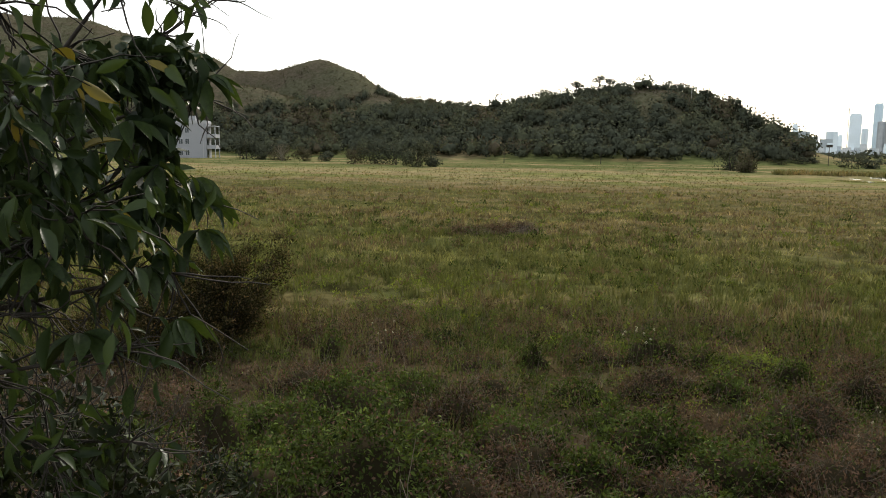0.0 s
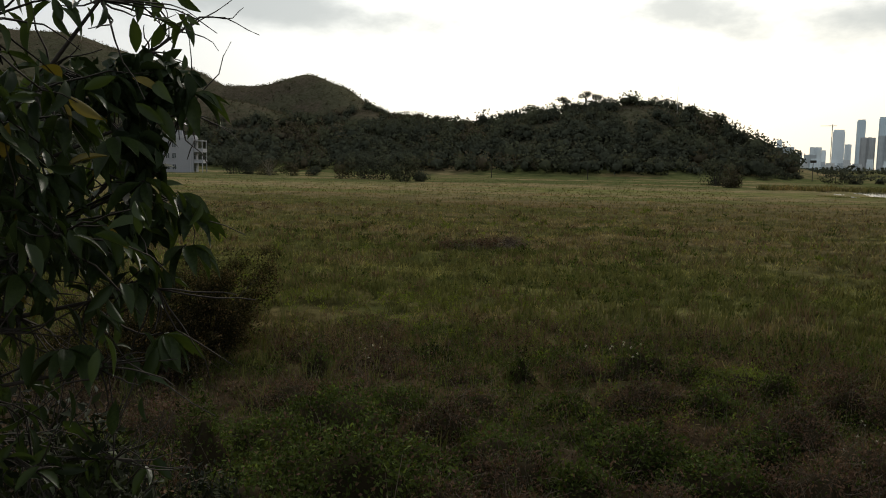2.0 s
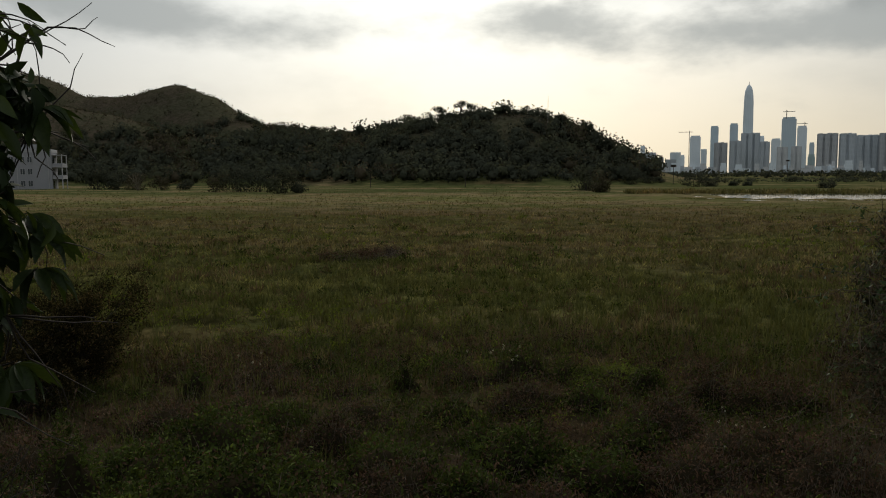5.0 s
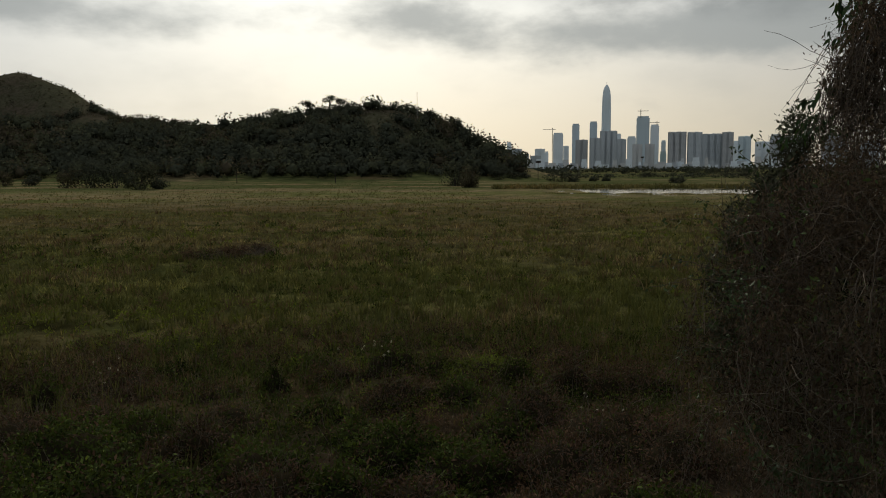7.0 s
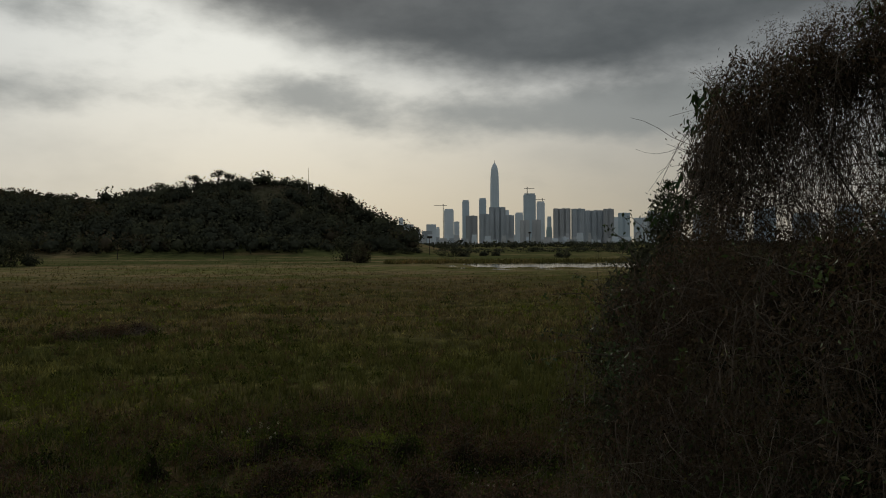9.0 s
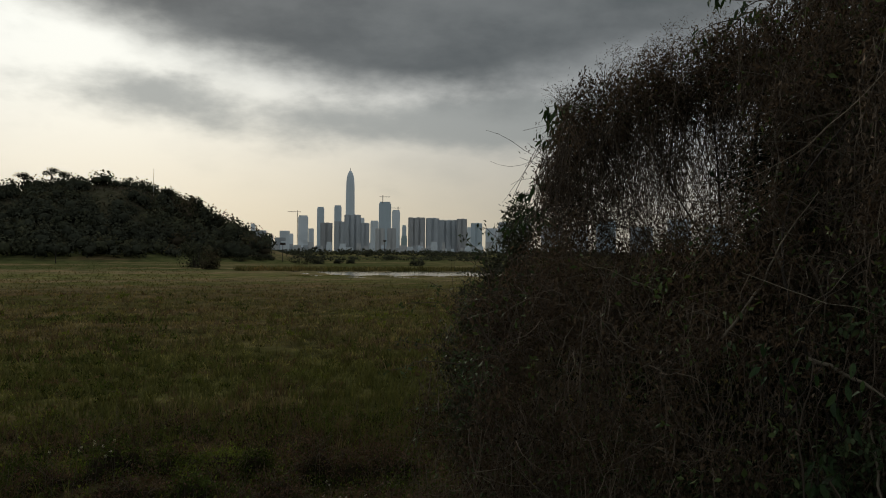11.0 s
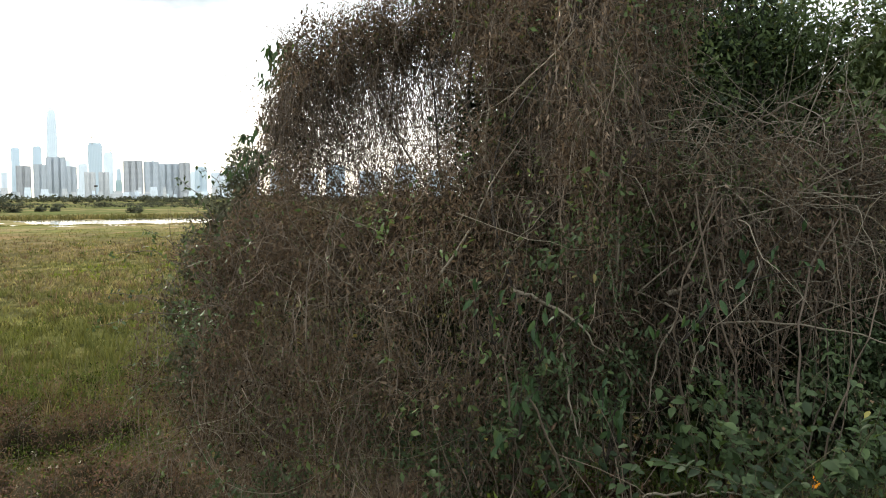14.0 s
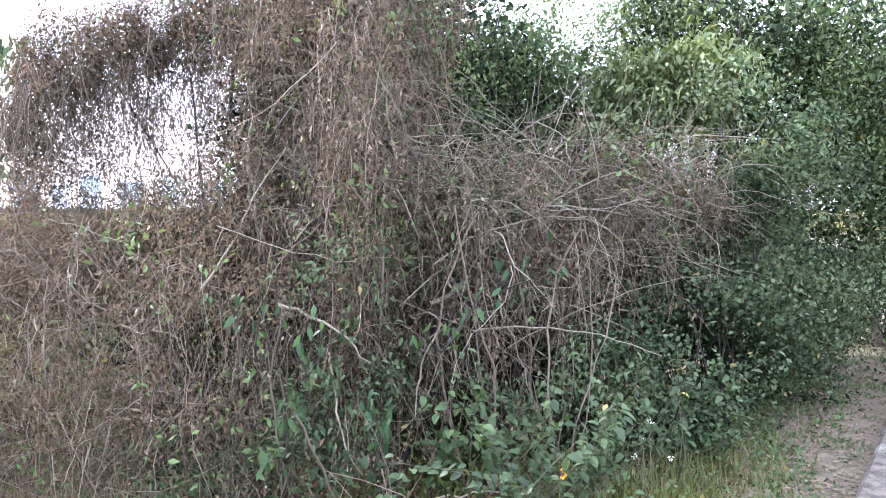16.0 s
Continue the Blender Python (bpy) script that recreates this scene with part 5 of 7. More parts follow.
def thicket():
    x, y = at(46, 5.8)
    ob = thing("vine_thicket", (x, y, float(land(x, y))), "tall thicket smothered in dead brown hanging vines beside the path", "thicket")
    # living stems that carry it
    def crooked(p0, p1, bend, count=12):
        t = np.linspace(0, 1, count)[:, None]
        side = rng.normal(0, bend, (2, 3)) * np.linalg.norm(p1 - p0)
        v = p0 * (1 - t) + p1 * t + side[0] * np.sin(t * np.pi) + side[1] * np.sin(t * 2 * np.pi) * 0.5
        v[1:-1] += rng.normal(0, 0.008, v[1:-1].shape)
        return v[None]

    for a, r, a1, r1, z1, rad in ((44, 6.6, 43, 6.6, 5.9, 0.035), (50, 6.0, 51, 5.9, 6.2, 0.045), (40, 6.4, 33, 7.4, 5.2, 0.02), (48, 6.2, 38, 7.0, 5.4, 0.022),
                                  (57, 6.0, 60, 6.2, 4.6, 0.03), (64, 6.6, 66, 6.6, 4.6, 0.03), (31, 7.4, 30, 7.6, 5.0, 0.018), (46, 5.4, 47, 5.5, 4.9, 0.02), (53, 5.2, 55, 5.3, 4.4, 0.02), (60, 5.6, 58, 5.6, 4.4, 0.018)):
        p0, p1 = np.array((*at(a, r), 0.0)), np.array((*at(a1, r1), z1))
        p0[2] = float(land(p0[0], p0[1])) - 0.1
        under("stem", tubes("stem", crooked(p0, p1, 0.07), taper(1, 12, rad * 0.8, rad * 0.3), BARK_DARK, 7), ob)
    # pale bare branches in front
    for a, r, z, a1, r1, z1, rad in ((55.2, 5.1, 3.40, 66, 5.6, 3.75, 0.016), (55, 5.3, 3.62, 68, 5.8, 3.55, 0.009), (58.5, 5.5, 3.4, 65.5, 5.5, 4.2, 0.018), (44.3, 4.9, 3.43, 51.0, 4.6, 3.12, 0.013),
                                     (43, 5.7, 3.8, 42, 6.3, 5.1, 0.016), (48, 4.8, 3.1, 50.4, 4.5, 2.5, 0.009), (53.4, 4.2, 2.40, 62.7, 4.2, 2.58, 0.009), (62, 5.4, 4.3, 58, 5.4, 3.2, 0.009),
                                     (39, 5.1, 3.5, 45, 5.2, 4.4, 0.009), (66, 5.5, 3.2, 73, 5.9, 3.35, 0.008), (52, 5.0, 4.3, 50, 5.0, 2.4, 0.009), (56, 4.9, 3.3, 53, 4.7, 2.5, 0.007), (60, 5.0, 3.5, 63, 5.0, 2.7, 0.007)):
        p0, p1 = np.array((*at(a, r), z)), np.array((*at(a1, r1), z1))
        under("bare_branch", tubes("bare_branch", crooked(p0, p1, 0.05), taper(1, 12, rad, rad * 0.3), VINE_PALE, 6), ob, "pale bare branch")
    # long thin arching boughs that sweep toward the path
    for k in range(18):
        a0, r0 = rng.uniform(50, 62), rng.uniform(4.9, 5.4)
        p0 = np.array((*at(a0, r0), rng.uniform(3.1, 4.0)))
        p1 = np.array((*at(a0 + rng.uniform(7, 17), r0 + rng.uniform(-0.1, 0.5)), p0[2] + rng.uniform(-1.0, 0.6)))
        t = np.linspace(0, 1, 12)[:, None]
        v = p0 * (1 - t) ** 2 + 2 * ((p0 + p1) / 2 + np.array((0, -0.1, rng.uniform(0.1, 0.45)))) * t * (1 - t) + p1 * t ** 2
        v[1:-1] += rng.normal(0, 0.007, v[1:-1].shape)
        rad = rng.uniform(0.0035, 0.0075)
        under("bare_branch", tubes("bare_branch", v[None], taper(1, 12, rad, rad * 0.35), VINE_PALE, 5), ob, "pale bare branch")
    # thin upright and leaning stems at the foot
    for k in range(28):
        a, r = rng.uniform(38, 68), rng.uniform(4.7, 5.5)
        p0 = np.array((*at(a, r), 0.0))
        p0[2] = float(land(p0[0], p0[1])) - 0.05
        p1 = p0 + np.array((rng.normal(0, 0.42), rng.normal(0, 0.2), rng.uniform(0.6, 2.0)))
        rad = rng.uniform(0.004, 0.011)
        under("stem", tubes("stem", crooked(p0, p1, 0.05), taper(1, 12, rad, rad * 0.5), VINE if k % 3 else BARK, 5), ob)
    # hanging and tangled vines
    def along_ground(v):
        v[..., 2] = np.maximum(v[..., 2], land(v[..., 0], v[..., 1]) + 0.02)
        return v

    def growth(count, cut, over=1.5):
        p = blobs(count, FRONT)
        q = blobs(int(count * over), ARCH)
        return np.vstack([p[clumpy(p, 3.6, cut)], q[clumpy(q, 3.2, -0.55)]])

    p = growth(5600, 0.75, 0.3)
    hang = along_ground(wander(p, rand_dir(len(p)) * np.array((0.5, 0.5, 0.4)) + np.array((0, 0, -0.6)), rng.uniform(0.3, 0.9, len(p)), 6, 0.42, 0.25))
    under("hanging_vines", tubes("hanging_vines", hang, taper(len(p), 6, rng.uniform(0.0014, 0.0036, len(p)), 0.001), VINE), ob, kind="stuff")
    p = growth(9600, 0.5, 0.18)
    loop = along_ground(wander(p, rand_dir(len(p)), rng.uniform(0.2, 0.65, len(p)), 6, 0.7, 0.05))
    under("tangled_vines", tubes("tangled_vines", loop, taper(len(p), 6, rng.uniform(0.0012, 0.0032, len(p)), 0.0009), VINE), ob, kind="stuff")
    p = blobs(380, BROWN[:4] + BROWN[9:])
    pale = along_ground(wander(p, rand_dir(len(p)) * np.array((1, 1, 0.7)), rng.uniform(0.4, 1.3, len(p)), 10, 0.32, 0.04))
    under("pale_vines", tubes("pale_vines", pale, taper(len(p), 10, rng.uniform(0.0014, 0.0036, len(p)), 0.001), VINE_PALE), ob, kind="stuff")
    # arching bare twigs on the path side
    p = blobs(640, BROWN[14:])
    arch = along_ground(wander(p, rand_dir(len(p)) * np.array((1, 1, 0.5)) + np.array((0.3, -0.5, 0.2)), rng.uniform(0.3, 1.0, len(p)), 10, 0.36, 0.06))
    under("bare_twiggery", tubes("bare_twiggery", arch, taper(len(p), 10, rng.uniform(0.002, 0.005, len(p)), 0.0012), VINE_PALE), ob, kind="stuff")
    p = blobs(420, HOLE)
    p[:, 2] += 0.35
    veil = wander(p, rand_dir(len(p)) * np.array((0.5, 0.5, 0.2)) + np.array((0, 0, -0.7)), rng.uniform(0.4, 1.0, len(p)), 8, 0.3, 0.1)
    under("vine_curtain", tubes("vine_curtain", veil, taper(len(p), 8, rng.uniform(0.0016, 0.004, len(p)), 0.0012), VINE), ob, kind="stuff")
    p = blobs(330, HOLE)
    veil = wander(p, rand_dir(len(p)), rng.uniform(0.4, 1.1, len(p)), 8, 0.45, 0.0)
    under("vine_web", tubes("vine_web", veil, taper(len(p), 8, rng.uniform(0.002, 0.006, len(p)), 0.0016), VINE), ob, kind="stuff")
    hold = veil[:, 1:7].reshape(-1, 3)
    p = gathered(hold[rng.random(len(hold)) < 0.24], 7, 0.030)
    under("web_dead_foliage", leaves_at(p, 0.036, DRY, "web_dead_foliage", 0.7, 0.36), ob, kind="stuff")
    # withered leaves
    p = gathered(growth(9000, 0.6, 0.4), 9, 0.05)
    under("withered_leaves", leaves_at(p, 0.040, DRY, "withered_leaves", 0.8, 0.34), ob, kind="stuff")
    f = blobs(5000, FRONT)
    c = np.vstack([blobs(1050, OVERHEAD), blobs(1300, COVER), f[clumpy(f, 2.0, 0.70)]])
    p = gathered(c, 26, 0.06)
    under("withered_clumps", leaves_at(p, 0.036, DRY, "withered_clumps", 0.9, 0.30, lump=(p - np.repeat(c, 26, 0)) / 0.1 + np.array((0, 0, 0.4))), ob, kind="stuff")
    p, q = blobs(1000, OVERHEAD), blobs(1500, COVER)
    reach = np.concatenate([rng.uniform(0.10, 0.28, len(p)), rng.uniform(0.2, 0.6, len(q))])
    p = np.vstack([p, q])
    mesh_ = along_ground(wander(p, rand_dir(len(p)) * np.array((1, 1, 0.8)) + np.array((0, 0, -0.25)), reach, 5, 0.5, 0.1))
    under("twining_vines", tubes("twining_vines", mesh_, taper(len(p), 5, rng.uniform(0.002, 0.005, len(p)), 0.0012), VINE), ob, kind="stuff")
    # strands of curled dead leaves that hang from the arch, the column and the front
    def strands(rows, count, low, high, per, size, name, spread=0.028, bunch=1, mat=None):
        top = gathered(blobs(count // bunch, rows), bunch, 0.045 if bunch > 1 else 0.0)
        n = len(top)
        hang_ = along_ground(wander(top, rand_dir(n) * np.array((0.5, 0.5, 0.2)) + np.array((0, 0, -0.8)), rng.uniform(low, high, n), 6, 0.22, 0.25))
        under(name + "_hanging_growth", tubes(name + "_hanging_growth", hang_, taper(n, 6, rng.uniform(0.002, 0.0045, n), 0.0014), VINE), ob, kind="stuff")
        at_, seg = rng.integers(0, n, n * per), rng.random(n * per) * 4.98
        lo = seg.astype(int)
        t = (seg - lo)[:, None]
        q = hang_[at_, lo] * (1 - t) + hang_[at_, lo + 1] * t
        off = rng.normal(0, spread, q.shape)
        s_ = size * rng.uniform(0.5, 1.35, len(q))
        along_ = unit(rand_dir(len(q)) * 0.8 + np.array((0, 0, -0.8)))
        under(name + "_dead_foliage", scatter(name + "_dead_foliage", CURL, q + off, along_, rand_dir(len(q), 0.3), s_, s_ * 0.38, mat or DRY, off / spread + np.array((0, 0, 0.5))), ob, "strands of curled dead leaves", kind="stuff")

    strands(OVERHEAD, 840, 0.15, 0.5, 24, 0.042, "arch", 0.026, 5)
    strands(CURTAIN, 600, 0.5, 1.4, 9, 0.030, "curtain", 0.014, 12)
    strands(FRONT, 900, 0.3, 0.9, 13, 0.038, "front")
    strands(BROWN[11:16] + [(46, 6.2, 5.6, 0.7, 0.5, 0.6, 1.0), (51, 6.0, 5.8, 0.7, 0.5, 0.6, 1.0)], 520, 0.3, 0.9, 18, 0.038, "column", 0.024, 4, FALLEN)
    # yellow-green threads that hang in the column
    p = blobs(60, [(51.8, 5.4, 4.95, 0.07, 0.06, 0.08, 1.0), (50.6, 5.3, 4.6, 0.05, 0.05, 0.06, 0.4), (45.5, 6.0, 5.0, 0.06, 0.06, 0.06, 0.3)])
    thread = wander(p, rand_dir(len(p)) * np.array((0.3, 0.3, 0.1)) + np.array((0, 0, -1.0)), rng.uniform(0.15, 0.42, len(p)), 7, 0.3, 0.15)
    under("twining_threads", tubes("twining_threads", thread, taper(len(p), 7, 0.003, 0.002), LIME), ob, "yellow-green twining threads", kind="stuff")
    # a fringe of fine feathery seed sprays along the top
    p = blobs(260, [(30, 7.6, 5.5, 0.5, 0.3, 0.12, 1), (34, 7.5, 5.8, 0.5, 0.3, 0.1, 1), (38.5, 7.2, 5.9, 0.6, 0.3, 0.1, 1), (28.2, 7.8, 5.05, 0.2, 0.3, 0.3, 0.6)])
    spray = wander(p, rand_dir(len(p), 0.9) - np.array((0.2, 0, 0)), rng.uniform(0.08, 0.22, len(p)), 6, 0.5, 0.0)
    under("bare_sprays", tubes("bare_sprays", spray, taper(len(p), 6, 0.0016, 0.0008), VINE), ob, kind="stuff")
    q = gathered(spray[:, 2:].reshape(-1, 3), 7, 0.03)
    under("feathery_fringe", leaves_at(q, 0.014, FALLEN, "feathery_fringe", 0.1, 0.5), ob, kind="stuff")
    p = np.vstack([blobs(4500, BROWN[:4]), blobs(19000, BROWN[9:])])
    p = p[clumpy(p + 7.0, 1.6, 1.35)]
    under("green_leaves", leaves_at(p, 0.055, THICKET_GREEN, "green_leaves"), ob, kind="stuff")
    low = [(44, 5.0, 2.55, 0.5, 0.4, 0.5, 0.8), (48.5, 4.8, 2.7, 0.45, 0.35, 0.6, 1.0), (54, 4.9, 2.7, 0.5, 0.4, 0.55, 1.0), (59, 5.0, 2.9, 0.5, 0.4, 0.6, 1.0), (64, 5.2, 3.0, 0.5, 0.4, 0.6, 1.0), (38, 5.2, 2.2, 0.6, 0.4, 0.45, 1.0), (32, 5.6, 2.0, 0.6, 0.4, 0.4, 0.8), (26.5, 6.0, 1.9, 0.6, 0.4, 0.4, 0.5), (43, 5.0, 3.2, 0.4, 0.3, 0.4, 0.4), (21.5, 6.2, 3.1, 0.3, 0.3, 0.3, 0.25), (49.5, 4.8, 3.6, 0.35, 0.3, 0.4, 0.4), (57, 5.3, 3.9, 0.4, 0.3, 0.4, 0.4), (62, 5.5, 3.9, 0.5, 0.3, 0.3, 0.5)]
    c = blobs(760, low)
    p = gathered(c[clumpy(c, 2.0, 0.2)], 15, 0.05)
    under("foot_foliage", scatter("foot_foliage", long_leaf(0.3, 0.1), p, unit(rand_dir(len(p)) + np.array((0, -0.3, -0.3))), rand_dir(len(p)) * 0.5 + np.array((0, -0.3, 1.0)), rng.uniform(0.03, 0.062, len(p)), rng.uniform(0.013, 0.026, len(p)), THICKET_DARK), ob, "dark green leaves among the dead stems", kind="stuff")
    # small living sprigs that thread the dead growth
    for rows, count, per, spread, size, mat, nm in ((FRONT, 210, 9, 0.045, 0.046, THICKET_GREEN, "green_sprig_foliage"), (BROWN[9:14] + OVERHEAD[5:] + COVER[3:], 190, 8, 0.040, 0.040, LIME, "lime_sprig_foliage"),
                                                    (OVERHEAD, 120, 8, 0.050, 0.050, THICKET_GREEN, "arch_sprig_foliage")):
        c = blobs(count, rows)
        run = along_ground(wander(c, rand_dir(len(c)) * np.array((1, 1, 0.4)) + np.array((0, -0.5, -0.5)), rng.uniform(0.15, 0.40, len(c)), 5, 0.35, 0.1))
        p = gathered(run[:, 1:].reshape(-1, 3), max(2, per // 3), spread * 0.6)
        under(nm, leaves_at(p, size, mat, nm, 0.5, 0.42), ob, "small living leaves among the dead vines", kind="stuff")
    # leaves deep inside, their shade put into the dark leaf colour
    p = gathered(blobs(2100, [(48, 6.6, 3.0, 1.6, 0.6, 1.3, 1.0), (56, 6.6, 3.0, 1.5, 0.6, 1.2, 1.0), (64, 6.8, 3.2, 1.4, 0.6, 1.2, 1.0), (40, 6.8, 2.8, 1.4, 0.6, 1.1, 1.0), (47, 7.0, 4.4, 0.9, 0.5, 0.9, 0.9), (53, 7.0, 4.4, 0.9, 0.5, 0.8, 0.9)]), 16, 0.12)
    under("inner_leaves", leaves_at(p, 0.075, IVY_AND_SHADE, "inner_leaves"), ob, kind="stuff")
    # pale seed heads that dangle from the vines
    p = np.vstack([blobs(10, BROWN[13:]), blobs(16, [(73, 5.5, 4.45, 0.3, 0.1, 0.15, 1.0), (79, 6.2, 4.2, 0.25, 0.1, 0.15, 0.6)])])
    p = gathered(p, 26, 0.016) - np.array((0, 0, 1.0)) * rng.random((26 * len(p), 1)) * 0.2
    under("seed_fluff", leaves_at(p, 0.016, SEED, "seed_fluff", 0.5, 0.7), ob, kind="stuff")
    # fresh climbing leaves along the outer edge of the arch and on top
    drop = long_leaf(0.35, 0.1)
    shapes = [np_mesh("leaf", drop[0] * np.array((0.30, 1, 1)), drop[1], THICKET_LEAF, True), np_mesh("leaf", drop[0] * np.array((0.38, 1, 0.6)), drop[1], THICKET_LEAF, True)]
    spots = [(26.8, 8.2, 5.5, 0.16, 44), (26.9, 8.2, 5.15, 0.18, 40), (25.9, 8.0, 4.65, 0.22, 60), (25.6, 8.0, 4.35, 0.22, 46), (28.5, 8.0, 5.3, 0.24, 44), (39.5, 7.2, 5.95, 0.26, 60), (37, 7.4, 5.85, 0.2, 10),
             (47, 4.4, 3.35, 0.25, 22), (45.5, 4.3, 2.95, 0.3, 26), (52, 4.2, 2.85, 0.22, 22), (43.5, 4.4, 3.45, 0.2, 12), (57, 4.3, 3.5, 0.25, 14), (61, 4.6, 3.8, 0.25, 14)]
    for a, r, z, spread, count in spots:
        c = Vector((*at(a, r), z))
        outer = r > 7
        root = Vector((*at(a + 3.0, r - 0.5), z + 0.12)) if outer else c + Vector((0.1, 0.15, -0.3))
        sprigs = limb_paths(np.array(root), np.array(c) + rng.normal(0, spread * 0.55, (4, 3)))
        for k in range(4):
            under("sprig", tubes("sprig", sprigs[k:k + 1], taper(1, 6, 0.005, 0.002), BARK_DARK, 4), ob)
        for k in range(count):
            d = (Vector(rng.normal(0, 0.4, 3)) + Vector((-0.2, 0, -0.8))).normalized()
            nrm = Vector(rng.normal(0, 0.5, 3)) + Vector((-0.5, -0.5, 0.7))
            xx = d.cross(nrm).normalized()
            leaf = new("leaf", shapes[k % 2])
            leaf.parent = ob
            seat = sprigs[k % 4][3 + int(rng.integers(0, 3))]
            p = Vector(seat) + Vector(rng.normal(0, 0.025, 3)) - ob.location
            leaf.matrix_basis = Matrix.Translation(p) @ Matrix((xx, d, xx.cross(d))).transposed().to_4x4() @ Matrix.Scale(float(rng.uniform(0.06, 0.105)) * (1.2 if outer else 0.9), 4)
    # arching brambles that reach out over the meadow
    for a, r, z, a1, r1, z1, lift in ((23, 6.2, 2.9, 15.6, 6.6, 3.25, 0.25), (24, 6.4, 3.0, 18.2, 6.8, 3.75, 0.3), (25, 6.4, 3.2, 20.6, 6.8, 4.15, 0.35), (22, 6.2, 3.1, 15.2, 6.0, 3.1, 0.1), (26, 6.8, 3.4, 22, 7.2, 4.25, 0.3), (24, 6.2, 2.6, 16.6, 6.2, 2.75, 0.2), (22, 6.0, 2.7, 17.5, 5.9, 2.6, 0.1), (24, 6.4, 3.1, 16.4, 6.9, 3.55, 0.35)):
        p0, p2 = np.array((*at(a, r), z)), np.array((*at(a1, r1), z1))
        t = np.linspace(0, 1, 12)[:, None]
        path = p0 * (1 - t) ** 2 + 2 * ((p0 + p2) / 2 + np.array((0, 0, lift))) * t * (1 - t) + p2 * t ** 2
        path[1:-1] += rng.normal(0, 0.012, path[1:-1].shape)
        shoot = under("bramble_shoot", tubes("bramble_shoot", path[None], taper(1, 12, 0.007, 0.0025), BARK), ob, "thin arching bramble shoot")
        q = path[rng.integers(2, 12, 34)] + rng.normal(0, 0.03, (34, 3))
        under("shoot_leaves", leaves_at(q, 0.045, THICKET_DARK, "shoot_leaves", 0.5), shoot, kind="stuff")
    return ob


SEED = leaf_material("pale_seed_fluff", (0.17, 0.155, 0.15), (0.36, 0.335, 0.335), None, 0, 0.9, 0.2)
THICKET_LEAF = leaf_material("fresh_climber_leaf", (0.014, 0.032, 0.014), (0.055, 0.092, 0.040), None, 0, 0.55, 0.3, True, 0.12)
thicket()


def green_trees():
    for i, row in enumerate(GREEN_BACK):
        a, r, z, wa, wd, wh, share = row
        x, y = at(a, r)
        g = float(land(x, y))
        ob = thing("tree", (x, y, g), "leafy green tree behind the vine thicket", "tree", "trees by the path")
        stem = limb_paths(np.array((x, y, g - 0.1)), np.array([(x, y, z)]))
        under("trunk", tubes("trunk", stem, taper(1, 6, 0.07, 0.03), BARK, 8), ob)
        tips = np.array((x, y, z)) + rand_dir(9, 0.3) * np.array((wa, wa, wh)) * 0.55
        for k in range(9):
            under("limb", tubes("limb", limb_paths(np.array((x, y, g + (z - g) * 0.55)), tips[k:k + 1]), taper(1, 6, 0.030, 0.008), BARK_DARK, 5), ob)
        c = blobs(540, [row, (a, r, (z + g) / 2 + 0.3, wa * 0.9, wd * 0.9, (z - g) * 0.55, 0.7)])
        c = c[clumpy(c, 1.1, -1.0)]
        p = gathered(c, 48, 0.125)
        out = (p - np.repeat(c, 48, 0)) / 0.2 + unit(np.repeat(c, 48, 0) - np.array((x, y, z))) * 0.6
        # inner leaves: the shade within the crown is put into their dark colour
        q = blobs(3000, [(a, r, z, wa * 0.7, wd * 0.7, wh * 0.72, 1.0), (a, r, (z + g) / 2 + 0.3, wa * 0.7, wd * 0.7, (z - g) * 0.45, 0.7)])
        under("inner_crown", leaves_at(q, 0.095, IVY_AND_SHADE, "inner_crown", 0.4, 0.6, lump=q - np.array((x, y, z)) + 0.4 * rand_dir(len(q))), ob, kind="stuff")
        under("crown", leaves_at(p, 0.052, THICKET_DARK if i in (6, 9, 10) else THICKET_GREEN, "crown", 0.6, 0.44, lump=out), ob, kind="stuff")
    for i, row in enumerate(GREEN_FRONT):
        a, r, z, wa, wd, wh, share = row
        x, y = at(a, r)
        g = float(land(x, y))
        ob = thing("leafy_shrub", (x, y, g), "dense dark green small-leaved shrub by the path", "shrub", "shrubs by the path")
        n = 16
        tips = np.array((x, y, z)) + rand_dir(n, 0.3) * np.array((wa, wa, wh)) * 0.55
        base = np.array((x, y, g)) + rng.normal(0, 0.12, (n, 3)) * np.array((1, 1, 0))
        for k in range(n):
            under("stem", tubes("stem", limb_paths(base[k:k + 1], tips[k:k + 1]), taper(1, 6, 0.012, 0.003), BARK_DARK, 4), ob)
        c = blobs(900, [row, (a, r - 0.1, (z + g) / 2, wa, wd, (z - g) * 0.6, 0.6)])
        c = c[clumpy(c, 2.4, 0.1)]
        p = gathered(c, 30, 0.075)
        out = (p - np.repeat(c, 30, 0)) / 0.15 + unit(np.repeat(c, 30, 0) - np.array((x, y, z))) * 0.6
        # a fifth of the bunches take the dark colour that stands for shade
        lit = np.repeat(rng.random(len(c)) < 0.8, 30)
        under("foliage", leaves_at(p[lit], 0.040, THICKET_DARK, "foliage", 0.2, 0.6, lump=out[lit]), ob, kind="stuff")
        under("shaded_foliage", leaves_at(p[~lit], 0.042, IVY_AND_SHADE, "shaded_foliage", 0.2, 0.6, lump=out[~lit]), ob, kind="stuff")


green_trees()
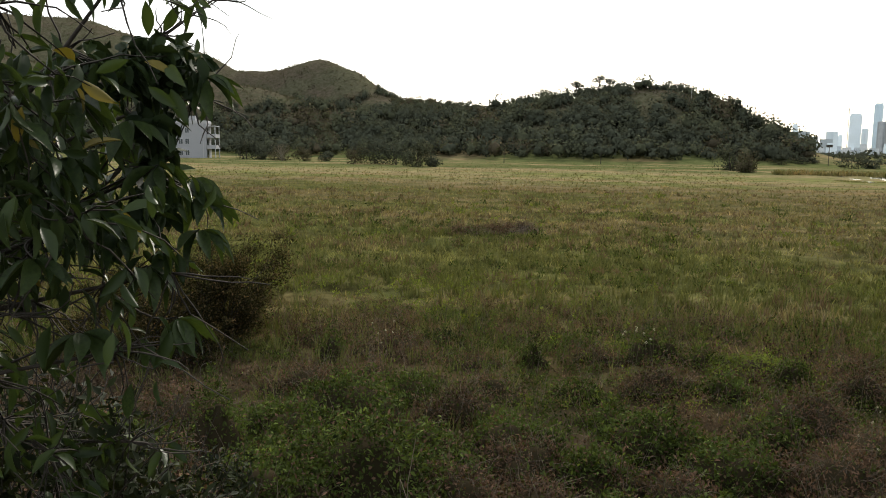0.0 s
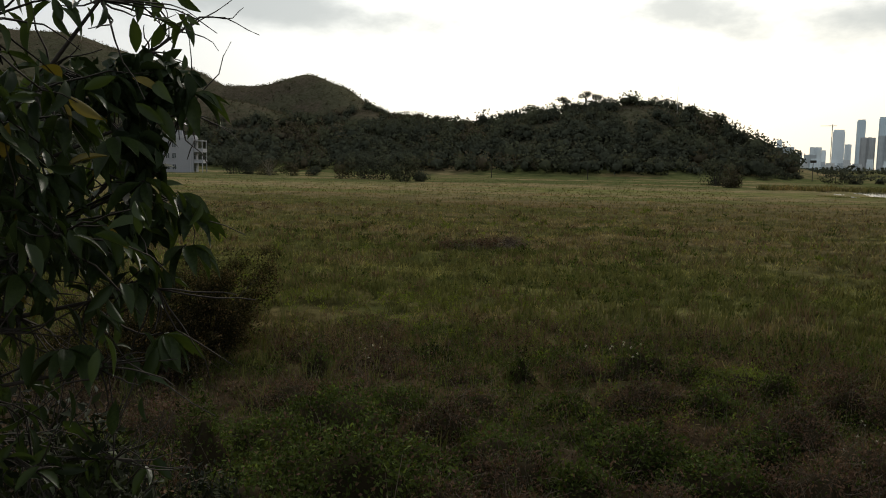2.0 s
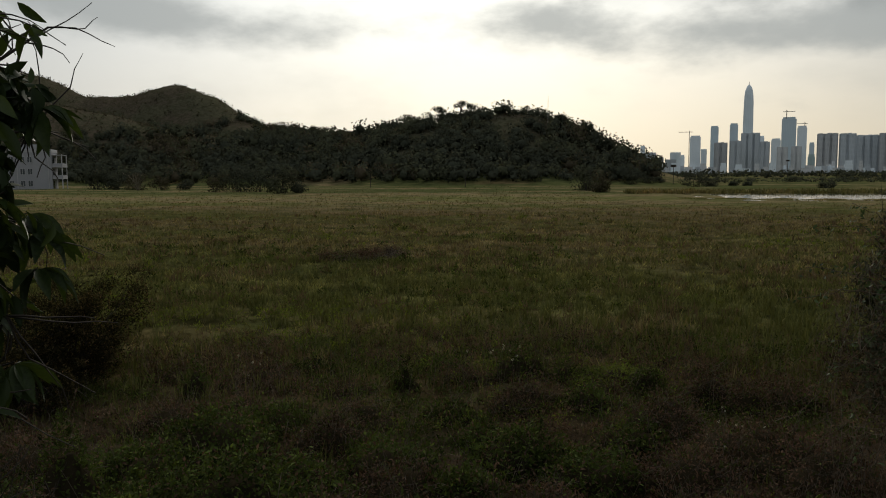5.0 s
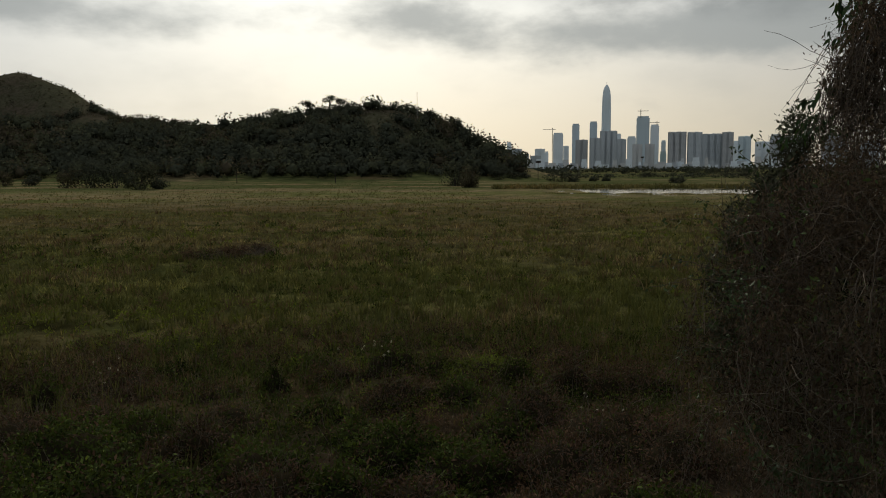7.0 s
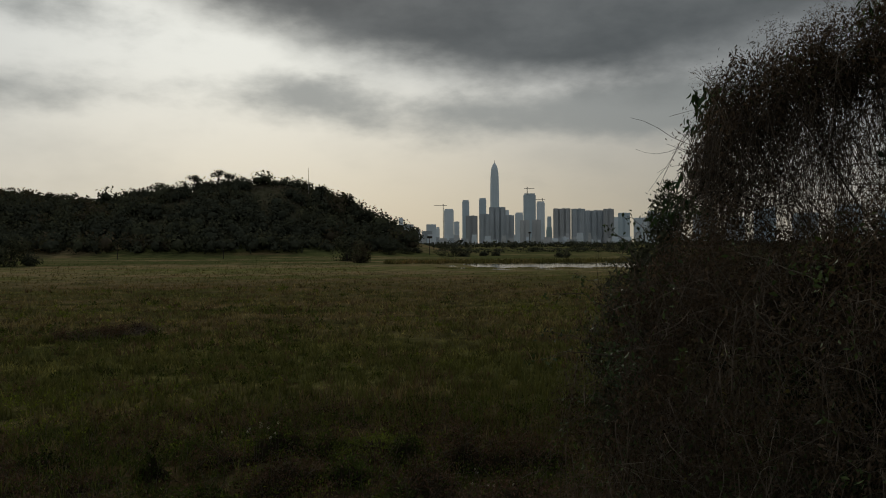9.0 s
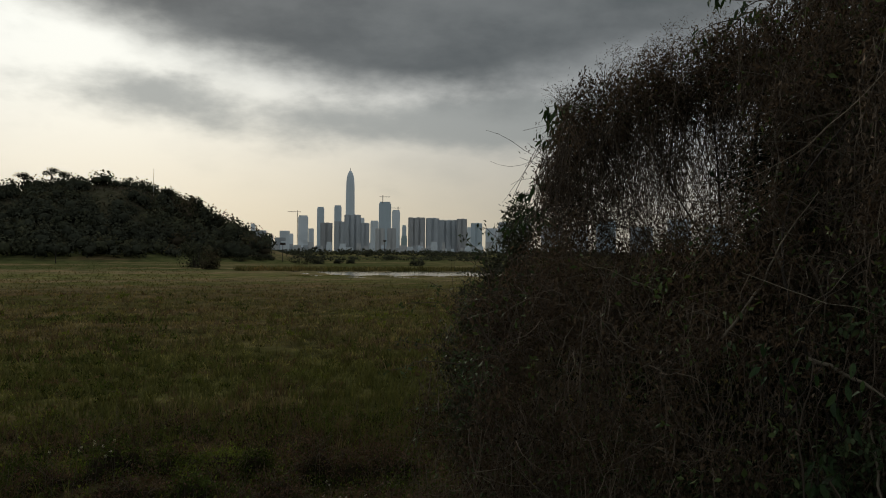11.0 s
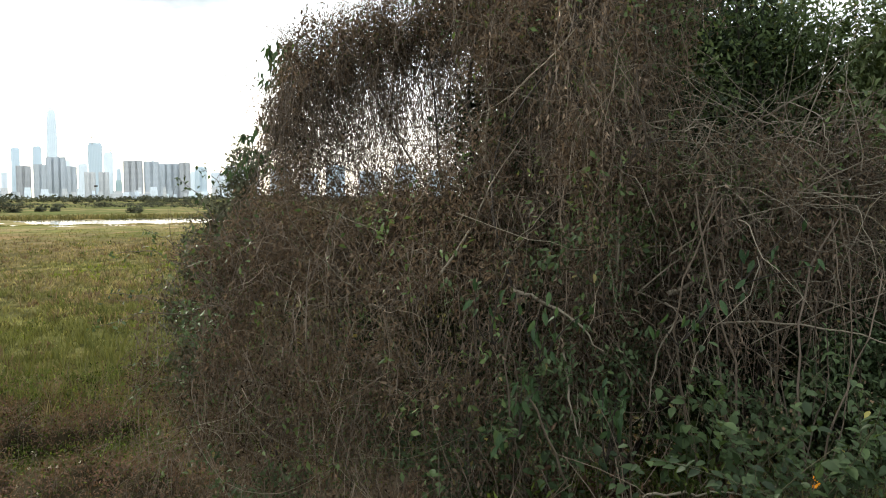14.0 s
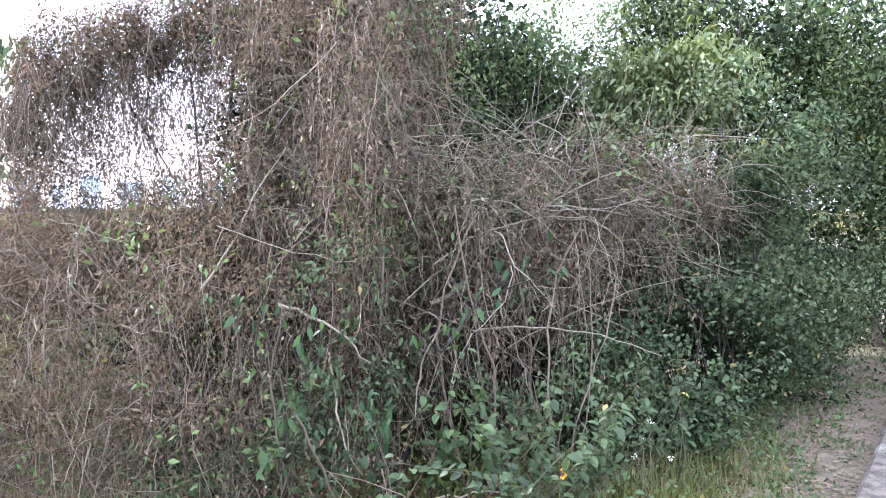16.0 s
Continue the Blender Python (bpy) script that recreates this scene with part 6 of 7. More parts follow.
# the overgrown bush on the bank beyond the thicket
for a, r, h, wd, count in ((25.4, 15.5, 5.5, 2.1, 15000), (22.7, 15.0, 4.4, 1.5, 8000), (21.0, 14.6, 3.3, 1.2, 4500)):
    bx, by = at(a, r)
    shrub(bx, by, h, wd, WOODS_OLIVE, "overgrown green bush with dead vines beyond the thicket", count, 0.095, 10, name="bush", category="bush", lumps=14, group="bushes beyond the thicket")
bx, by = at(26.5, 14)
shrub(bx, by, 4.2, 3.4, DRY, "tall bush buried in withered vines beyond the thicket", 14000, 0.075, 40, name="bush", category="bush", lumps=14, group="")


def low_weeds():
    """Broad-leaved weeds at the foot of the thicket: leaning stems with sprays of oval leaves."""
    oval = long_leaf(0.28, 0.10)
    for a, r, h, wd, count, size in ((46, 4.5, 0.9, 0.4, 36, 0.085), (49.5, 4.3, 0.75, 0.4, 40, 0.07), (53, 4.2, 0.6, 0.5, 40, 0.06), (58, 4.2, 0.7, 0.8, 170, 0.065), (61.5, 4.1, 0.75, 0.8, 220, 0.07), (64.5, 4.2, 0.6, 0.9, 220, 0.06),
                                     (68.5, 4.6, 0.75, 0.8, 190, 0.05), (71.5, 4.9, 0.6, 0.9, 190, 0.05), (74.5, 5.4, 0.4, 0.8, 160, 0.045), (42, 4.6, 0.6, 0.8, 70, 0.06), (36, 5.0, 0.5, 0.8, 60, 0.05), (66, 4.0, 0.4, 0.8, 160, 0.05)):
        x, y = at(a, r)
        g = float(land(x, y))
        ob = thing("broadleaf_weed", (x, y, g), "fresh green broad-leaved weeds at the foot of the thicket", "weeds", "thicket foot weeds")
        n = max(5, count // 14)
        base = np.array((x, y, g)) + rng.normal(0, 0.12, (n, 3)) * np.array((1, 1, 0))
        tips = np.array((x, y, g)) + np.column_stack([rng.normal(0, wd * 0.45, (n, 2)), h * rng.uniform(0.55, 1.25, n)])
        stalks = limb_paths(base, tips)
        for k in range(n):
            under("stalk", tubes("stalk", stalks[k:k + 1], taper(1, 6, 0.0034, 0.0016), WEED_STALK, 4), ob)
        pick, seg = rng.integers(0, n, count), 2 + 3 * rng.random(count)
        lo = np.minimum(seg.astype(int), 4)
        t = (seg - lo)[:, None]
        p = stalks[pick, lo] * (1 - t) + stalks[pick, lo + 1] * t + rng.normal(0, 0.02, (count, 3))
        d = unit(rng.normal(0, 1, (count, 3)) * np.array((1, 1, 0.4)) + np.array((0.0, -0.35, -0.15)))
        s = size * rng.uniform(0.6, 1.25, count)
        under("leaves", scatter("leaves", oval, p, d, rand_dir(count) * 0.45 + np.array((0, -0.25, 1.0)), s, s * 0.6, FRESH), ob, kind="stuff")


def climber():
    """Yellow-green climber draped over the trees by the path."""
    x, y = at(73, 7.6)
    g = float(land(x, y))
    ob = thing("climber", (x, y, g), "yellow-green climber with drooping narrow leaves over the trees", "climber")
    c = blobs(300, [(70.5, 7.3, 5.25, 0.55, 0.3, 0.22, 1.0), (73.5, 7.2, 5.3, 0.5, 0.3, 0.22, 0.9), (72.5, 7.1, 4.85, 0.5, 0.25, 0.3, 0.9), (76.5, 6.8, 4.3, 0.25, 0.2, 0.3, 0.5), (68, 7.2, 4.9, 0.4, 0.3, 0.3, 0.5)])
    p = gathered(c, 12, 0.06)
    d = unit(rng.normal(0, 1, p.shape) * np.array((1, 1, 0.5)) + np.array((0, -0.3, -0.7)))
    s = rng.uniform(0.05, 0.11, len(p))
    under("leaves", scatter("leaves", long_leaf(0.3, 0.1), p, d, rand_dir(len(p)) * 0.4 + np.array((-0.2, -0.3, 1.0)), s, s * 0.36, LIME), ob, kind="stuff")
    start = np.tile(np.array((x, y, g)), (9, 1)) + rng.normal(0, 0.1, (9, 3)) * np.array((1, 1, 0))
    ends = c[rng.integers(0, len(c), 9)] + np.array((0.2, 0.5, -0.3))
    stems = limb_paths(start, ends)
    for k in range(9):
        under("stem", tubes("stem", stems[k:k + 1], taper(1, 6, 0.007, 0.003), BARK_DARK, 5), ob)


climber()
low_weeds()


# ---- the glossy-leaved tree close to the path ----
rng = np.random.default_rng(29)


def near_tree():
    base = np.array((-3.3, 1.5, float(land(-3.3, 1.5)) - 0.1))
    ob = thing("broadleaf_tree", tuple(base), "overhanging tree with large glossy drooping leaves and bare twigs", "tree")
    fork = np.array((-3.2, 1.7, 3.2))
    under("trunk", tubes("trunk", limb_paths(base, fork[None]), taper(1, 6, 0.10, 0.07), BARK, 9), ob)
    # limbs toward the open meadow
    ends = []
    for a, r, e in ((-40, 3.3, 7), (-38, 3.4, 3), (-43, 2.9, 10), (-47, 2.8, 4), (-41, 3.0, -2), (-46, 2.5, -5), (-40, 2.8, -9), (-44, 2.6, -14), (-50, 2.4, 8), (-50, 2.6, -11), (-48, 3.0, -20), (-43, 3.1, -20),
                    (-53, 2.5, 0), (-56, 2.3, 10), (-38, 3.8, 8.5), (-36.5, 3.9, 9.5)):
        ends.append((*at(a, r), 4 + r * math.tan(radians(e))))
    ends = np.array(ends)
    limbs = limb_paths(fork + rng.normal(0, 0.05, ends.shape), ends)
    for k in range(len(ends)):
        under("limb", tubes("limb", limbs[k:k + 1], taper(1, 6, 0.017, 0.005), BARK_DARK, 6), ob)
    # twigs off the limbs
    n = 700
    pick = rng.integers(0, len(ends), n)
    seg = rng.integers(2, 6, n)
    start = limbs[pick, seg]
    tw = wander(start, rand_dir(n) * np.array((1, 0.8, 0.7)) + np.array((0.35, 0.2, 0)), rng.uniform(0.12, 0.42, n), 6, 0.4, 0.05)
    keep = (pick < 14) | (rng.random(n) < 0.3)
    tw, n = tw[keep], int(keep.sum())
    under("twiggery", tubes("twiggery", tw, taper(n, 6, 0.0045, 0.0018), BARK_DARK), ob, kind="stuff")
    tips = np.vstack([tw[:, -1], tw[:, 3], ends])
    # large leaves in drooping whorls
    shapes = []
    for sag, fold in ((0.15, 0.10), (0.32, 0.14), (0.05, 0.2), (0.45, 0.08)):
        v, f = long_leaf(sag, fold, True)
        v = v * np.array((0.33, 1, 1))
        shapes.append(np_mesh("leaf", v, f, BIG_LEAF, True))
    az_ = np.degrees(np.arctan2(tips[:, 0], tips[:, 1]))
    rr = np.hypot(tips[:, 0], tips[:, 1])
    el_ = np.degrees(np.arctan2(tips[:, 2] - 4, rr))
    limit = np.where(el_ > 2.6, -37.4, np.where(el_ > -1.5, -40.6, np.where(el_ > -9, -38.2, -40.5)))
    ok = (az_ < limit) & (rr > 2.1) & ((el_ < 5.5) | (rng.random(len(el_)) < 0.45)) & ((el_ > -9) | (rng.random(len(el_)) < 0.40)) & (rng.random(len(el_)) < 0.72)
    tips, el_ok = tips[ok], el_[ok]
    # whorls of long leaves at the outer ends of the twigs
    outer = np.array([(*at(a, r), 4 + r * math.tan(radians(e))) for a, r, e in (
        (-37.4, 3.0, 4.4), (-38.4, 3.1, -2.4), (-37.7, 3.1, -3.6), (-38.0, 3.0, -6.0), (-39.8, 2.8, -12.0), (-40.6, 2.9, -1.6), (-43.0, 2.7, -5.6), (-45.0, 2.6, -4.2), (-47.0, 2.6, -1.2),
        (-41.6, 2.8, -8.4), (-45.6, 2.6, 2.6), (-42.4, 2.9, 1.4), (-48.6, 2.5, -7.5), (-46.0, 2.6, -12.5))])
    near = np.argmin(((limbs[None, :, -1] - outer[:, None]) ** 2).sum(-1), axis=1)
    under("whorl_twigs", tubes("whorl_twigs", limb_paths(limbs[near, 4], outer), taper(len(outer), 6, 0.006, 0.003), BARK_DARK), ob, kind="stuff")
    for c in outer:
        for j in range(8):
            u = 2 * np.pi * (j + rng.random() * 0.7) / 8
            d = Vector((math.cos(u) * 0.75 + 0.45, math.sin(u) * 0.75, rng.uniform(-0.95, -0.15))).normalized()
            nrm = Vector(rng.normal(0, 0.3, 3)) + Vector((0, 0, 1))
            xx = d.cross(nrm).normalized()
            leaf = new("leaf", shapes[rng.integers(0, 4)])
            leaf.parent = ob
            leaf.matrix_basis = Matrix.Translation(Vector(c) + d * 0.012 - Vector(base)) @ Matrix((xx, d, xx.cross(d))).transposed().to_4x4() @ Matrix.Scale(rng.uniform(0.11, 0.175), 4)
    count = 0
    joined = []
    order = rng.permutation(len(tips))
    for k in order:
        for j in range(rng.integers(1, 4) + (1 if -8 < el_ok[k] < 5 else 0)):
            d = Vector(rng.normal(0, 0.55, 3)) + Vector((0.25, 0.05, -0.75))
            d.normalize()
            length = rng.uniform(0.065, 0.135)
            p = Vector(tips[k]) + Vector(rng.normal(0, 0.025, 3))
            nrm = Vector(rng.normal(0, 0.6, 3)) + Vector((0.2, -0.1, 0.9))
            xx = d.cross(nrm).normalized()
            zz = xx.cross(d)
            if count < 185:
                leaf = new("leaf", shapes[count % 4])
                leaf.parent = ob
                leaf.matrix_basis = Matrix.Translation(p - Vector(base)) @ Matrix((xx, d, zz)).transposed().to_4x4() @ Matrix.Scale(length, 4)
            else:
                joined.append((tuple(p), tuple(d), tuple(nrm), length))
            count += 1
    if joined:
        P = np.array([j[0] for j in joined])
        L = np.array([j[3] for j in joined])
        under("leaf_mass", scatter("leaf_mass", long_leaf(0.25, 0.12, True), P, np.array([j[1] for j in joined]), np.array([j[2] for j in joined]), L, L * 0.33, BIG_LEAF_JOINED), ob, kind="stuff")
    # dark climber hanging in the crown
    p = blobs(1000, [(-40.0, 3.0, 4.27, 0.15, 0.15, 0.12, 1), (-40.6, 3.0, 4.05, 0.08, 0.12, 0.14, 0.5), (-43.0, 3.0, 4.25, 0.22, 0.2, 0.1, 0.6), (-41.2, 3.1, 3.8, 0.10, 0.12, 0.2, 0.35)])
    under("climber", leaves_at(p[::2], 0.075, IVY_AND_SHADE, "climber", 0.8, 0.55, long_leaf(0.2, 0.1)), ob, "dark small-leaved climber")
    return ob


near_tree()


# ---- the white house at the foot of the hill ----
def box(bm, x0, x1, y0, y1, z0, z1):
    r = bmesh.ops.create_cube(bm, size=1)
    bmesh.ops.scale(bm, vec=(x1 - x0, y1 - y0, z1 - z0), verts=r["verts"])
    bmesh.ops.translate(bm, vec=((x0 + x1) / 2, (y0 + y1) / 2, (z0 + z1) / 2), verts=r["verts"])


def plaster(name, a, b, scale=0.4):
    m, n = material(name)
    place = n.add("ShaderNodeTexCoord").outputs["Object"]
    f = n.math("ADD", n.math("MULTIPLY", n.noise(place, scale, 5), 0.7), n.math("MULTIPLY", n.noise(place, scale * 20, 3), 0.3))
    finish(n, n.mix(f, a, b), 0.85, n.noise(place, scale * 60, 3), 0.2, 0.01, specular=0.2)
    return m


def dark_glass(name="window_glass", color=(0.05, 0.06, 0.065)):
    m, n = material(name)
    finish(n, color, 0.15)
    return m


HOUSE_WALL = plaster("house_pale_render", (0.25, 0.255, 0.27), (0.32, 0.32, 0.33))
HOUSE_TRIM = plaster("house_trim", (0.31, 0.31, 0.32), (0.38, 0.38, 0.38))
GLASS = dark_glass()


def house():
    x, y = at(-36.33, 272)
    ob = thing("house", (x, y, float(land(x, y)) - 0.2), "white three-storey village house with balconies at the foot of the hill", "house")
    ob.rotation_euler = (0, 0, radians(26))
    bm = bmesh.new()
    box(bm, -16, 0, 0, 9, 0, 11.6)
    wall = part("wall", bm, HOUSE_WALL, ob)
    bm = bmesh.new()
    for args in ((-16.15, 0.15, -0.15, 0.1, 11.6, 12.6), (-16.15, 0.15, 8.9, 9.15, 11.6, 12.6), (-16.15, -15.9, 0.1, 8.9, 11.6, 12.6), (-0.1, 0.15, 0.1, 8.9, 11.6, 12.6)):
        box(bm, *args)
    part("parapet", bm, HOUSE_TRIM, ob)
    bm = bmesh.new()
    box(bm, -9, -4, 3, 7, 11.6, 14.2)
    part("stair_head", bm, HOUSE_WALL, ob)
    for s in range(3):
        z = 1.1 + 3.7 * s
        for wx in (-14.2, -11.4, -8.3, -6.2):
            bm = bmesh.new()
            box(bm, wx - 0.62, wx + 0.62, -0.06, 0.05, z, z + 1.7)
            win = part("window", bm, GLASS, ob)
            bm = bmesh.new()
            for args in ((wx - 0.72, wx - 0.6, z - 0.1, z + 1.8), (wx + 0.6, wx + 0.72, z - 0.1, z + 1.8), (wx - 0.6, wx + 0.6, z + 1.68, z + 1.8), (wx - 0.6, wx + 0.6, z - 0.1, z + 0.02), (wx - 0.05, wx + 0.05, z + 0.02, z + 1.68)):
                box(bm, args[0], args[1], -0.14, -0.02, args[2], args[3])
            part("frame", bm, HOUSE_TRIM, win)
        bm = bmesh.new()
        box(bm, 0.05, 3.0, 0.3, 8.6, 3.7 * s + 3.3, 3.7 * s + 3.5)
        bal = part("balcony", bm, HOUSE_TRIM, ob)
        if s < 2:
            bm = bmesh.new()
            box(bm, 2.85, 3.0, 0.3, 8.6, 3.7 * s + 3.5, 3.7 * s + 4.5)
            box(bm, 0.05, 2.85, 0.3, 0.45, 3.7 * s + 3.5, 3.7 * s + 4.5)
            part("balcony_wall", bm, HOUSE_WALL, bal)
        bm = bmesh.new()
        box(bm, 0.02, 0.1, 1.2, 3.4, 3.7 * s + 0.3, 3.7 * s + 2.7)
        part("balcony_door", bm, GLASS, ob)
    for px in (-9.8, -1.0):
        bm = bmesh.new()
        box(bm, px - 0.12, px + 0.12, -0.2, -0.01, 0, 11.6)
        part("drain_pipe", bm, HOUSE_TRIM, ob)
    for py in (0.45, 8.4):
        bm = bmesh.new()
        box(bm, 2.7, 2.95, py - 0.12, py + 0.12, 0, 11)
        part("balcony_post", bm, HOUSE_TRIM, ob)


house()


# ---- the city across the plain ----
def facade(name, wall, glass, floor=3.2, bay=3.6, share=0.55):
    m, n = material(name)
    place = n.add("ShaderNodeTexCoord").outputs["Object"]
    sep = n.add("ShaderNodeSeparateXYZ", Vector=place).outputs
    rows_ = n.math("LESS_THAN", n.math("FRACT", n.math("DIVIDE", sep[2], floor)), share)
    cols = n.math("LESS_THAN", n.math("FRACT", n.math("DIVIDE", n.math("ADD", sep[0], sep[1]), bay)), 0.7)
    f = n.math("MULTIPLY", rows_, cols)
    c = n.mix(n.noise(place, 0.02, 3), wall, tuple(min(1, k * 1.12) for k in wall))
    finish(n, n.mix(f, c, glass), 0.5, specular=0.4)
    return m


# distance haze is put into these facade colours: pale, bluish, low in contrast
HAZED_CITY = {
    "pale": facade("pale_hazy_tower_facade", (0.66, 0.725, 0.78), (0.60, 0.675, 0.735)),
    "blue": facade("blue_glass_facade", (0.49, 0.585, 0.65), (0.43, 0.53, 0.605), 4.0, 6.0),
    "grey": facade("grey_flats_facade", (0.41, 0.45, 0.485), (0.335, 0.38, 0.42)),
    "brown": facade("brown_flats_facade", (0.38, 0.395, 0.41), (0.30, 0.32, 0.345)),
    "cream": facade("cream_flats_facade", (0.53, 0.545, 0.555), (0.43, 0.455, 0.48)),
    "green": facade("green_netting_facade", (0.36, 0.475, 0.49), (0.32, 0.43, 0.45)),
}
STEEL = plaster("crane_steel", (0.30, 0.29, 0.27), (0.36, 0.35, 0.32), 0.1)


def block(a0, a1, top, r, style, shape="flats"):
    """A tower between two azimuths whose roof stands at that height angle."""
    ac = (a0 + a1) / 2
    x, y = at(ac, r)
    wide = r * radians(a1 - a0)
    deep = min(wide * 0.8, 45)
    h = 4 + r * math.tan(radians(top))
    word = {"pale": "pale hazy", "blue": "blue-grey glass", "grey": "grey", "brown": "brownish", "cream": "cream-coloured", "green": "green-netted"}[style]
    ob = thing("tower_block", (x, y, 0), word + " high-rise in the city skyline", "building", "city skyline")
    ob.rotation_euler = (0, 0, -radians(ac))
    bm = bmesh.new()
    w2, d2 = wide / 2, deep / 2
    if shape == "flats":
        box(bm, -w2, w2, -d2 * 0.7, d2 * 0.7, -1, h * 0.985)
        part("wall", bm, HAZED_CITY[style], ob)
        k = max(2, int(wide / 16))
        for i in range(k):
            c = -w2 + wide * (i + 0.5) / k
            bm = bmesh.new()
            box(bm, c - wide / k * 0.33, c + wide / k * 0.33, -d2, -d2 * 0.72, -1, h * (0.97 if i % 2 else 0.99))
            part("bay", bm, HAZED_CITY[style], ob)
        bm = bmesh.new()
        for i in range(max(1, k // 2)):
            c = -w2 + wide * (i + 0.6) / max(1, k // 2)
            box(bm, c - 5, min(w2, c + 5), -6, 6, h * 0.98, h)
        part("roof_house", bm, HAZED_CITY[style], ob)
    else:
        box(bm, -w2, w2, -d2, d2, -1, h - 8)
        part("wall", bm, HAZED_CITY[style], ob)
        bm = bmesh.new()
        box(bm, -w2 * 0.86, w2 * 0.86, -d2 * 0.86, d2 * 0.86, h - 8, h)
        part("crown", bm, HAZED_CITY[style], ob)
    return ob, h


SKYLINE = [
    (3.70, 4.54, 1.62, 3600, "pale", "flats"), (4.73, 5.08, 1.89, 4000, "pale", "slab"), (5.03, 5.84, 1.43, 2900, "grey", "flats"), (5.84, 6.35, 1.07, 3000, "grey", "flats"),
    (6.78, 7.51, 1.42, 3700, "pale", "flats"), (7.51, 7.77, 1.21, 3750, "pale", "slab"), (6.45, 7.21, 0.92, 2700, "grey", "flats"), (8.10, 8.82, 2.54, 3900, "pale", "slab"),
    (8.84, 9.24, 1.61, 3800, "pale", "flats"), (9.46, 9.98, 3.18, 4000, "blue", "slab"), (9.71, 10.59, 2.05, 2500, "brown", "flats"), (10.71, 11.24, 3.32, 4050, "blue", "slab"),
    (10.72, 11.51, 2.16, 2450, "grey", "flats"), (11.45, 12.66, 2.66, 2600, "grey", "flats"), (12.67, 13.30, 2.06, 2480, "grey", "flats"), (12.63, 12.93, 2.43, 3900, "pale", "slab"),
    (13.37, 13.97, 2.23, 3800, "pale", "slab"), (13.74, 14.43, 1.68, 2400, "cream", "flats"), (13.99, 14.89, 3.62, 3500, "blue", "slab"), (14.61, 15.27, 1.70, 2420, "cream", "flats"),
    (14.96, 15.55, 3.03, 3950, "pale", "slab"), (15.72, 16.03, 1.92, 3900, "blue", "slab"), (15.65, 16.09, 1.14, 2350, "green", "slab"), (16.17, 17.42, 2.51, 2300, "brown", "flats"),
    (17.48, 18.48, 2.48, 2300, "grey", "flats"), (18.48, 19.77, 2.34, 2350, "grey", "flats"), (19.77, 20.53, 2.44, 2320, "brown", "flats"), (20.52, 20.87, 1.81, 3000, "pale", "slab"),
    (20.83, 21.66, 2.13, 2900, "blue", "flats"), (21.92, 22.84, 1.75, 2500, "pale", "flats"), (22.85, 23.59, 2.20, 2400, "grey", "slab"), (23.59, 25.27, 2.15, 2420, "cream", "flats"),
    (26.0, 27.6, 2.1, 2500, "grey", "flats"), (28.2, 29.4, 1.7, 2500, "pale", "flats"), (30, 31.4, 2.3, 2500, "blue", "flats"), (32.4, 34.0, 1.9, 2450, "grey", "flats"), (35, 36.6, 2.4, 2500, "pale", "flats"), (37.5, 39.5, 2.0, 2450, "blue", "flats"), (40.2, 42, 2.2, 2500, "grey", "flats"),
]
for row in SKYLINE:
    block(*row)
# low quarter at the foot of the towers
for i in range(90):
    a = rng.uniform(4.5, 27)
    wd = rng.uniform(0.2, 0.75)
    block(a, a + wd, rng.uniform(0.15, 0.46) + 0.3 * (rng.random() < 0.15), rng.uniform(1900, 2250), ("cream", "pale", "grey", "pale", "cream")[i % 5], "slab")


def spire_tower():
    """The tapering glass tower that stands over the others."""
    r = 4700
    x, y = at(11.87, r)
    ob = thing("skyscraper", (x, y, 0), "very tall tapering glass skyscraper with a pointed top", "building")
    ob.rotation_euler = (0, 0, -radians(11.87))
    # the haze before the tower is mixed into its glass colour
    m = facade("hazed_tower_glass", (0.60, 0.685, 0.75), (0.54, 0.635, 0.71), 6.0, 9.0)
    bm = bmesh.new()
    rings = []
    for z, s in ((0, 28), (120, 27.5), (300, 26.5), (395, 25), (430, 23), (455, 19.5), (472, 14), (482, 8.5), (489, 4)):
        ring = []
        for cx, cy in ((-1, -0.7), (-0.7, -1), (0.7, -1), (1, -0.7), (1, 0.7), (0.7, 1), (-0.7, 1), (-1, 0.7)):
            ring.append(bm.verts.new((cx * s, cy * s, z)))
        rings.append(ring)
    for a, b in zip(rings, rings[1:]):
        for i in range(8):
            bm.faces.new((a[i], a[(i + 1) % 8], b[(i + 1) % 8], b[i]))
    bm.faces.new(rings[-1])
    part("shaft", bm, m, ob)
    bm = bmesh.new()
    box(bm, -1.2, 1.2, -1.2, 1.2, 488, 506)
    part("spire", bm, STEEL, ob)


spire_tower()


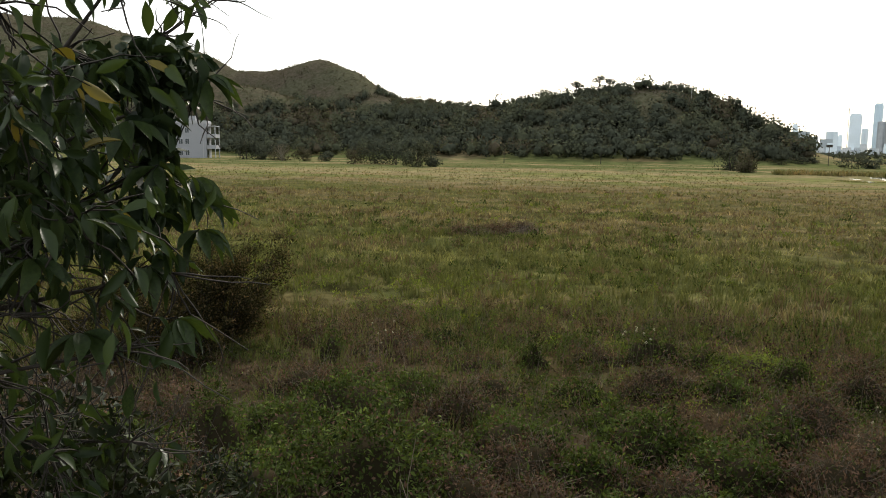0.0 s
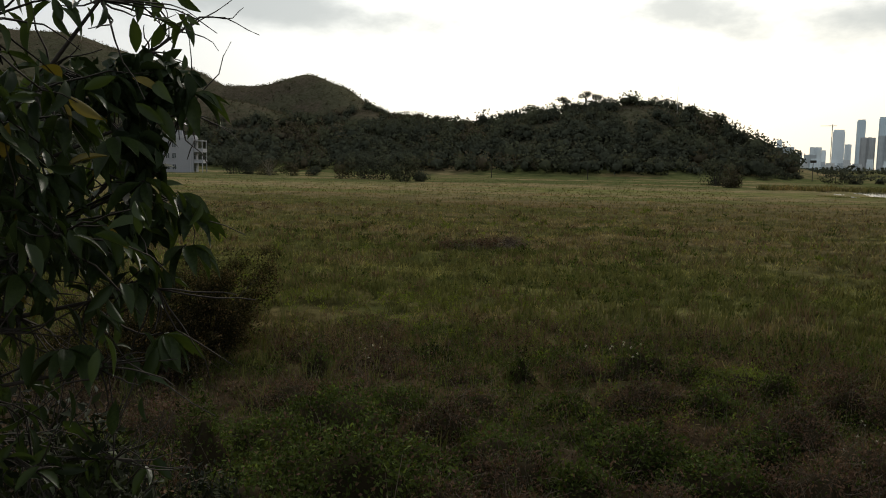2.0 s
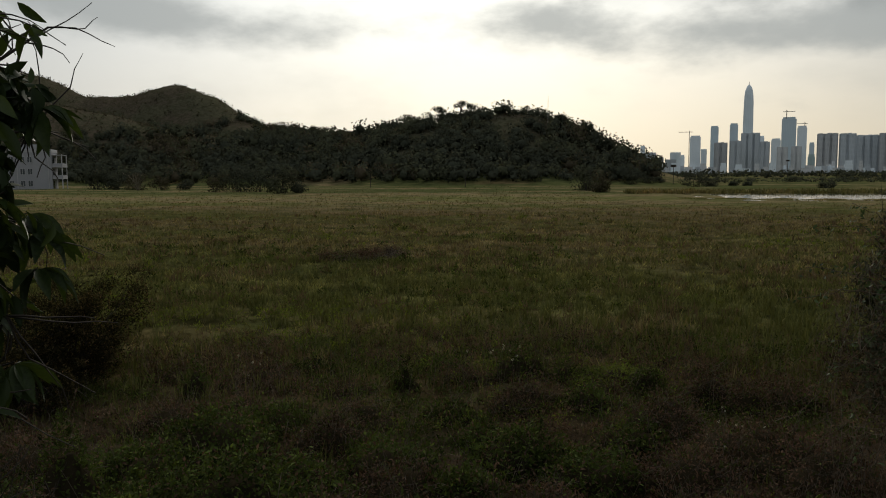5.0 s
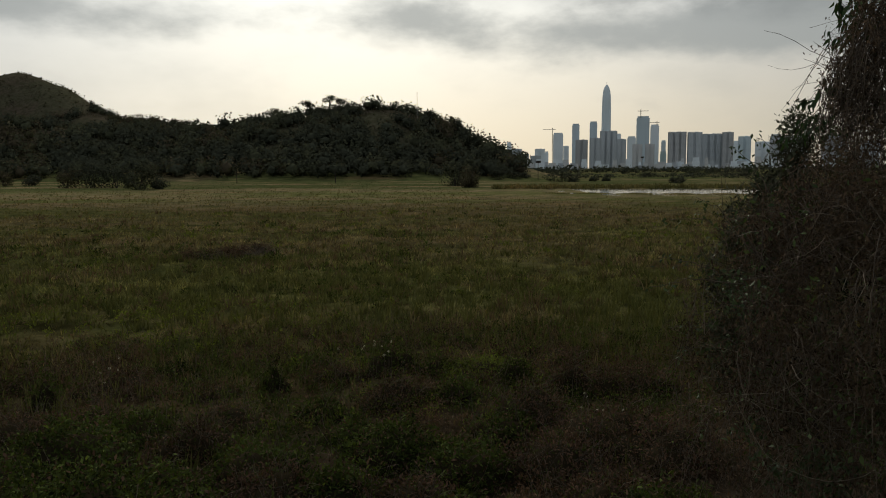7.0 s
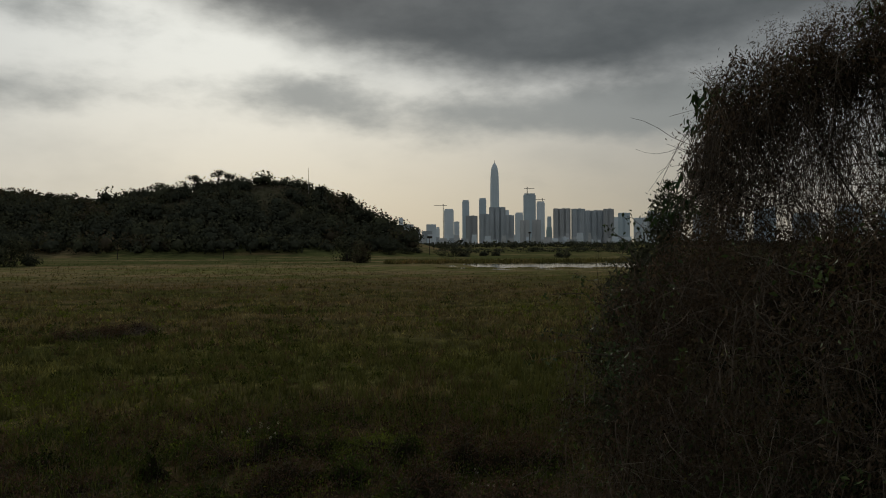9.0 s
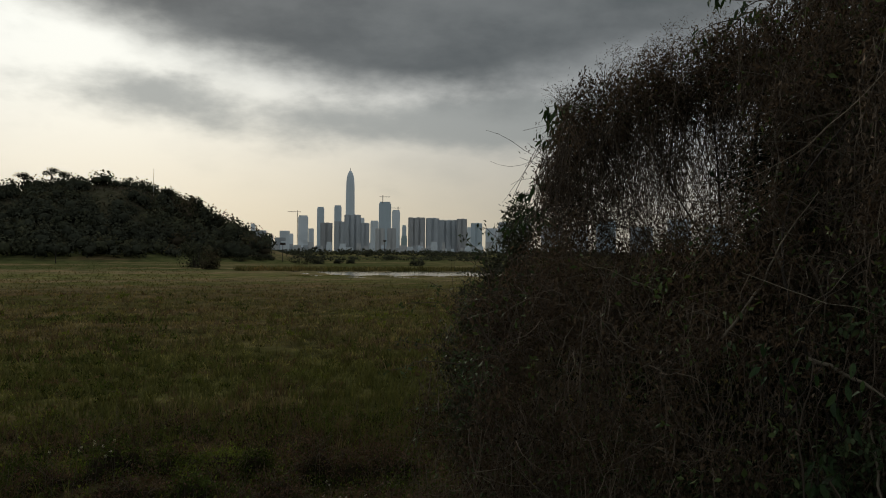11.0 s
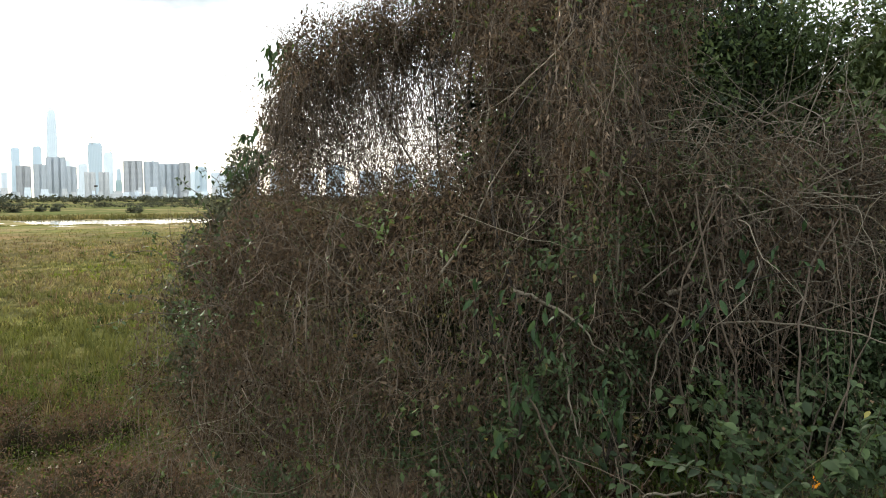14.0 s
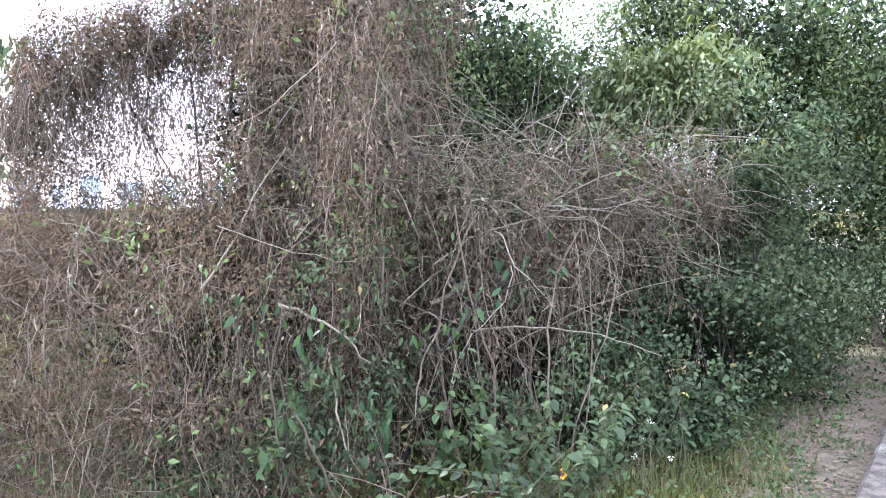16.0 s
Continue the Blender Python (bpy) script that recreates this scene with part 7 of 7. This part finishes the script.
def crane(a, top, r, jib, back, mast):
    x, y = at(a, r)
    h = 4 + r * math.tan(radians(top))
    ob = thing("tower_crane", (x, y, 0), "thin tower crane over a building under construction", "crane", "city cranes")
    ob.rotation_euler = (0, 0, -radians(a))
    for nm, args in (("mast", (-1.6, 1.6, -1.6, 1.6, h - mast, h + 6)), ("jib", (-jib, 0, -1, 1, h - 2.2, h)), ("counter_jib", (0, back, -1, 1, h - 2.2, h))):
        bm = bmesh.new()
        box(bm, *args)
        part(nm, bm, STEEL, ob)


crane(8.05, 2.82, 3890, 48, 17, 190)
crane(14.27, 4.02, 3480, 14, 32, 30)
crane(15.4, 3.2, 3940, 34, 12, 30)


# ---- posts in the fields ----
def post(a, r, h, box_w):
    x, y = at(a, r)
    g = float(land(x, y))
    ob = thing("lamp_post", (x, y, g), "thin dark post with a lamp head in the fields", "post", "field posts")
    bm = bmesh.new()
    bmesh.ops.create_cone(bm, cap_ends=True, segments=8, radius1=0.12, radius2=0.08, depth=h)
    bmesh.ops.translate(bm, vec=(0, 0, h / 2), verts=bm.verts)
    part("pole", bm, BARK_DARK, ob)
    if box_w:
        bm = bmesh.new()
        box(bm, -box_w / 2, box_w / 2, -0.3, 0.3, h - 0.2, h + 0.6)
        part("lamp_head", bm, BARK_DARK, ob)


post(7.03, 272, 6.0, 1.8)
post(14.44, 415, 9.2, 1.6)
post(-14.9, 232, 4.0, 0)
post(-7.9, 228, 4.0, 0)
# a pale dead shrub by the house
x, y = at(-31.1, 222)
ob = thing("dead_shrub", (x, y, float(land(x, y))), "pale leafless dead shrub at the meadow edge", "shrub")
for k in range(26):
    tip = np.array((x, y, 0.0)) + np.array((*rng.normal(0, 1.3, 2), float(land(x, y)) + rng.uniform(2.2, 5.2)))
    under("branch", tubes("branch", limb_paths(np.array((x, y, float(land(x, y)))), tip[None]), taper(1, 6, 0.1, 0.03), VINE_PALE), ob)
x, y = at(-1.85, 322)
ob = thing("mast", (x, y, float(land(x, y))), "thin radio mast on the hill top", "mast")
bm = bmesh.new()
bmesh.ops.create_cone(bm, cap_ends=True, segments=6, radius1=0.16, radius2=0.07, depth=11)
bmesh.ops.translate(bm, vec=(0, 0, 5.5), verts=bm.verts)
part("pole", bm, STEEL, ob)
